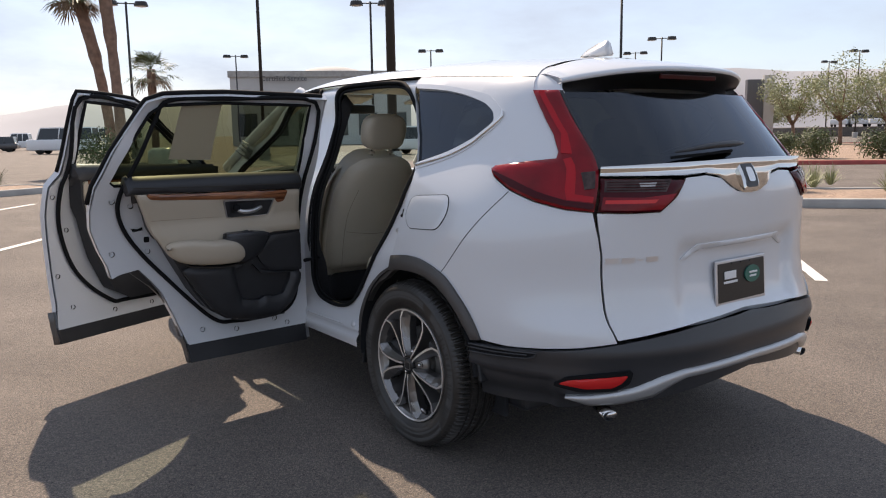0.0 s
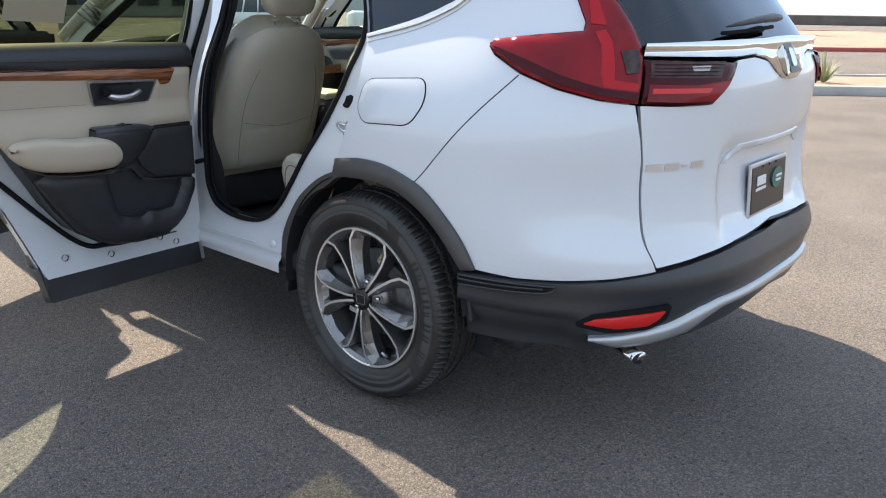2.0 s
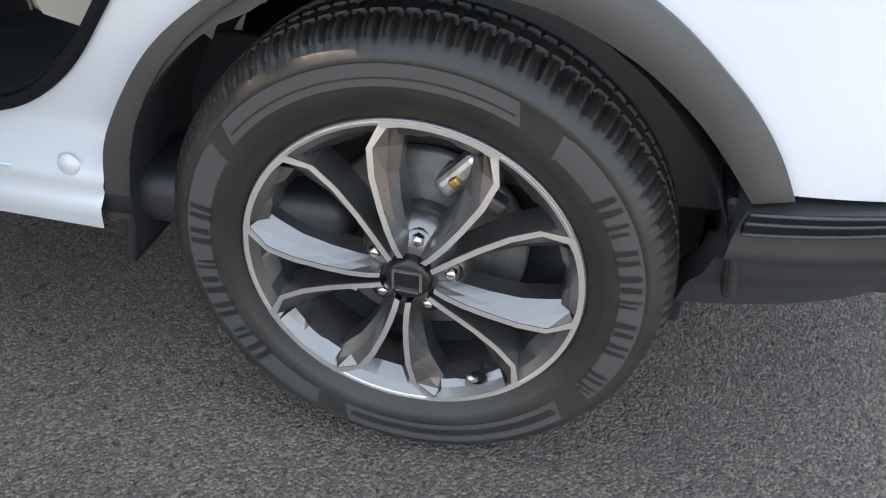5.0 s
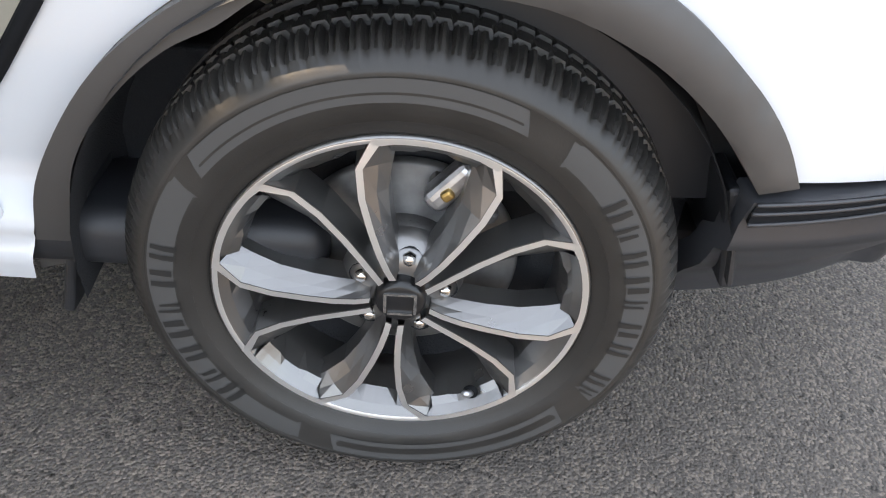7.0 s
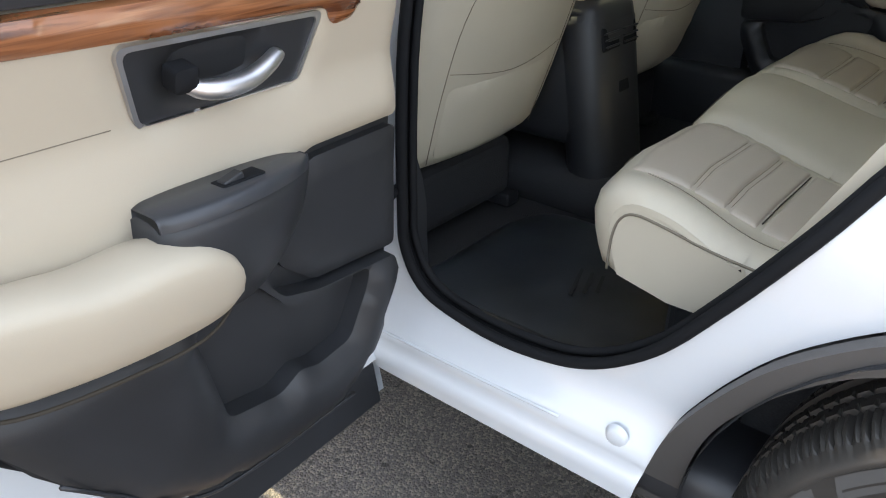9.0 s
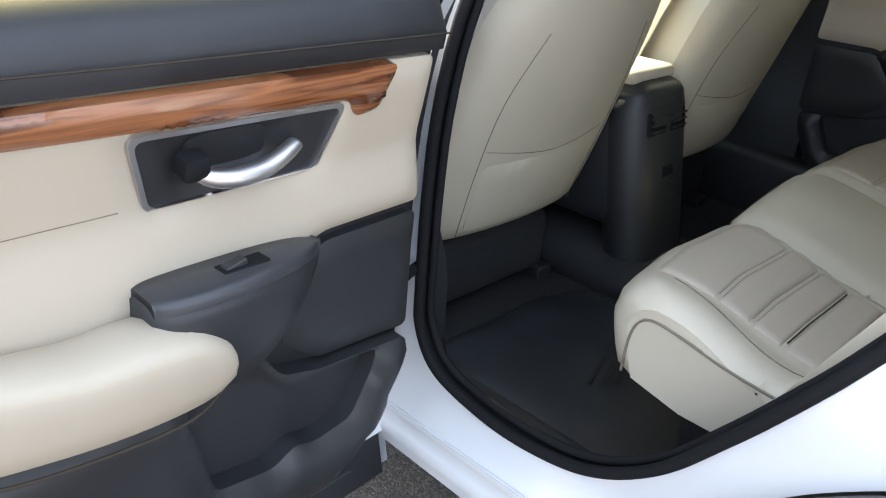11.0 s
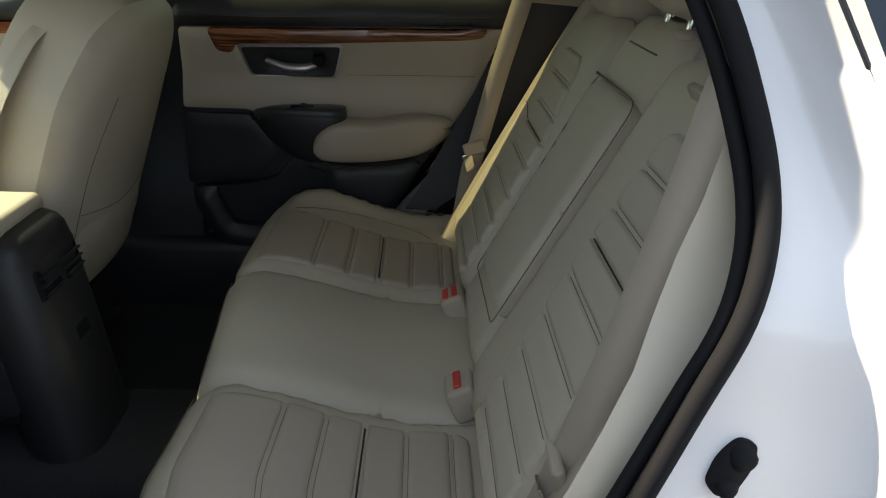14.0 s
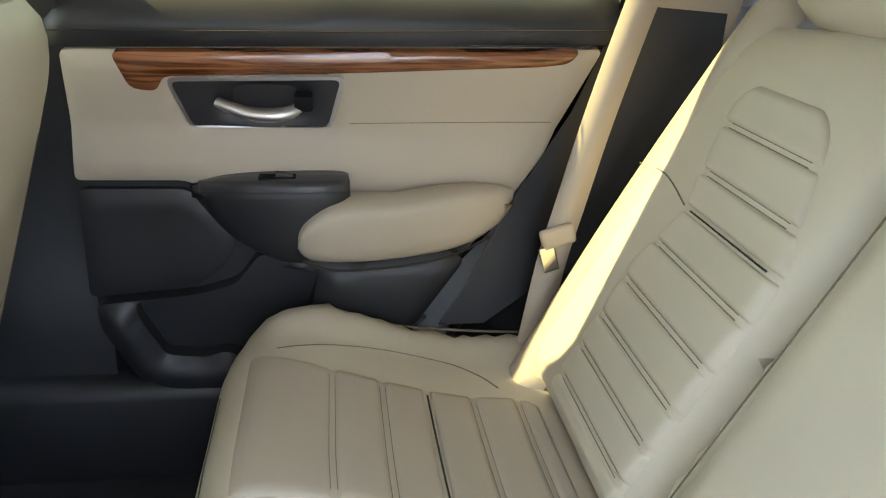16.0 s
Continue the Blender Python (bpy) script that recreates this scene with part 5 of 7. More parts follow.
def rear_door(mirror, hinge=None):
    """The rear door in its shut place; turned about its hinge where it stands open."""
    m = mirror
    rim_loop = DOOR_R if m else [(y + (0.024 if y > 1.08 else 0.0), v) for y, v in DOOR_R]
    sheet = skin(lambda s, v: 0.05 - 0.03 * ease(1.3, 1.5, v))
    door = panel("rear_door", sheet, yv([(y, max(v, 0.385)) for y, v in rim_loop]), PAINT, car, holes=[yv(GLASS_R)], step=0.035, depth=0.0, out=(1, 0, 0), mirror=m, label="white rear door with beige and black trim" + ("" if m else ", standing wide open"))
    if hinge:
        (hx, hy, hz), ang = hinge
        door.matrix_basis = Matrix.Translation((hx, hy, hz)) @ Matrix.Rotation(radians(ang), 4, "Z") @ Matrix.Translation((0.70, -0.80, 0))
    P = lambda name, loop, mat, **kw: panel(name, trim, loop, mat, door, out=(1, 0, 0), mirror=m, **kw)
    panel("outer_skin", body, yv(rim_loop), PAINT, door, holes=[yv(GLASS_R)], step=0.04, depth=0.035, mirror=m)
    tube("frame_edge", [skin(0.012)(s, v) for s, v in dense(yv([(0.045, 1.10), (0.060, 1.18), (0.13, 1.33), (0.26, 1.545), (0.33, 1.577), (0.6, 1.592), (1.105, 1.577)]), 0.05, False)], 0.011, RUBBER, door, sides=8, mirror=m)
    panel("lower_cladding", body, yv([(0.43, 0.43), (0.442, 0.39), (0.455, 0.300), (1.085, 0.300), (1.085, 0.43)]), CLAD, door, step=0.04, depth=0.05, lift=0.012, mirror=m, label="dark cladding along the door's foot")
    panel("foot_strip", skin(0.046), yv([(0.445, 0.392), (0.455, 0.300), (1.085, 0.300), (1.085, 0.392)]), PLASTIC, door, step=0.05, depth=0.004, out=(1, 0, 0), mirror=m)
    panel("arch_cladding", body, yv([(0.145, 0.80), (0.21, 0.775), (0.31, 0.688), (0.365, 0.62), (0.41, 0.52), (0.43, 0.43), (0.50, 0.43), (0.455, 0.54), (0.38, 0.67), (0.30, 0.76), (0.2, 0.83), (0.14, 0.84)]), CLAD, door, step=0.03, depth=0.03, lift=0.010, mirror=m)
    panel("window_pane", skin(0.02), yv(GLASS_R), DARK_TINT, door, step=0.06, depth=0.0, mirror=m).visible_shadow = True
    tube("window_channel", [skin(0.034)(s, v) for s, v in dense(yv(GLASS_R), 0.05)], 0.007, RUBBER, door, closed=True, sides=6, mirror=m)
    if not m:
        panel("price_sheet", skin(0.026), yv([(0.375, 1.285), (0.572, 1.275), (0.598, 1.525), (0.415, 1.528)]), PAPER, door, step=0.05, depth=0.0, out=(1, 0, 0), label="yellowed sheet of paper in the window")
    loop = [(0.165, 1.165), (0.165, 1.04), (0.236, 0.894), (0.39, 0.706), (0.585, 0.495), (0.69, 0.465), (0.80, 0.460), (0.95, 0.470), (1.02, 0.52), (1.05, 0.62), (1.062, 0.9), (1.065, 1.2), (1.072, 1.55), (0.6, 1.566), (0.355, 1.553), (0.30, 1.46), (0.235, 1.32)]
    tube("door_weatherstrip", [skin(lambda s, v: 0.062 - 0.03 * ease(1.3, 1.5, v))(s, v) for s, v in spline(yv(loop), 5)], 0.0095, RUBBER, door, closed=True, sides=8, mirror=m)
    # trim, from the window down
    P("trim_base", [(1.000, 1.17), (1.005, 0.66), (0.955, 0.545), (0.875, 0.488), (0.745, 0.486), (0.607, 0.514), (0.527, 0.567), (0.452, 0.666), (0.335, 0.88), (0.265, 1.01), (0.222, 1.12), (0.212, 1.17)], PLASTIC, step=0.03, depth=0.10, lift=-0.006)
    P("belt_trim", [(1.01, 1.117), (1.01, 1.195), (0.60, 1.203), (0.17, 1.205), (0.175, 1.137), (0.60, 1.126)], PLASTIC, step=0.02, depth=0.05, lift=0.004, puff=(0.016, 0.03), label="black soft upper trim")
    tube("trim_stitch", [trim(y, z) + Vector((0.0245, 0, 0)) for y, z in dense([(1.0, 1.140), (0.6, 1.148), (0.19, 1.160)], 0.05, False)], 0.0012, SEAM, door, sides=4, mirror=m)
    P("beige_panel", rounded([(0.995, 1.112), (1.005, 0.912), (0.845, 0.912), (0.79, 0.89), (0.60, 0.84), (0.345, 0.85), (0.275, 0.955), (0.205, 1.13), (0.60, 1.122)], 0.01, 4), TRIM_BEIGE, holes=[rounded([(0.845, 1.071), (0.601, 1.079), (0.622, 1.003), (0.822, 1.001)], 0.012, 5)], step=0.02, depth=0.03, lift=0.004, puff=(0.010, 0.02), label="beige padded panel")
    tube("trim_stitch", [trim(y, z) + Vector((0.0145, 0, 0)) for y, z in spline([(0.27, 1.012), (0.40, 1.010), (0.59, 1.006)], 5, False)], 0.0007, SEAM_SOFT, door, sides=4, mirror=m)
    wood = [(0.99, 1.117), (0.925, 1.115), (0.905, 1.062), (0.868, 1.058), (0.858, 1.081), (0.56, 1.092), (0.30, 1.106), (0.258, 1.112), (0.243, 1.131), (0.60, 1.122)]
    P("wood_strip", rounded(wood[1:], 0.012, 4), WOOD, step=0.012, depth=0.015, lift=0.016, puff=(0.006, 0.01), label="glossy wood-grain strip")
    bez = rounded([(0.857, 1.0775), (0.596, 1.0845), (0.6185, 0.9975), (0.8265, 0.9955)], 0.014, 5)
    handle_cup = P("handle_bezel", bez, SATIN, holes=[rounded([(0.850, 1.072), (0.603, 1.079), (0.623, 1.0015), (0.8235, 0.9995)], 0.012, 5)], step=0.012, depth=0.03, lift=0.013, puff=(0.003, 0.004), label="satin silver bezel")
    panel("handle_recess", lambda y, z: trim(y, z) + Vector((-0.030 * math.exp(-((y - 0.715) / 0.06) ** 4 - ((z - 1.045) / 0.028) ** 4), 0, 0)), rounded([(0.854, 1.076), (0.598, 1.083), (0.620, 0.999), (0.826, 0.997)], 0.012, 5), PLASTIC, handle_cup, step=0.012, depth=0.0, lift=0.010, out=(1, 0, 0), mirror=m)
    hp = [trim(y, z) + Vector((d, 0, 0)) for y, z, d in ((0.655, 1.045, 0.018), (0.672, 1.030, 0.030), (0.70, 1.024, 0.036), (0.735, 1.025, 0.034), (0.765, 1.033, 0.028), (0.785, 1.040, 0.020))]
    tube("door_handle", spline(hp, 4, False), [0.007 + 0.006 * math.sin(min(1, k / 8) * 1.57) * (1 - 0.6 * max(0, (k - 10) / 10)) for k in range(21)], SATIN, handle_cup, sides=10, flat=0.8, mirror=m)
    P("lock_knob", rounded([(0.672, 1.062), (0.645, 1.062), (0.645, 1.038), (0.672, 1.038)], 0.005, 3), RUBBER, step=0.008, depth=0.02, lift=0.034, puff=(0.004, 0.006))
    # armrest: switch pod ahead of a padded rest
    pod = shelf("switch_pod", [(0.835, 0.902, 0.893, 0.004), (0.815, 0.908, 0.868, 0.024), (0.785, 0.914, 0.835, 0.046), (0.74, 0.919, 0.805, 0.064), (0.69, 0.921, 0.785, 0.073), (0.64, 0.922, 0.790, 0.074), (0.605, 0.921, 0.82, 0.066), (0.590, 0.915, 0.87, 0.050)], 0.010, PLASTIC, door, m, 0.006, "black switch pod")
    V, F = [], []
    rows = spline([(0.822, 0.904, 0.018), (0.785, 0.914, 0.046), (0.74, 0.919, 0.064), (0.69, 0.921, 0.073), (0.64, 0.922, 0.074), (0.605, 0.921, 0.066), (0.592, 0.917, 0.052)], 4, False)
    edge_p = ((0.02, 0.002), (0.02, 0.0095), (0.5, 0.0096), (0.80, 0.0092), (0.88, 0.0080), (0.94, 0.0052), (0.965, 0.001), (0.97, -0.006))
    k = len(edge_p)
    for y, zt, out in rows:
        for q, h in edge_p:
            V.append(trim(y, zt) + Vector((0.006 + out * q, 0, h)))
    for i in range(len(rows) - 1):
        F += [(i * k + j, i * k + j + 1, i * k + j + k + 1, i * k + j + k) for j in range(k - 1)]
    F += [tuple(range(k)), tuple(reversed(range((len(rows) - 1) * k, len(rows) * k)))]
    if m:
        V = [Vector((-q.x, q.y, q.z)) for q in V]
    top = link_mesh("pod_top", V, F, POD_TOP, pod, "satin black switch plate")
    sxm = -1 if m else 1
    c = trim(0.70, 0.93)
    block("switch_well", (0.022, 0.056, 0.004), RUBBER, top, (sxm * (c.x + 0.043), 0.70, 0.9300), (0, 0, 0), 0.0015)
    block("switch_key", (0.014, 0.026, 0.008), PLASTIC, top, (sxm * (c.x + 0.043), 0.690, 0.9325), (12, 0, 0), 0.002)
    P("window_switch", rounded([(0.745, 0.906), (0.685, 0.909), (0.685, 0.898), (0.745, 0.896)], 0.002, 3), RUBBER, step=0.01, depth=0.03, lift=0.058, puff=(0.002, 0.004))
    shelf("armrest", [(0.672, 0.834, 0.808, 0.062), (0.668, 0.855, 0.800, 0.074), (0.650, 0.875, 0.793, 0.082), (0.620, 0.892, 0.790, 0.085), (0.57, 0.898, 0.790, 0.084), (0.52, 0.897, 0.793, 0.080), (0.48, 0.903, 0.797, 0.074), (0.43, 0.910, 0.805, 0.066), (0.385, 0.910, 0.820, 0.056), (0.345, 0.904, 0.848, 0.042), (0.325, 0.894, 0.870, 0.020)], 0.014, TRIM_BEIGE, door, m, 0.012, "padded beige armrest")
    tube("armrest_seam", [trim(y, z) + Vector((d, 0, 0)) for y, z, d in spline([(0.672, 0.797, 0.060), (0.62, 0.779, 0.072), (0.52, 0.782, 0.068), (0.43, 0.793, 0.056), (0.36, 0.822, 0.038)], 5, False)], 0.0022, SEAM, door, sides=5, mirror=m)
    P("speaker_cover", rounded([(1.003, 0.898), (0.842, 0.898), (0.80, 0.86), (0.765, 0.815), (0.79, 0.765), (0.845, 0.722), (1.012, 0.706)], 0.012, 4), PLASTIC, step=0.02, depth=0.012, lift=0.006, puff=(0.006, 0.012))
    P("lower_trim", rounded([(1.000, 0.70), (0.998, 0.655), (0.950, 0.552), (0.872, 0.495), (0.745, 0.493), (0.612, 0.520), (0.533, 0.573), (0.460, 0.672), (0.395, 0.775), (0.43, 0.795), (0.62, 0.775), (0.735, 0.79), (0.775, 0.735), (0.84, 0.716)], 0.015, 4), PLASTIC, holes=[rounded([(0.64, 0.752), (0.678, 0.602), (0.765, 0.585), (0.800, 0.604), (0.835, 0.592), (0.90, 0.600), (0.935, 0.672), (0.94, 0.704), (0.84, 0.712), (0.785, 0.715), (0.735, 0.772)], 0.012, 4)], step=0.02, depth=0.05, lift=0.022, puff=(0.022, 0.05), label="black lower trim with a door pocket")
    tube("lower_trim_line", [trim(y, z) + Vector((0.034, 0, 0)) for y, z in spline([(0.46, 0.67), (0.60, 0.53), (0.72, 0.50), (0.90, 0.50)], 5, False)], 0.003, PLASTIC, door, sides=5, mirror=m)
    # plugs and bumpers on the white sheet
    for y, v in ((0.134, 1.121), (0.215, 1.094), (0.292, 0.866), (0.134, 0.869), (0.528, 0.450), (0.912, 0.443), (0.701, 0.424), (0.98, 0.41)):
        p = skin(0.05)(Y0 - y, v)
        if m:
            p.x = -p.x
        lathe("door_plug", [(0.0, -0.006), (0.010, -0.006), (0.012, 0.006)], RUBBER, door, 14, centre=p)
    if not m:
        panel("door_latch", sheet, yv([(0.222, 0.982), (0.228, 0.966), (0.272, 0.972), (0.270, 0.986), (0.25, 0.978)]), RUBBER, door, step=0.02, depth=0.004, lift=0.004, out=(1, 0, 0))
        panel("door_latch", sheet, rounded(yv([(0.278, 0.938), (0.278, 0.910), (0.302, 0.910), (0.302, 0.938)]), 0.005, 3), RUBBER, door, step=0.02, depth=0.004, lift=0.004, out=(1, 0, 0))
    return door


HINGE_R = ((-1.165, 0.832, -0.044), -86.8)  # where the trim's middle swings to, and the turn
rear_door(False, HINGE_R)
rear_door(True)
tube("check_strap", [(-0.80, 0.985, 0.692), (-0.845, 0.968, 0.692), (-0.875, 0.955, 0.692), (-0.905, 0.945, 0.692)], [0.006, 0.006, 0.009, 0.010], RUBBER, car, sides=8, label="black door check strap")


def front_door(mirror, hinge=None):
    m = mirror
    sheet = skin(lambda s, v: 0.05 - 0.03 * ease(1.3, 1.5, v))
    door = panel("front_door", sheet, yv([(y, max(v, 0.335)) for y, v in DOOR_F]), PAINT, car, holes=[yv(GLASS_F)], step=0.045, depth=0.0, out=(1, 0, 0), mirror=m, label="white front door with beige and black trim" + ("" if m else ", standing open"))
    if hinge:
        (hx, hy), ang = hinge
        door.matrix_basis = Matrix.Translation((hx, hy, 0)) @ Matrix.Rotation(radians(ang), 4, "Z") @ Matrix.Translation((-hx, -hy, 0))
    panel("outer_skin", body, yv(DOOR_F), PAINT, door, holes=[yv(GLASS_F)], step=0.05, depth=0.035, mirror=m)
    tube("frame_edge", [skin(0.012)(s, v) for s, v in dense(yv([(1.145, 1.17), (1.165, 1.58), (1.50, 1.585), (1.62, 1.535), (1.90, 1.34)]), 0.05, False)], 0.011, RUBBER, door, sides=8, mirror=m)
    panel("lower_cladding", body, yv([(1.095, 0.262), (2.24, 0.262), (2.24, 0.43), (1.093, 0.43)]), CLAD, door, step=0.06, depth=0.05, lift=0.012, mirror=m, label="dark cladding along the door's foot")
    panel("foot_strip", skin(0.046), yv([(1.095, 0.345), (1.095, 0.262), (2.24, 0.262), (2.24, 0.345)]), PLASTIC, door, step=0.08, depth=0.004, out=(1, 0, 0), mirror=m)
    panel("window_pane", skin(0.02), yv(GLASS_F), TINT, door, step=0.08, depth=0.0, mirror=m)
    tube("window_channel", [skin(0.045)(s, v) for s, v in dense(yv(GLASS_F), 0.06)], 0.008, RUBBER, door, closed=True, sides=6, mirror=m)
    loop = [(1.150, 1.10), (1.156, 0.866), (1.238, 0.625), (1.42, 0.440), (1.55, 0.418), (2.05, 0.410), (2.17, 0.48), (2.21, 0.9), (2.16, 1.12), (1.88, 1.33), (1.60, 1.52), (1.48, 1.555), (1.19, 1.548), (1.165, 1.2)]
    tube("door_weatherstrip", [skin(lambda s, v: 0.062 - 0.03 * ease(1.3, 1.5, v))(s, v) for s, v in spline(yv(loop), 5)], 0.011, RUBBER, door, closed=True, sides=8, mirror=m)
    P = lambda name, lp, mat, **kw: panel(name, trim, lp, mat, door, out=(1, 0, 0), mirror=m, **kw)
    P("trim_base", [(1.185, 1.17), (1.215, 0.985), (1.30, 0.69), (1.40, 0.50), (1.50, 0.445), (2.05, 0.44), (2.15, 0.52), (2.15, 1.15)], PLASTIC, step=0.05, depth=0.10, lift=-0.006)
    P("belt_trim", [(1.18, 1.12), (1.17, 1.20), (2.10, 1.16), (2.14, 1.10)], PLASTIC, step=0.03, depth=0.05, lift=0.004, puff=(0.016, 0.03))
    P("beige_panel", rounded([(1.205, 1.112), (1.25, 0.86), (1.55, 0.86), (1.85, 0.90), (2.08, 0.93), (2.10, 1.09)], 0.02, 4), TRIM_BEIGE, step=0.04, depth=0.02, lift=0.004, puff=(0.010, 0.02), label="beige padded panel")
    P("wood_strip", rounded([(1.23, 1.118), (1.23, 1.092), (1.80, 1.08), (1.95, 1.055), (2.0, 1.06), (2.03, 1.10)], 0.012, 4), WOOD, step=0.02, depth=0.015, lift=0.016, puff=(0.006, 0.01))
    P("armrest", rounded([(1.30, 0.90), (1.30, 0.80), (1.68, 0.80), (1.72, 0.86), (1.66, 0.90)], 0.02, 4), TRIM_BEIGE, step=0.02, depth=0.03, lift=0.008, puff=(0.055, 0.04), label="padded beige armrest")
    P("handle_bezel", rounded([(1.72, 1.07), (1.98, 1.06), (1.95, 0.98), (1.76, 0.98)], 0.016, 4), SATIN, step=0.02, depth=0.01, lift=0.018, puff=(0.004, 0.006))
    for y, v in ((1.115, 1.05), (1.20, 0.86), (1.135, 0.62), (1.20, 0.44), (1.45, 0.375), (1.7, 0.37)):
        p = skin(0.05)(Y0 - y, v)
        if m:
            p.x = -p.x
        lathe("door_plug", [(0.0, -0.006), (0.010, -0.006), (0.012, 0.006)], RUBBER, door, 14, centre=p)
    mirror_body = block("door_mirror", (0.20, 0.10, 0.13), PAINT, door, ((0.99 if m else -0.99), 1.98, 1.20), (0, 0, 0), 0.04, "white door mirror", True)
    return door


HINGE_F = ((-0.915, 2.25), -66.0)
front_door(False, HINGE_F)
front_door(True)

# front wings, bonnet and nose
for mir in (False, True):
    panel("front_wing", body, yv([(2.265, 0.34), (2.27, 0.95), (2.29, 1.07), (2.9, 1.02), (3.3, 0.95), (3.5, 0.85), (3.52, 0.45), (3.1, 0.40), (3.07, 0.55), (2.95, 0.70), (2.78, 0.79), (2.62, 0.80), (2.45, 0.74), (2.33, 0.60), (2.28, 0.34)]), PAINT, car, step=0.06, depth=0.03, mirror=mir)
    panel("front_arch_trim", body, yv([(3.12, 0.45), (3.07, 0.55), (2.95, 0.70), (2.78, 0.79), (2.62, 0.80), (2.45, 0.74), (2.33, 0.60), (2.27, 0.34), (2.22, 0.34), (2.28, 0.62), (2.42, 0.79), (2.62, 0.86), (2.80, 0.85), (3.0, 0.76), (3.13, 0.58), (3.17, 0.45)]), CLAD, car, step=0.04, depth=0.03, lift=0.012, mirror=mir)


def bonnet(x, y):
    q = abs(x) / 0.8
    return Vector((x * (1 - 0.12 * ease(2.7, 3.55, y)), y - 0.25 * q ** 3 * ease(2.9, 3.5, y), 1.12 - 0.10 * q ** 3 - 0.05 * ease(2.3, 2.9, y) - 0.14 * ease(2.8, 3.6, y)))


panel("bonnet", bonnet, [(-0.82, 2.30), (0.82, 2.30), (0.82, 3.50), (0.4, 3.56), (-0.4, 3.56), (-0.82, 3.50)], PAINT, car, step=0.08, depth=0.02, out=(0, 0, 1))
block("front_bumper", (1.62, 0.30, 0.42), PLASTIC, car, (0, 3.42, 0.58), (0, 0, 0), 0.10, "", True)
block("grille", (1.30, 0.14, 0.22), CHROME, car, (0, 3.47, 0.86), (0, 0, 0), 0.05, "", True)


def screen(x, q):
    """The windscreen, from its foot (q = 0) to the roof (q = 1)."""
    w = 0.74 - 0.20 * q
    return Vector((x * w, 2.38 - 0.73 * q - 0.10 * x * x * (1 - 0.3 * q), 1.12 + 0.508 * q + 0.02 * math.sin(q * 3.1) - 0.05 * x * x * q))


panel("windscreen", screen, [(-1, 0), (1, 0), (1, 1), (-1, 1)], TINT, car, step=0.12, depth=0.004, out=(0, 1, 1))
for sx in (-1, 1):
    tube("a_pillar", [screen(sx * 1.03, q) for q in np.linspace(0, 1.0, 8)], 0.035, PAINT, car, sides=8)
    tube("a_pillar_trim", [screen(sx * 0.98, q) + Vector((0, -0.03, -0.02)) for q in np.linspace(0, 1.0, 8)], 0.03, HEADLINER, car, sides=8)

# ---- wheels ----
def polar(a, r, x=0.0):
    """A place on the wheel's face: degrees clockwise from the top as seen from outside, radius, depth."""
    f = radians(a)
    return Vector((x, -r * math.sin(f), r * math.cos(f)))


def sweep_faces(rows, close=False):
    """Quads between rows of points of equal length."""
    k = len(rows[0])
    V = [p for r in rows for p in r]
    F = []
    for i in range(len(rows) - 1):
        for j in range(k - 1):
            F.append((i * k + j, i * k + j + 1, (i + 1) * k + j + 1, (i + 1) * k + j))
    return V, F


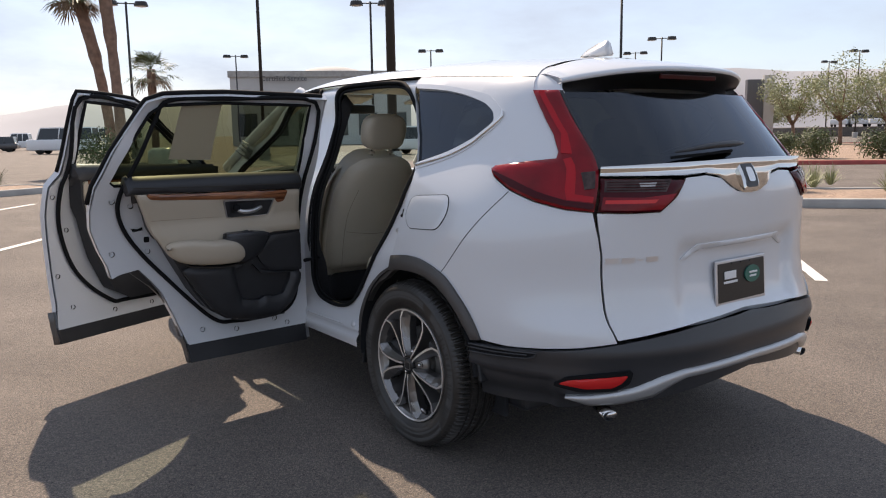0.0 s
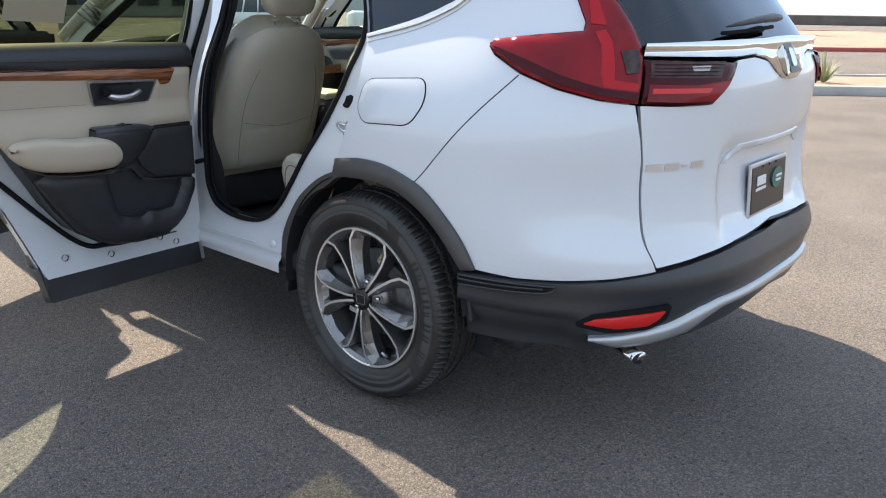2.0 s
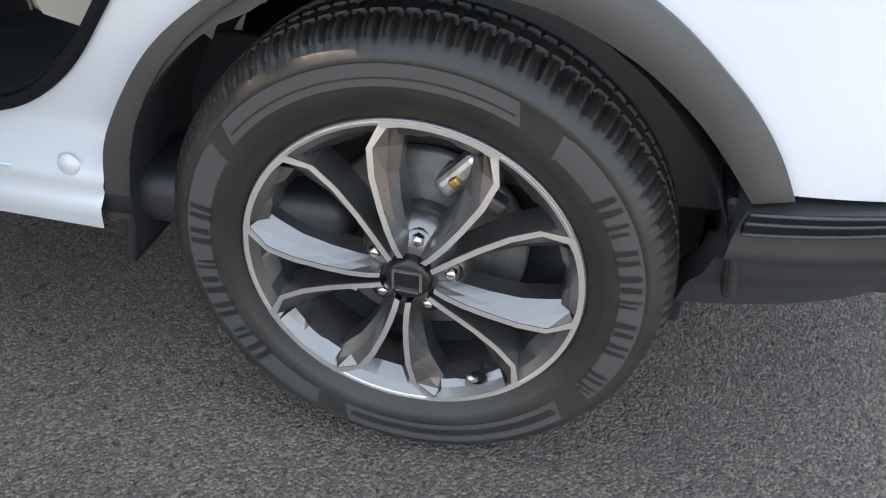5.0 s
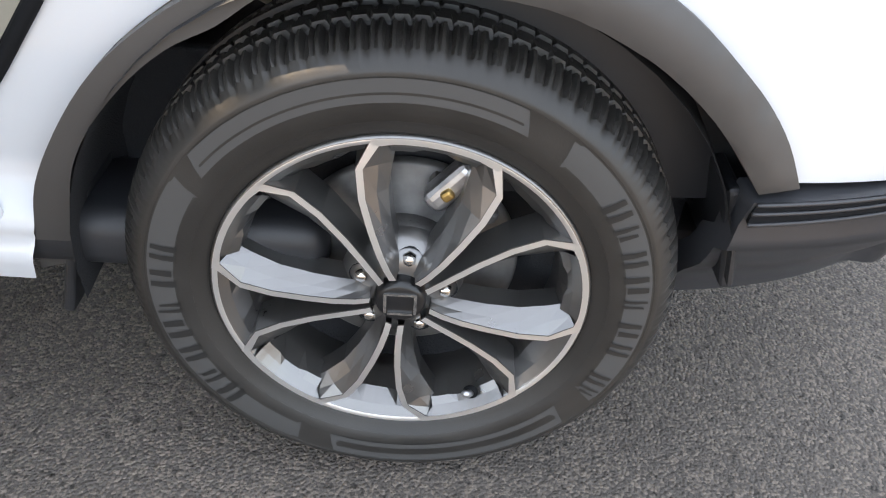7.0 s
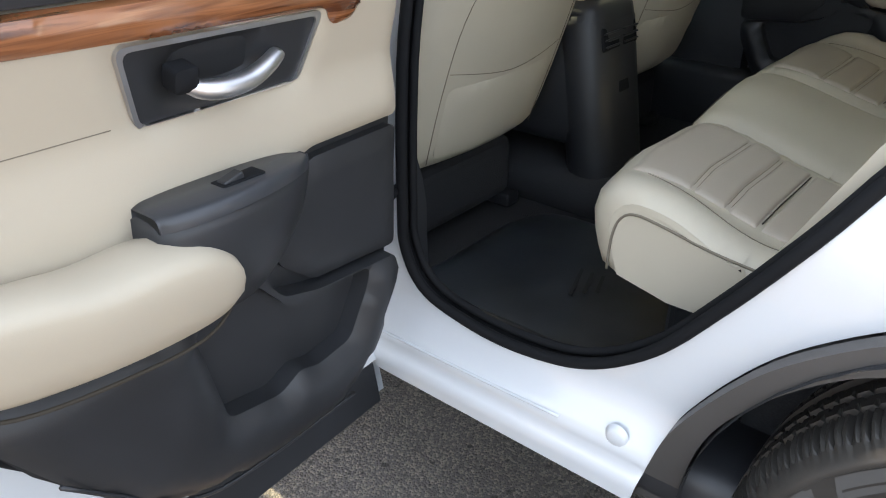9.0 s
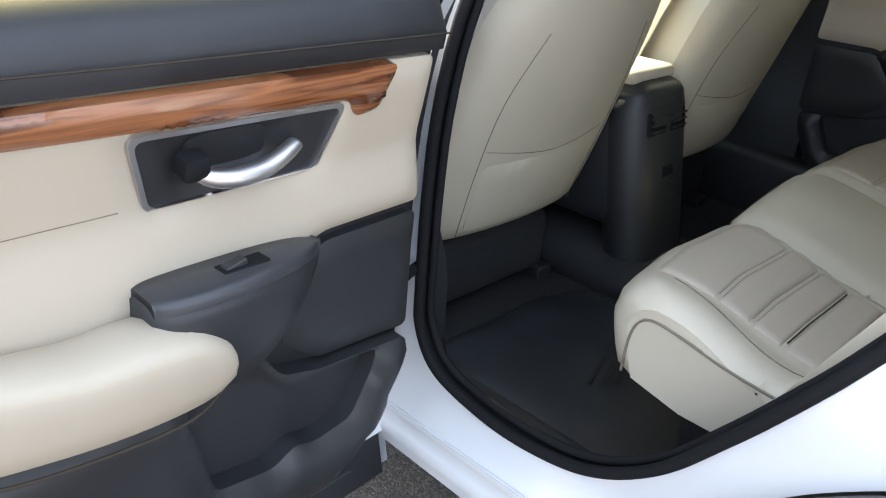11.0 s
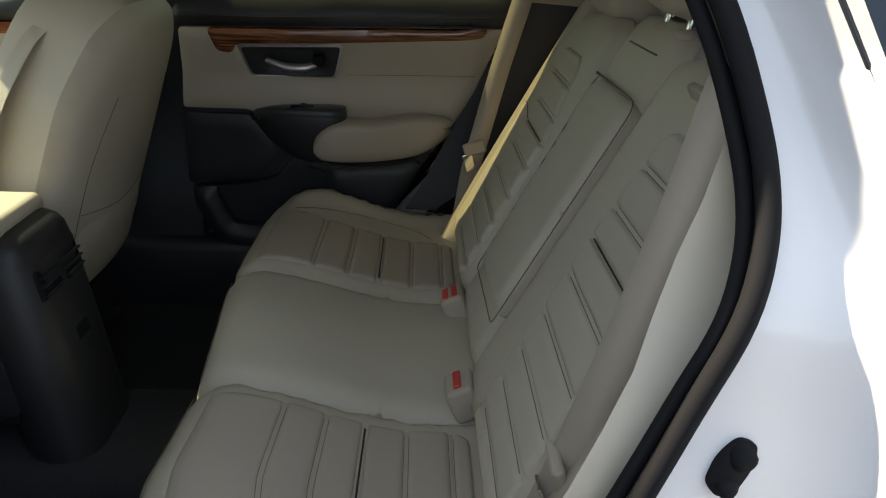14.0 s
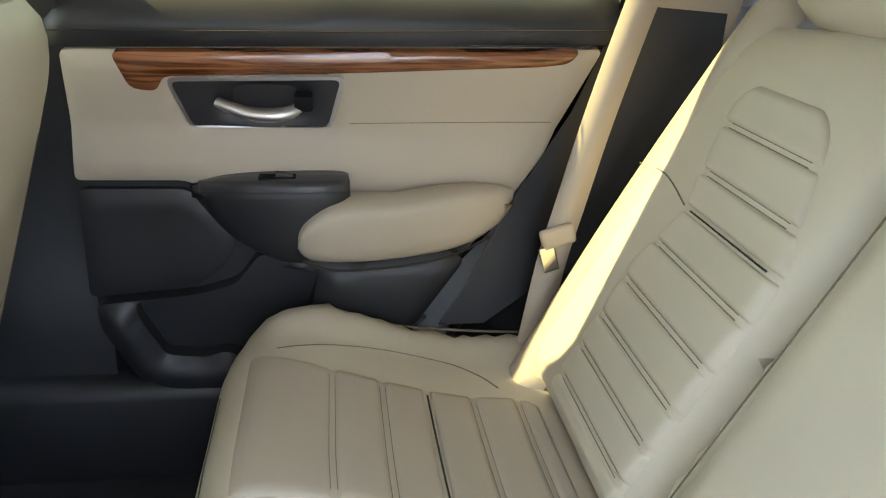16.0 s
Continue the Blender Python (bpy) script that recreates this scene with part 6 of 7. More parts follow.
def build_wheel(at):
    wheel = new("wheel")
    wheel.parent = car
    wheel.location = at
    tagged(wheel, "two-tone five-spoke alloy wheel with an all-season tyre")
    prof_t = [(0.236, 0.020), (0.240, 0.006), (0.250, -0.001), (0.264, -0.007), (0.266, -0.0095), (0.285, -0.012), (0.300, -0.0135), (0.318, -0.0125), (0.322, -0.0135), (0.326, -0.0120), (0.334, -0.007), (0.344, 0.004), (0.350, 0.013), (0.3545, 0.022), (0.3565, 0.031), (0.358, 0.040), (0.3585, 0.046), (0.352, 0.0475), (0.352, 0.053), (0.359, 0.0545), (0.3598, 0.066), (0.360, 0.078), (0.352, 0.080), (0.352, 0.090), (0.3602, 0.092), (0.3605, 0.104), (0.3605, 0.116), (0.352, 0.128), (0.352, 0.138), (0.360, 0.140), (0.3595, 0.154), (0.352, 0.165), (0.352, 0.171), (0.358, 0.173), (0.355, 0.195), (0.344, 0.215), (0.320, 0.230), (0.28, 0.226), (0.24, 0.205)]

    def tread(f, j, r, x):
        p = (f * 100 / (2 * math.pi)) % 1.0
        if r < 0.333:
            return 0.0
        if x < 0.050:
            deep = 0.0085 * (1 if p < 0.17 else 0) + 0.0045 * (1 if 0.5 < p < 0.67 else 0)
            return deep * min(1, max(0, (x + 0.004) / 0.022))
        q = (p + (x - 0.05) * 9) % 1.0
        return 0.005 * (1 if q < 0.14 and r > 0.356 else 0)

    tyre = lathe("tyre", prof_t, TYRE, wheel, 600, "worn black tyre with a ribbed tread", wobble=tread)
    for f in tyre.data.polygons:
        c = f.center
        f.use_smooth = math.hypot(c.y, c.z) < 0.340
    # matt bands and raised bars on the sidewall
    sw = lambda a, r: polar(a, r, float(np.interp(r, [0.24, 0.264, 0.285, 0.30, 0.318, 0.334], [0.006, -0.007, -0.012, -0.0135, -0.0125, -0.007])))

    def band(name, a0, a1, r0, r1, mat, lift, cut=2.0, parent=None):
        surf = lambda u, v: sw(u * 100, v)
        n = max(3, int(abs(a1 - a0) / 4))
        lo = [((a0 + (a1 - a0) * i / n) / 100, r0) for i in range(n + 1)]
        hi = [((a0 + cut + (a1 - a0 - 2 * cut) * i / n) / 100, r1) for i in range(n + 1)]
        return panel(name, surf, lo + hi[::-1], mat, parent or tyre, step=0.03, depth=0.0, lift=lift)
    band("sidewall_band", -52, 27, 0.290, 0.318, TYRE_BAND, 0.0009, 3)
    band("sidewall_band", 38, 118, 0.275, 0.322, TYRE_BAND, 0.0009, -3)
    band("sidewall_band", -150, -58, 0.275, 0.322, TYRE_BAND, 0.0009, -3)
    band("sidewall_band", 128, 200, 0.284, 0.318, TYRE_BAND, 0.0009, 3)
    for a0, n, w, gap in ((-131, 7, 6.2, 8.6), (53, 7, 5.6, 7.6), (110.5, 2, 4.2, 5.6)):
        for k in range(n):
            thin = (1.0, 0.7, 0.9, 1.05, 0.55, 0.95, 0.8)[k]
            for q0, q1, r0, r1 in ((0.0, 0.34, 0.283, 0.313), (0.58, 0.92, 0.283 + 0.004 * (k % 2), 0.313 - 0.004 * (k % 3 == 1))):
                band("lettering_bar", a0 + k * gap + w * thin * q0, a0 + k * gap + w * thin * q1, r0, r1, TYRE_MARK, 0.0024, 0.25)
    for r in (0.2665, 0.3205):
        pts = [sw(a, r) + Vector((-0.0006, 0, 0)) for a in range(0, 360, 5)]
        tube("sidewall_rib", pts, 0.0012, TYRE, tyre, closed=True, sides=5)
    # rim barrel and lip
    rim = lathe("rim", [(0.215, 0.190), (0.208, 0.10), (0.214, 0.055), (0.222, 0.030), (0.229, 0.012), (0.234, 0.0005), (0.2405, -0.0025), (0.2435, 0.001), (0.2435, 0.012), (0.230, 0.022)], GUNMETAL, wheel, 96, "dark grey alloy rim with machined edges")
    # added black disc that stands for the shade deep behind the spokes
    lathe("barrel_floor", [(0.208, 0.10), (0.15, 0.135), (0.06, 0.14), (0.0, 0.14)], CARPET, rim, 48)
    lathe("lip", [(0.2335, -0.0005), (0.2385, -0.0032), (0.2400, -0.0028)], ALLOY, rim, 96)
    C = [9 + 72 * k for k in range(5)]
    for c in C:
        for sgn in (-1, 1):
            # stations from the rim to the hub: outer edge angle, radius; machined strip; inner edge angle
            st = [(18.3, 0.238, 12.2, 0.214, -0.002), (24.8, 0.205, 13.4, 0.196, -0.004), (27.6, 0.165, 16.0, 0.160, -0.006), (29.4, 0.120, 16.6, 0.116, -0.008), (30.6, 0.085, 15.0, 0.082, -0.010), (31.0, 0.058, 12.0, 0.056, -0.010), (30.0, 0.040, 8.0, 0.040, -0.008)]
            rows, mach = [], []
            for i, (ao, ro, ai, ri, h) in enumerate(st):
                po = polar(c + sgn * ao, ro, h)
                strip_w = 0.0085 / ro * 57.3 if i else 2.2
                pm = polar(c + sgn * (ao - strip_w), ro - (0.006 if i == 0 else 0.001), h)
                pk = polar(c + sgn * (ao - (ao - ai) * 0.62), (ro + ri) / 2, h + 0.012)
                pi = polar(c + sgn * ai, ri, h + 0.026)
                pb = polar(c + sgn * ai, ri, h + 0.060)
                pob = polar(c + sgn * (ao + 1.0), ro, h + 0.055)
                po2 = polar(c + sgn * (ao + 0.15), ro, h + 0.002)
                rows.append([pb, pi, pk, pm + Vector((0.0015, 0, 0)), po2, pob] if sgn > 0 else [pob, po2, pm + Vector((0.0015, 0, 0)), pk, pi, pb])
                mach.append([pm, po] if sgn > 0 else [po, pm])
            V, F = sweep_faces(rows)
            sp = link_mesh("spoke", V, F, GUNMETAL, rim, smooth=False)
            V, F = sweep_faces(mach)
            link_mesh("machined_edge", V, F, ALLOY, rim, smooth=False)
        # machined bridge along the rim between the two arms, and the rim land between pairs
        mach = [[polar(c + a, 0.2405, -0.003), polar(c + a, 0.2325 if abs(a) < 13 else 0.231, -0.0025)] for a in np.linspace(-18.3, 18.3, 13)]
        V, F = sweep_faces(mach)
        link_mesh("machined_edge", V, F, ALLOY, rim, smooth=False)
        rows = [[polar(c + a, 0.2325, -0.002), polar(c + a, 0.222, 0.010), polar(c + a, 0.212 if abs(a) > 6 else 0.216, 0.018), polar(c + a, 0.208, 0.05)] for a in np.linspace(-13.5, 13.5, 9)]
        V, F = sweep_faces(rows)
        link_mesh("rim_land", V, F, GUNMETAL, rim, smooth=False)
        rows = [[polar(c + 36 + a, 0.238, -0.001), polar(c + 36 + a, 0.222, 0.010), polar(c + 36 + a, 0.206 if abs(a) < 7 else 0.210, 0.030), polar(c + 36 + a, 0.200, 0.07)] for a in np.linspace(-17.5, 17.5, 9)]
        V, F = sweep_faces(rows)
        link_mesh("rim_land", V, F, GUNMETAL, rim, smooth=False)
        p = polar(c, 0.0575, 0.018)
        lathe("nut_well", [(0.0, 0.012), (0.014, 0.012), (0.016, 0.0), (0.017, -0.002)], CARPET, rim, 16, centre=p)
        lathe("wheel_nut", [(0.0, -0.012), (0.006, -0.012), (0.0085, -0.009), (0.0098, -0.002), (0.0098, 0.012)], CHROME, rim, 6, centre=p)
    lathe("hub_disc", [(0.0, 0.012), (0.044, 0.010), (0.072, 0.020), (0.082, 0.050)], GUNMETAL, rim, 40)
    cap = lathe("centre_cap", [(0.0, -0.008), (0.026, -0.0085), (0.031, -0.006), (0.0335, 0.0), (0.034, 0.012)], PLATE, wheel, 36, "black centre cap with a plain badge")
    for y0, y1, z0, z1 in ((-0.021, 0.021, 0.014, 0.0175), (-0.016, 0.016, -0.0185, -0.015), (-0.0215, -0.0175, -0.016, 0.016), (0.0175, 0.0215, -0.016, 0.016)):
        part("cap_badge", box_bm((0.002, y1 - y0, z1 - z0), (-0.0095, (y0 + y1) / 2, (z0 + z1) / 2)), CHROME, cap)
    valve = tube("valve", [polar(150, 0.213, 0.012), polar(150, 0.200, -0.002), polar(150, 0.190, -0.008)], [0.006, 0.006, 0.0045], ZINC, wheel, sides=10)
    lathe("valve_base", [(0.0, -0.004), (0.010, -0.004), (0.010, 0.004)], RUBBER, valve, 14, centre=polar(150, 0.210, 0.010))
    disc = lathe("brake_disc", [(0.075, 0.070), (0.075, 0.085), (0.150, 0.085), (0.155, 0.088), (0.155, 0.100)], STEEL, wheel, 64, "worn steel brake disc")
    lathe("disc_hat", [(0.0, 0.060), (0.070, 0.060), (0.075, 0.068), (0.076, 0.086)], STEEL, disc, 40)
    caliper = block("brake_caliper", (0.036, 0.034, 0.080), ZINC, wheel, polar(21, 0.156, 0.058), (-21 + 62, 0, 0), 0.012, "grey cast brake caliper")
    block("caliper_clip", (0.012, 0.016, 0.014), BRASS, caliper, polar(20, 0.150, 0.038), (-40, 0, 0), 0.004)
    block("caliper_arm", (0.03, 0.02, 0.10), STEEL, caliper, polar(33, 0.135, 0.075), (-60, 0, 0), 0.006)
    block("balance_weight", (0.003, 0.055, 0.018), PLATE_WHITE, rim, polar(-128, 0.165, 0.085), (128 + 62, 0, 0), 0.001)
    return wheel


WX, WZ = 0.913, 0.360
wheel_l = build_wheel((-WX, 0, WZ))
copy_thing(wheel_l, pose(-WX, 2.66, WZ))
copy_thing(wheel_l, pose(WX, 0, WZ, 0, 0, 180))
copy_thing(wheel_l, pose(WX, 2.66, WZ, 0, 0, 180))
# arch liners
for y0 in (0, 2.66):
    for sx in (-1, 1):
        V, F = [], []
        for i in range(25):
            f = radians(-84 + 180 * i / 24)
            for x, r in ((0.90, 0.418), (0.80, 0.425), (0.74, 0.425), (0.70, 0.40)):
                V.append((sx * x, y0 + r * math.sin(f), WZ + r * math.cos(f)))
        for i in range(24):
            for j in range(3):
                a = i * 4 + j
                F.append((a, a + 1, a + 5, a + 4))
        link_mesh("arch_liner", V, F, CARPET, car)
        block("inner_wall", (0.02, 0.80, 0.40), CARPET, car, (sx * 0.715, y0, 0.40), (0, 0, 0), 0.005)
for sx in (-1, 1):
    block("mud_flap", (0.13, 0.016, 0.20), PLASTIC, car, (sx * 0.80, 0.445, 0.35), (14, 0, 0), 0.006)
    block("rear_deflector", (0.20, 0.02, 0.16), PLASTIC, car, (sx * 0.78, -0.41, 0.46), (-12, 0, 0), 0.008)

# ---- inside the car ----
# floor, tunnel and linings
floor_pan = block("floor_pan", (1.50, 2.6, 0.05), CARPET, car, (0, 1.15, 0.335), (0, 0, 0), 0.02)
block("tunnel", (0.30, 1.7, 0.12), CARPET, car, (0, 1.45, 0.40), (0, 0, 0), 0.05, "", True)
block("sill_trim", (0.1695, 2.2, 0.09), PLASTIC, car, (-0.78725, 1.2, 0.385), (0, 0, 0), 0.03, "", True)
block("sill_trim", (0.10, 2.3, 0.22), PLASTIC, car, (0.755, 1.2, 0.44), (0, 0, 0), 0.03, "", True)
for mir in (False, True):
    panel("headliner", skin(0.045), [(0.25, 1.62), (0.22, 2.205), (Y0 - 1.64, 2.205), (Y0 - 1.63, 1.9), (Y0 - 1.50, 1.62)], HEADLINER, car, step=0.10, depth=0.0, out=(0, 0, -1), mirror=mir)
    panel("cargo_side", skin(0.10), yv([(0.03, 0.45), (0.03, 1.16), (-0.70, 1.16), (-0.78, 0.9), (-0.78, 0.45)]), PLASTIC, car, step=0.10, depth=0.0, out=(1, 0, 0), mirror=mir)
    panel("pillar_trim", skin(0.085), yv([(0.13, 1.22), (0.04, 1.17), (-0.02, 1.17), (-0.02, 1.60), (0.37, 1.60)]), TRIM_BEIGE, car, step=0.06, depth=0.0, out=(1, 0, 0), mirror=mir)
    # the B-pillar's foot flare is added to block stray sun from the sill
    panel("b_pillar_trim", skin(lambda s, v: 0.125 + 0.045 * (1 - ease(0.62, 0.80, v))), yv([(0.99, 0.45), (0.985, 1.59), (1.20, 1.59), (1.235, 0.45)]), PLASTIC, car, step=0.06, depth=0.07, out=(1, 0, 0), mirror=mir)
    panel("rear_pillar_lining", skin(0.055), [(0.20, 1.04), (0.20, 1.58), (0.36, 1.58), (0.55, 1.54), (0.66, 1.20), (0.66, 1.04)], HEADLINER, car, step=0.06, depth=0.0, out=(1, 0, 0), mirror=mir)
    # lining between door and bench, behind the belt
    panel("seat_side_lining", lambda y, z: Vector((-(0.715 if mir else 0.785 - 0.085 * ease(0.90, 1.16, z) - 0.045 * ease(1.14, 1.32, z)) + 0.03 * ease(0.9, 0.5, z), y, z)), [(0.44, 0.66), (0.40, 0.72), (0.31, 0.90), (0.235, 1.03), (0.185, 1.16), (0.16, 1.24), (0.175, 1.31), (0.0, 1.32), (0.0, 0.80), (0.25, 0.74), (0.36, 0.66)], PLASTIC if mir else LEATHER, car, step=0.06, depth=0.0, out=(1, 0, 0), mirror=mir)
cargo_floor = block("cargo_floor", (1.20, 0.66, 0.04), CARPET, car, (0, -0.45, 0.66), (0, 0, 0), 0.01)

# rear bench
# how the front edge of the bench swings across its width
FRONT_X = (-0.71, -0.68, -0.64, -0.58, -0.45, -0.24, -0.03, 0.10, 0.30, 0.50, 0.57, 0.62, 0.67)
FRONT_Y = (-0.072, -0.053, -0.031, -0.008, 0.012, 0.0, 0.018, 0.034, 0.040, 0.038, 0.028, 0.008, -0.035)


def cushion(x, t):
    """The bench's top, rising towards its front and rolled over the edge; t runs forwards along it."""
    lift = 0.020 * ease(0.575, 0.66, abs(x)) - 0.004 * math.exp(-((abs(x) - 0.40) / 0.14) ** 2)
    if abs(x) < 0.2:
        lift += 0.010 * math.exp(-((x + 0.03) / 0.13) ** 2)
    rise = lambda y: 0.629 + 0.062 * ease(0.40, 0.68, y)
    front = float(np.interp(x, FRONT_X, FRONT_Y)) * ease(0.12, 0.41, t)
    if t < 0.41:
        y, z = 0.27 + t, rise(0.27 + t)
    else:
        bend = 0.045
        f = min((t - 0.41) / bend, 1.75)
        y, z = 0.68 + bend * math.sin(f), rise(0.68) - bend * (1 - math.cos(f))
        r = max(0.0, t - 0.41 - bend * 1.75)
        y -= r * 0.36
        z -= r * 0.93
    return Vector((x, y + front, z + lift * ease(0.56, 0.44, t)))


def backrest(x, w):
    """The bench's back, w runs up it."""
    y, z = 0.30 - 0.29 * w / 0.62, 0.655 + 0.55 * w / 0.62
    over = max(0.0, w - 0.60)
    return Vector((x, y - over * over * 4, z - over * over * 3.0))


bench = new("rear_bench")
bench.parent = car
tagged(bench, "beige leather rear bench with pleated outer seats")
BACK_OUT = (0, 1, 0.5)


def cushion_top(x, t, rim_x):
    """A place on the padded top near the outer rim."""
    e = 1e-3
    n = (cushion(x + e, t) - cushion(x - e, t)).cross(cushion(x, t + e) - cushion(x, t - e)).normalized()
    q = min(1.0, abs(x - rim_x) / 0.045)
    return cushion(x, t) + n * (0.022 * math.sqrt(1 - (1 - q) ** 2))


def cushion_unit(x0, x1, name):
    return panel(name, cushion, rounded([(x0, 0.0), (x1, 0.0), (x1, 0.552), (x0, 0.552)], 0.012, 4), LEATHER, bench, step=0.022, depth=0.010, puff=(0.022, 0.045), out=(0, 1, 0.8))


def pleated(parent, surf, cuts, left, right, out, lift, puff=0.007, round_low=0.05, round_high=0.02, slit=None, mat=None):
    """A padded insert sewn into pleats across it; left and right are its edges as functions of t, slit the seam that gapes."""
    way = Vector(out).normalized()
    a0, b0 = cuts[0], cuts[-1]
    rows = []
    for i in range(len(cuts) - 1):
        a, b = cuts[i], cuts[i + 1]
        inner = [a + (b - a) * q for q in (0.2, 0.35, 0.5, 0.65, 0.8)]
        rows += inner
        if i:
            rows += [a + d for d in (-0.0068, -0.0052, -0.004, -0.0026, 0.0, 0.0026, 0.004, 0.0052, 0.0068)]
    for d in (0.0, 0.002, 0.005, 0.009, 0.015, 0.023, 0.033):
        rows += [a0 + d, b0 - d]
    rows = sorted(set(round(r, 4) for r in rows))
    cols = [0.0, 0.012, 0.03, 0.06, 0.11, 0.2, 0.3, 0.4, 0.5, 0.6, 0.7, 0.8, 0.89, 0.94, 0.97, 0.988, 1.0]

    def height(t):
        k = max(i for i in range(len(cuts) - 1) if cuts[i] <= t + 1e-6)
        u = (t - cuts[k]) / (cuts[k + 1] - cuts[k])
        h = puff * (1 - abs(2 * u - 1) ** 5)
        for c in cuts[1:-1]:
            d = abs(t - c)
            if d < 0.007:
                h = min(h, puff * 0.35 if d < 0.002 else puff * (-0.05 + 0.9 * max(0.0, (d - 0.004) / 0.003)))
                if c == slit and d < 0.005:
                    h = -puff * 0.9
        return h

    def inset(t):
        q = 0.0
        for d, r in ((t - a0, round_low), (b0 - t, round_high)):
            if d < r:
                q = max(q, r - math.sqrt(max(0.0, r * r - (r - d) ** 2)))
        return q

    V, F = [], []
    for t in rows:
        x0, x1 = left(t) + inset(t), right(t) - inset(t)
        fade = min(1.0, min(t - a0, b0 - t) / 0.013)
        for q in cols:
            side = min(1.0, min(q, 1 - q) * (x1 - x0) / 0.013)
            e = math.sqrt(max(0.0, 1 - (1 - min(fade, side)) ** 2))
            V.append(surf(x0 + (x1 - x0) * q, t) + way * (lift - 0.010 + e * (0.010 + height(t))))
    m = len(cols)
    for i in range(len(rows) - 1):
        for j in range(m - 1):
            k = i * m + j
            F.append((k, k + 1, k + m + 1, k + m))
    ob = link_mesh("pleated_insert", V, F, mat or LEATHER_GREY, parent)
    if ob.data.polygons[len(F) // 2].normal.dot(way) < 0:
        ob.data.flip_normals()
    for c in cuts[1:-1]:
        for d in (-0.0035, 0.0035) if c != slit else (0.0,):
            x0, x1 = left(c) + inset(c) + 0.020, right(c) - inset(c) - 0.020
            tube("seam", [surf(x, c + d) + way * (lift - 0.0008 + (0.0026 if c == slit else 0)) for x in np.linspace(x0, x1, 9)], 0.0011 if c != slit else 0.0014, SEAM_SOFT if c != slit else SEAM, ob, sides=4)
    return ob


def edge(*rows):
    """A smooth edge through rows of (t, x)."""
    return lambda t: float(np.interp(t, [r[0] for r in rows], [r[1] for r in rows]))


cl = cushion_unit(-0.700, -0.243, "seat_cushion_left")
cc = cushion_unit(-0.238, 0.172, "seat_cushion_centre")
cr = cushion_unit(0.177, 0.665, "seat_cushion_right")
Y2T = lambda y: y - 0.27
CUTS = [round(Y2T(y), 4) for y in (0.322, 0.354, 0.419, 0.480, 0.535, 0.595, 0.712)]
pleated(cl, cushion, CUTS, edge((0.0, -0.555), (0.30, -0.572), (0.45, -0.585)), edge((0.0, -0.285), (0.45, -0.282)), (0, -0.15, 1), 0.0240, 0.0045, 0.045, 0.012, slit=CUTS[3])
pleated(cr, cushion, CUTS, edge((0.0, 0.218), (0.45, 0.214)), edge((0.0, 0.470), (0.15, 0.488), (0.30, 0.498), (0.45, 0.528)), (0, -0.15, 1), 0.0240, 0.0045, 0.045, 0.012, slit=CUTS[3])
for u, sx in ((cl, -1), (cr, 1)):
    o = 0.0 if sx < 0 else -0.052
    tube("bolster_seam", [cushion_top(sx * (x + o), Y2T(y), -0.7 if sx < 0 else 0.665) + Vector((0, 0, 0.0004)) for x, y in spline([(0.592, 0.67), (0.615, 0.61), (0.637, 0.53), (0.632, 0.45), (0.600, 0.40), (0.560, 0.372)], 6, False)], 0.0011, SEAM_SOFT, u, sides=5)
for u, sx, x in ((cl, -1, -0.7003), (cr, 1, 0.6653)):
    rim_pts = [cushion(x, t) for t in np.linspace(0.02, 0.548, 26)]
    panel("cushion_side", lambda y, z: Vector((x, y, z)), [(p.y, p.z) for p in rim_pts] + [(0.55, 0.565), (0.32, 0.565)], LEATHER, u, step=0.03, depth=0.0, out=(sx, 0, 0))
    hem = [(0.30, 0.668), (0.39, 0.674), (0.49, 0.684), (0.565, 0.699), (0.615, 0.706), (0.640, 0.694), (0.652, 0.66), (0.655, 0.60)]
    tube("piping", [(x + sx * 0.001, y, z - 0.012) for y, z in spline(hem, 6, False)], 0.0022, SEAM_SOFT, u, sides=6)
block("bench_base", (1.30, 0.30, 0.24), CARPET, bench, (0, 0.42, 0.45), (0, 0, 0), 0.02)
for u, xa, xb in ((cl, -0.50, -0.26), (cc, -0.22, 0.155), (cr, 0.195, 0.46)):
    tube("front_seam", [cushion(x, 0.455) + Vector((0, 0.0185, 0.0125)) for x in np.linspace(xa, xb, 12)], 0.0010, SEAM_SOFT, u, sides=5)

def back_unit(name, loop, puff=(0.035, 0.06), lift=0.0, mat=None):
    return panel(name, backrest, rounded(loop, 0.04, 5), mat or LEATHER, bench, step=0.022, depth=0.10, lift=lift, puff=puff, out=BACK_OUT)


bl = back_unit("seat_back_left", [(-0.62, 0.0), (-0.150, 0.0), (-0.150, 0.595), (-0.22, 0.625), (-0.50, 0.62), (-0.60, 0.52)])
bc = back_unit("seat_back_centre", [(-0.146, 0.0), (0.150, 0.0), (0.150, 0.60), (0.125, 0.65), (-0.11, 0.655), (-0.146, 0.61)], (0.028, 0.05))
br = back_unit("seat_back_right", [(0.155, 0.0), (0.58, 0.0), (0.60, 0.48), (0.53, 0.60), (0.30, 0.63), (0.155, 0.60)])
BACK_CUTS = [0.03, 0.062, 0.111, 0.163, 0.222, 0.287, 0.344, 0.394, 0.458, 0.520]
pleated(bl, backrest, BACK_CUTS, edge((0.0, -0.560), (0.34, -0.540), (0.42, -0.512), (0.53, -0.465)), edge((0.0, -0.318), (0.20, -0.300), (0.34, -0.296), (0.53, -0.312)), BACK_OUT, 0.0365, 0.0055, 0.02, 0.045, slit=0.344, mat=LEATHER)
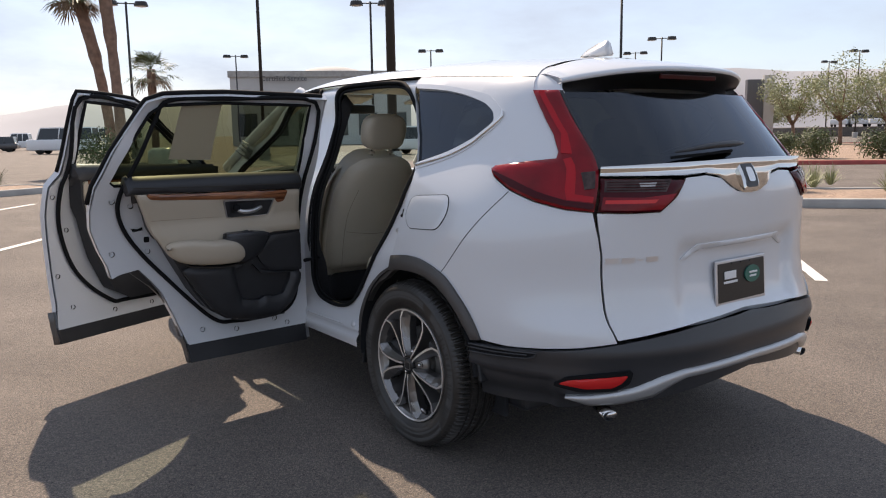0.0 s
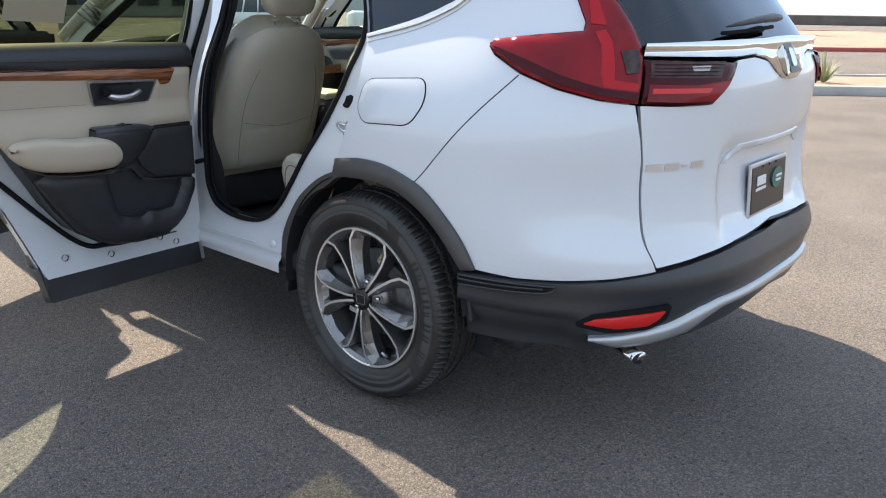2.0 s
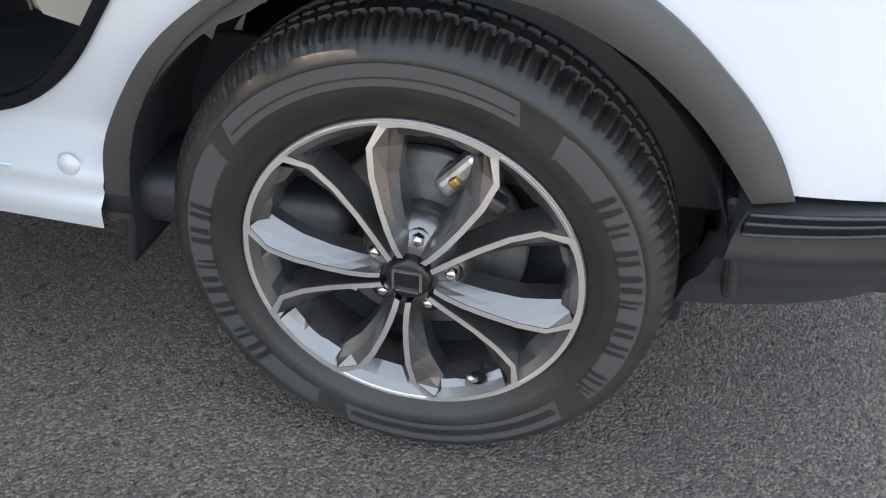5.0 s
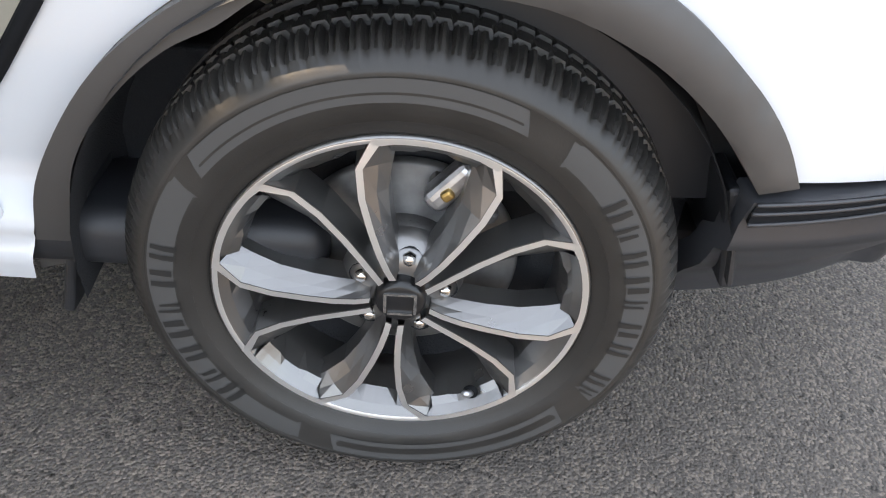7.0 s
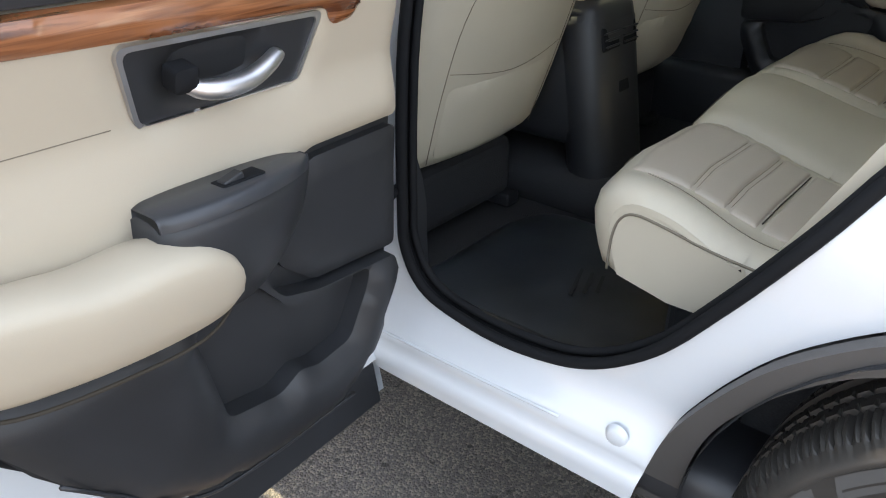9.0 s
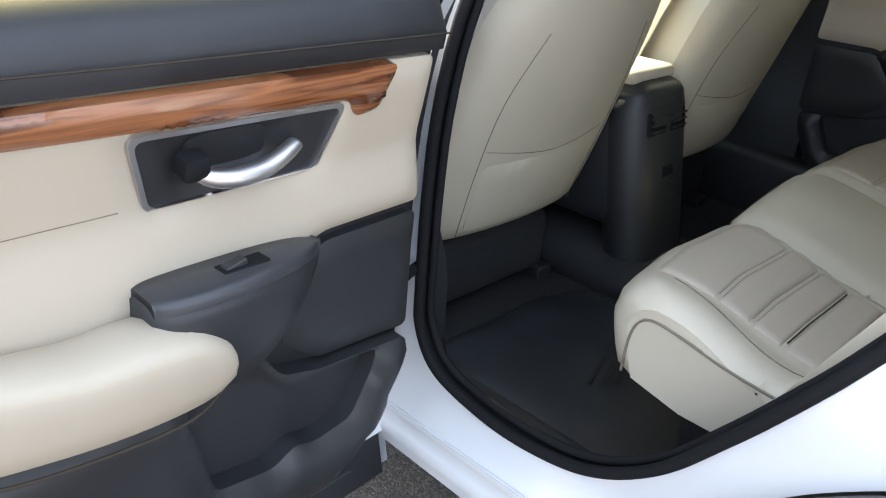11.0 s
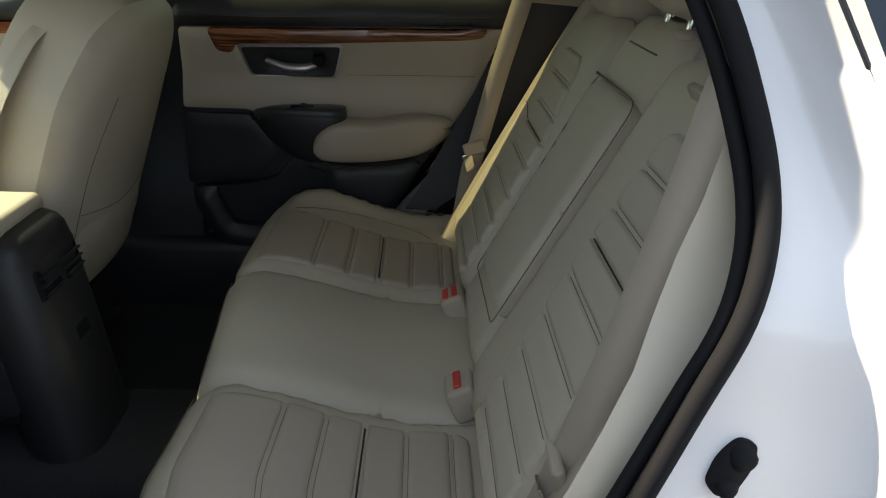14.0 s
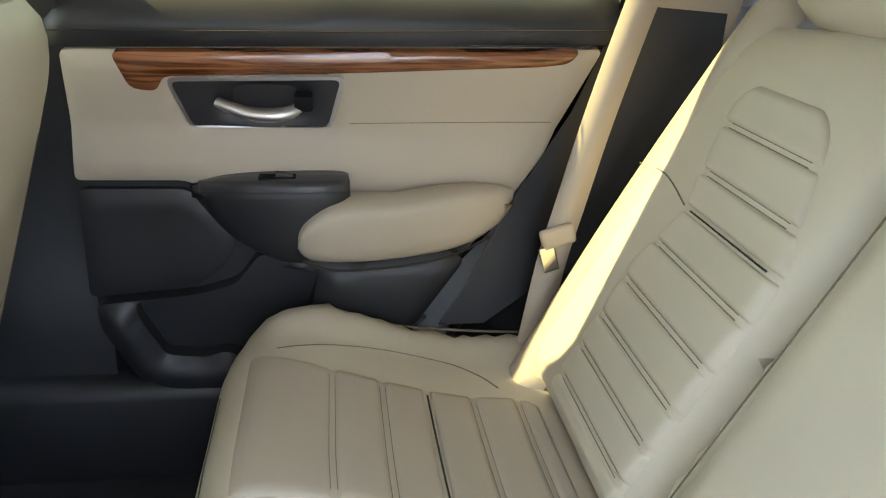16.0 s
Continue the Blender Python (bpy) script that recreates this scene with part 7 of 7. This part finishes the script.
pleated(br, backrest, BACK_CUTS, edge((0.0, 0.180), (0.30, 0.178), (0.36, 0.184), (0.45, 0.226), (0.53, 0.268)), edge((0.0, 0.432), (0.25, 0.438), (0.34, 0.406), (0.36, 0.414), (0.46, 0.450), (0.53, 0.455)), BACK_OUT, 0.0365, 0.0055, 0.02, 0.045, slit=0.344, mat=LEATHER)
for u, x0, x1 in ((bl, -0.600, -0.545), (br, 0.412, 0.590)):
    tube("bolster_seam", [backrest(x, w) + Vector(BACK_OUT).normalized() * (0.0355 if abs(x) < 0.56 else 0.030) for x, w in spline([(x0, 0.355 if x0 < 0 else 0.345), ((x0 + x1) / 2, 0.362 if x0 > 0 else 0.352), (x1, 0.352)], 6, False)], 0.0012, SEAM_SOFT, u, sides=5)
AL, AR = -0.143, 0.110
arm = panel("folding_armrest", backrest, rounded([(AL, 0.115), (AR, 0.105), (AR + 0.006, 0.49), (AR - 0.01, 0.507), (AL + 0.016, 0.507), (AL, 0.49)], 0.014, 5), LEATHER, bench, step=0.02, depth=0.05, lift=0.030, puff=(0.012, 0.022), out=BACK_OUT, label="folding leather centre armrest")
tube("armrest_gap", [backrest(x, w) + Vector((0, 0.031, 0.016)) for x, w in dense(rounded([(AL - 0.004, 0.10), (AR + 0.004, 0.09), (AR + 0.01, 0.494), (AR - 0.006, 0.511), (AL + 0.012, 0.511), (AL - 0.004, 0.494)], 0.014, 5), 0.02)], 0.0011, SEAM_SOFT, arm, closed=True, sides=5)
tube("armrest_slit", [backrest(x, 0.512) + Vector((0, 0.038, 0.019)) for x in np.linspace(AL + 0.016, AR - 0.008, 10)], 0.0026, SEAM_SOFT, arm, sides=5)
tube("pull_tab_seam", [backrest(x, 0.583) + Vector((0, 0.027, 0.014)) for x in np.linspace(-0.085, 0.075, 8)], 0.0016, SEAM_SOFT, bc, sides=5)
block("pull_tab", (0.15, 0.012, 0.022), LEATHER_GREY, bl, backrest(-0.378, 0.567) + Vector((0, 0.033, 0.016)), (-28, 0, 0), 0.004)
# side bolsters beside the bench's back
for mir, bx, br, bulge in ((False, 0.690, 0.100, 0.060), (True, 0.545, 0.065, 0.038)):
    V, F = [], []
    for i in range(15):
        w = -0.06 + 0.72 * i / 14
        p = backrest(-bx, w)
        taper = 0.75 + 0.25 * math.sin(math.pi * min(1, w / 0.6))
        for j in range(9):
            f = math.pi * j / 8
            V.append(p + Vector((-br * taper * math.cos(f), bulge * math.sin(f) * 0.9, bulge * math.sin(f) * 0.45)))
    for i in range(14):
        for j in range(8):
            a = i * 9 + j
            F.append((a, a + 1, a + 10, a + 9))
    if mir:
        V = [Vector((-q.x, q.y, q.z)) for q in V]
    link_mesh("side_bolster", V, F, LEATHER_GREY, bench)


def head_restraint(parent, base, width, height, deep, lean, label="beige leather head restraint"):
    """A padded head restraint on two posts."""
    hr = new("head_restraint")
    bm = bmesh.new()
    bmesh.ops.create_cube(bm, size=1)
    bmesh.ops.subdivide_edges(bm, edges=bm.edges[:], cuts=5, use_grid_fill=True)
    for v in bm.verts:
        c = v.co * 2
        k = (abs(c.x) ** 4.5 + abs(c.y) ** 3 + abs(c.z) ** 4.0) ** (1 / 4.0)
        c = c / max(k, 0.5)
        squeeze = 1 - 0.12 * (c.z - 0.2) if c.z > 0.2 else 1 - 0.06 * (0.2 - c.z)
        v.co = Vector((c.x * width / 2 * squeeze, c.y * deep / 2, c.z * height / 2))
    bmesh.ops.transform(bm, matrix=pose(*base, lean, 0, 0) @ Matrix.Translation((0, 0, height / 2 + 0.012)), verts=bm.verts)
    bpy.data.objects.remove(hr)
    hr = part("head_restraint", bm, LEATHER, parent, label, True)
    for sx in (-1, 1):
        m = pose(*base, lean, 0, 0)
        tube("post", [m @ Vector((sx * width * 0.22, 0, -0.05)), m @ Vector((sx * width * 0.22, 0, 0.07))], 0.007, CHROME, hr, sides=10)
        lathe("post_collar", [(0.0, 0.012), (0.014, 0.012), (0.018, 0.006), (0.019, 0.0)], LEATHER_GREY, hr, 16, axis="z", centre=m @ Vector((sx * width * 0.22, 0, -0.012)))
    return hr


# the post collars stand on the top of the seat back
for x, wdt, hz in ((-0.395, 0.27, 1.205), (-0.050, 0.25, 1.226), (0.352, 0.26, 1.182)):
    head_restraint(bench, (x, 0.016, hz), wdt, 0.19, 0.12, 14)

# buckles
for x, t, n in ((0.115, 0.05, 2), (-0.205, 0.05, 1)):
    p = cushion(x, t) + Vector((0, 0.006, 0.032))
    bk = block("belt_buckle", (0.066, 0.048, 0.062), TRIM_BEIGE, car, p, (-24, 0, 0), 0.008, "beige seat belt buckle with a red button")
    for k in range(n):
        block("red_button", (0.046, 0.013, 0.012), RED_PLASTIC, bk, p + Vector((0, 0.012 + 0.017 * k - (0.008 if n > 1 else 0), 0.0275 - 0.007 * k)), (-24, 0, 0), 0.003)


def ribbon(name, pts, across, width, mat, parent, thick=0.0016, label=""):
    """A flat strap along the points, its width lying along the direction across."""
    V, F = [], []
    n = len(pts)
    for i in range(n):
        a, b = Vector(pts[max(i - 1, 0)]), Vector(pts[min(i + 1, n - 1)])
        t = (b - a).normalized()
        c = Vector(across[i] if isinstance(across, list) else across)
        c = (c - t * c.dot(t)).normalized()
        nn = t.cross(c) * thick
        p = Vector(pts[i])
        V += [p - c * width / 2 - nn, p + c * width / 2 - nn, p + c * width / 2 + nn, p - c * width / 2 + nn]
    for i in range(n - 1):
        for j in range(4):
            F.append((i * 4 + j, i * 4 + (j + 1) % 4, i * 4 + 4 + (j + 1) % 4, i * 4 + 4 + j))
    return link_mesh(name, V, F, mat, parent, label)


for sx in (-1, 1):
    hang = [(0.655, 0.09, 1.46), (0.648, 0.157, 1.25), (0.640, 0.213, 1.05), (0.630, 0.250, 0.90), (0.622, 0.274, 0.80), (0.620, 0.295, 0.65)] if sx > 0 else [(0.645, 0.08, 1.46), (0.64, 0.140, 1.29), (0.638, 0.174, 1.14), (0.635, 0.215, 0.98), (0.63, 0.268, 0.80), (0.625, 0.310, 0.68)]
    pts = spline([(sx * x, y, z) for x, y, z in hang], 5, False)
    belt = ribbon("seat_belt", pts, (0.12, 1, 0.22) if sx > 0 else (0.75, 0.65, 0), 0.047, BELT, car, label="beige seat belt hanging down")
    tx, ty = (0.618, 0.268) if sx > 0 else (-0.632, 0.262)
    wide = (0.014, 0.056, 0.034) if sx > 0 else (0.056, 0.014, 0.030)
    tongue = block("belt_tongue", wide, TRIM_BEIGE, belt, (tx, ty, 0.852), (-18, 0, 0), 0.006)
    block("tongue_plate", (0.004, 0.026, 0.044) if sx > 0 else (0.026, 0.004, 0.040), CHROME, tongue, (tx - (0.004 if sx > 0 else 0.0), ty + 0.012, 0.815), (-18, 0, 0), 0.002)

# front seats
def front_seat(sx):
    seat = new("front_seat")
    seat.parent = car
    tagged(seat, "beige leather front seat seen from behind")
    cx = sx * 0.395

    def shell(x, z):
        f = (z - 0.57) / 0.60
        return Vector((cx + x, 1.175 - 0.21 * f + 0.10 * (x / 0.27) ** 2 * (0.35 + 0.2 * f), z))
    loop = [(-0.235, 0.575), (0.235, 0.575), (0.268, 0.70), (0.272, 0.88), (0.258, 1.04), (0.205, 1.155), (0.12, 1.20), (-0.12, 1.20), (-0.205, 1.155), (-0.258, 1.04), (-0.272, 0.88), (-0.268, 0.70)]
    back = panel("seat_back", shell, rounded(loop, 0.04, 4), LEATHER, seat, step=0.025, depth=0.15, puff=(0.040, 0.09), out=(0, -1, 0))
    panel("seat_front", lambda x, z: shell(x, z) + Vector((0, 0.12, 0)), rounded(loop, 0.04, 4), LEATHER, seat, step=0.05, depth=0.03, puff=(0.030, 0.08), out=(0, 1, 0))
    for s2 in (-1, 1):
        tube("back_seam", [shell(s2 * x, z) + Vector((0, -0.043, 0.0)) for x, z in spline([(0.185, 0.60), (0.195, 0.75), (0.19, 0.90), (0.15, 1.03)], 5, False)], 0.0010, SEAM_SOFT, back, sides=5)
    tube("back_seam", [shell(x, z) + Vector((0, -0.0425, 0.0)) for x, z in spline([(-0.19, 0.80), (0, 0.775), (0.19, 0.80)], 6, False)], 0.0010, SEAM_SOFT, back, sides=5)
    panel("map_pocket", shell, rounded([(-0.165, 0.62), (0.165, 0.62), (0.175, 0.78), (-0.175, 0.78)], 0.02, 4), LEATHER, back, step=0.03, depth=0.006, lift=0.040, puff=(0.006, 0.02), out=(0, -1, 0))
    block("seat_cushion", (0.50, 0.52, 0.14), LEATHER, seat, (cx, 1.46, 0.615), (3, 0, 0), 0.05, "", True)
    block("seat_base", (0.42, 0.46, 0.16), CARPET, seat, (cx, 1.42, 0.47), (0, 0, 0), 0.03)
    for s2 in (-1, 1):
        block("seat_rail", (0.05, 0.50, 0.035), PLASTIC, seat, (cx + s2 * 0.19, 1.42, 0.385), (0, 0, 0), 0.008)
    head_restraint(seat, (cx, 0.985, 1.235), 0.27, 0.19, 0.10, 14)
    return seat


front_seat(-1)
front_seat(1)

# console between the front seats
console = block("console", (0.215, 0.80, 0.36), PLASTIC, car, (-0.01, 1.43, 0.69), (0, 0, 0), 0.05, "black centre console with rear vents", True)
block("console_face", (0.225, 0.13, 0.47), PLASTIC, console, (-0.01, 1.06, 0.625), (-10, 0, 0), 0.055, "", True)
block("console_lid", (0.180, 0.32, 0.036), LEATHER, console, (-0.01, 1.235, 0.876), (0, 0, 0), 0.02, "beige padded lid", True)
for k in range(2):
    v = block("vent", (0.075, 0.02, 0.055), RUBBER, console, (-0.055 + 0.085 * k, 1.032, 0.78), (-14, 0, 0), 0.006)
    for j in range(3):
        block("vent_slat", (0.065, 0.012, 0.004), PLASTIC, v, (-0.055 + 0.085 * k, 1.019 + 0.002 * j, 0.765 + 0.015 * j), (-14, 0, 0), 0.001)
block("vent_socket", (0.05, 0.02, 0.03), RUBBER, console, (-0.01, 1.010, 0.665), (-14, 0, 0), 0.004)

# dashboard and steering wheel
dash = block("dashboard", (1.38, 0.42, 0.27), PLASTIC, car, (0, 2.05, 0.885), (0, 0, 0), 0.10, "black dashboard", True)
block("dash_band", (1.36, 0.02, 0.05), WOOD, dash, (0, 1.84, 0.93), (0, 0, 0), 0.006)
block("screen", (0.22, 0.02, 0.13), PLATE, dash, (0, 1.83, 1.02), (-8, 0, 0), 0.008)
pts = [(-0.395 + 0.185 * math.cos(f), 1.70 + 0.06 * math.sin(f), 0.97 + 0.175 * math.sin(f)) for f in np.linspace(0, 2 * math.pi, 33)[:-1]]
sw = tube("steering_wheel", pts, 0.016, PLASTIC, car, closed=True, sides=10)
block("wheel_hub", (0.16, 0.06, 0.12), PLASTIC, sw, (-0.395, 1.715, 0.965), (-18, 0, 0), 0.03, "", True)
tube("wheel_spoke", [(-0.57, 1.70, 0.97), (-0.22, 1.70, 0.97)], 0.016, PLASTIC, sw, sides=8)
block("rear_view_mirror", (0.22, 0.03, 0.06), PLATE, car, (-0.06, 1.74, 1.485), (0, 0, 8), 0.02)
for sx in (-1, 1):
    block("sun_visor", (0.40, 0.16, 0.02), HEADLINER, car, (sx * 0.36, 1.50, 1.535), (-12, 0, 0), 0.008)

# loose floor mat on the carpet
def mat_surf(x, y):
    return Vector((x, y, 0.372 + 0.004 * noise.noise(Vector((x * 9, y * 9, 0))) + 0.05 * ease(0.62, 0.56, y)))


fm = panel("floor_mat", mat_surf, rounded([(-0.68, 0.60), (-0.17, 0.60), (-0.17, 1.06), (-0.27, 1.12), (-0.68, 1.12)], 0.05, 5), MAT, None, step=0.03, depth=0.008, puff=(0.008, 0.02), out=(0, 0, 1))
tagged(fm, "black rubber floor mat under clear protective film", "floor mat")
fm.location = (0, 0, -0.004)
for k in range(3):
    block("print_bar", (0.11 - 0.02 * k, 0.008, 0.001), PLASTIC, fm, (-0.45 + 0.01 * k, 0.84 - 0.022 * k, 0.3845), (0, 0, 18), 0.0003)
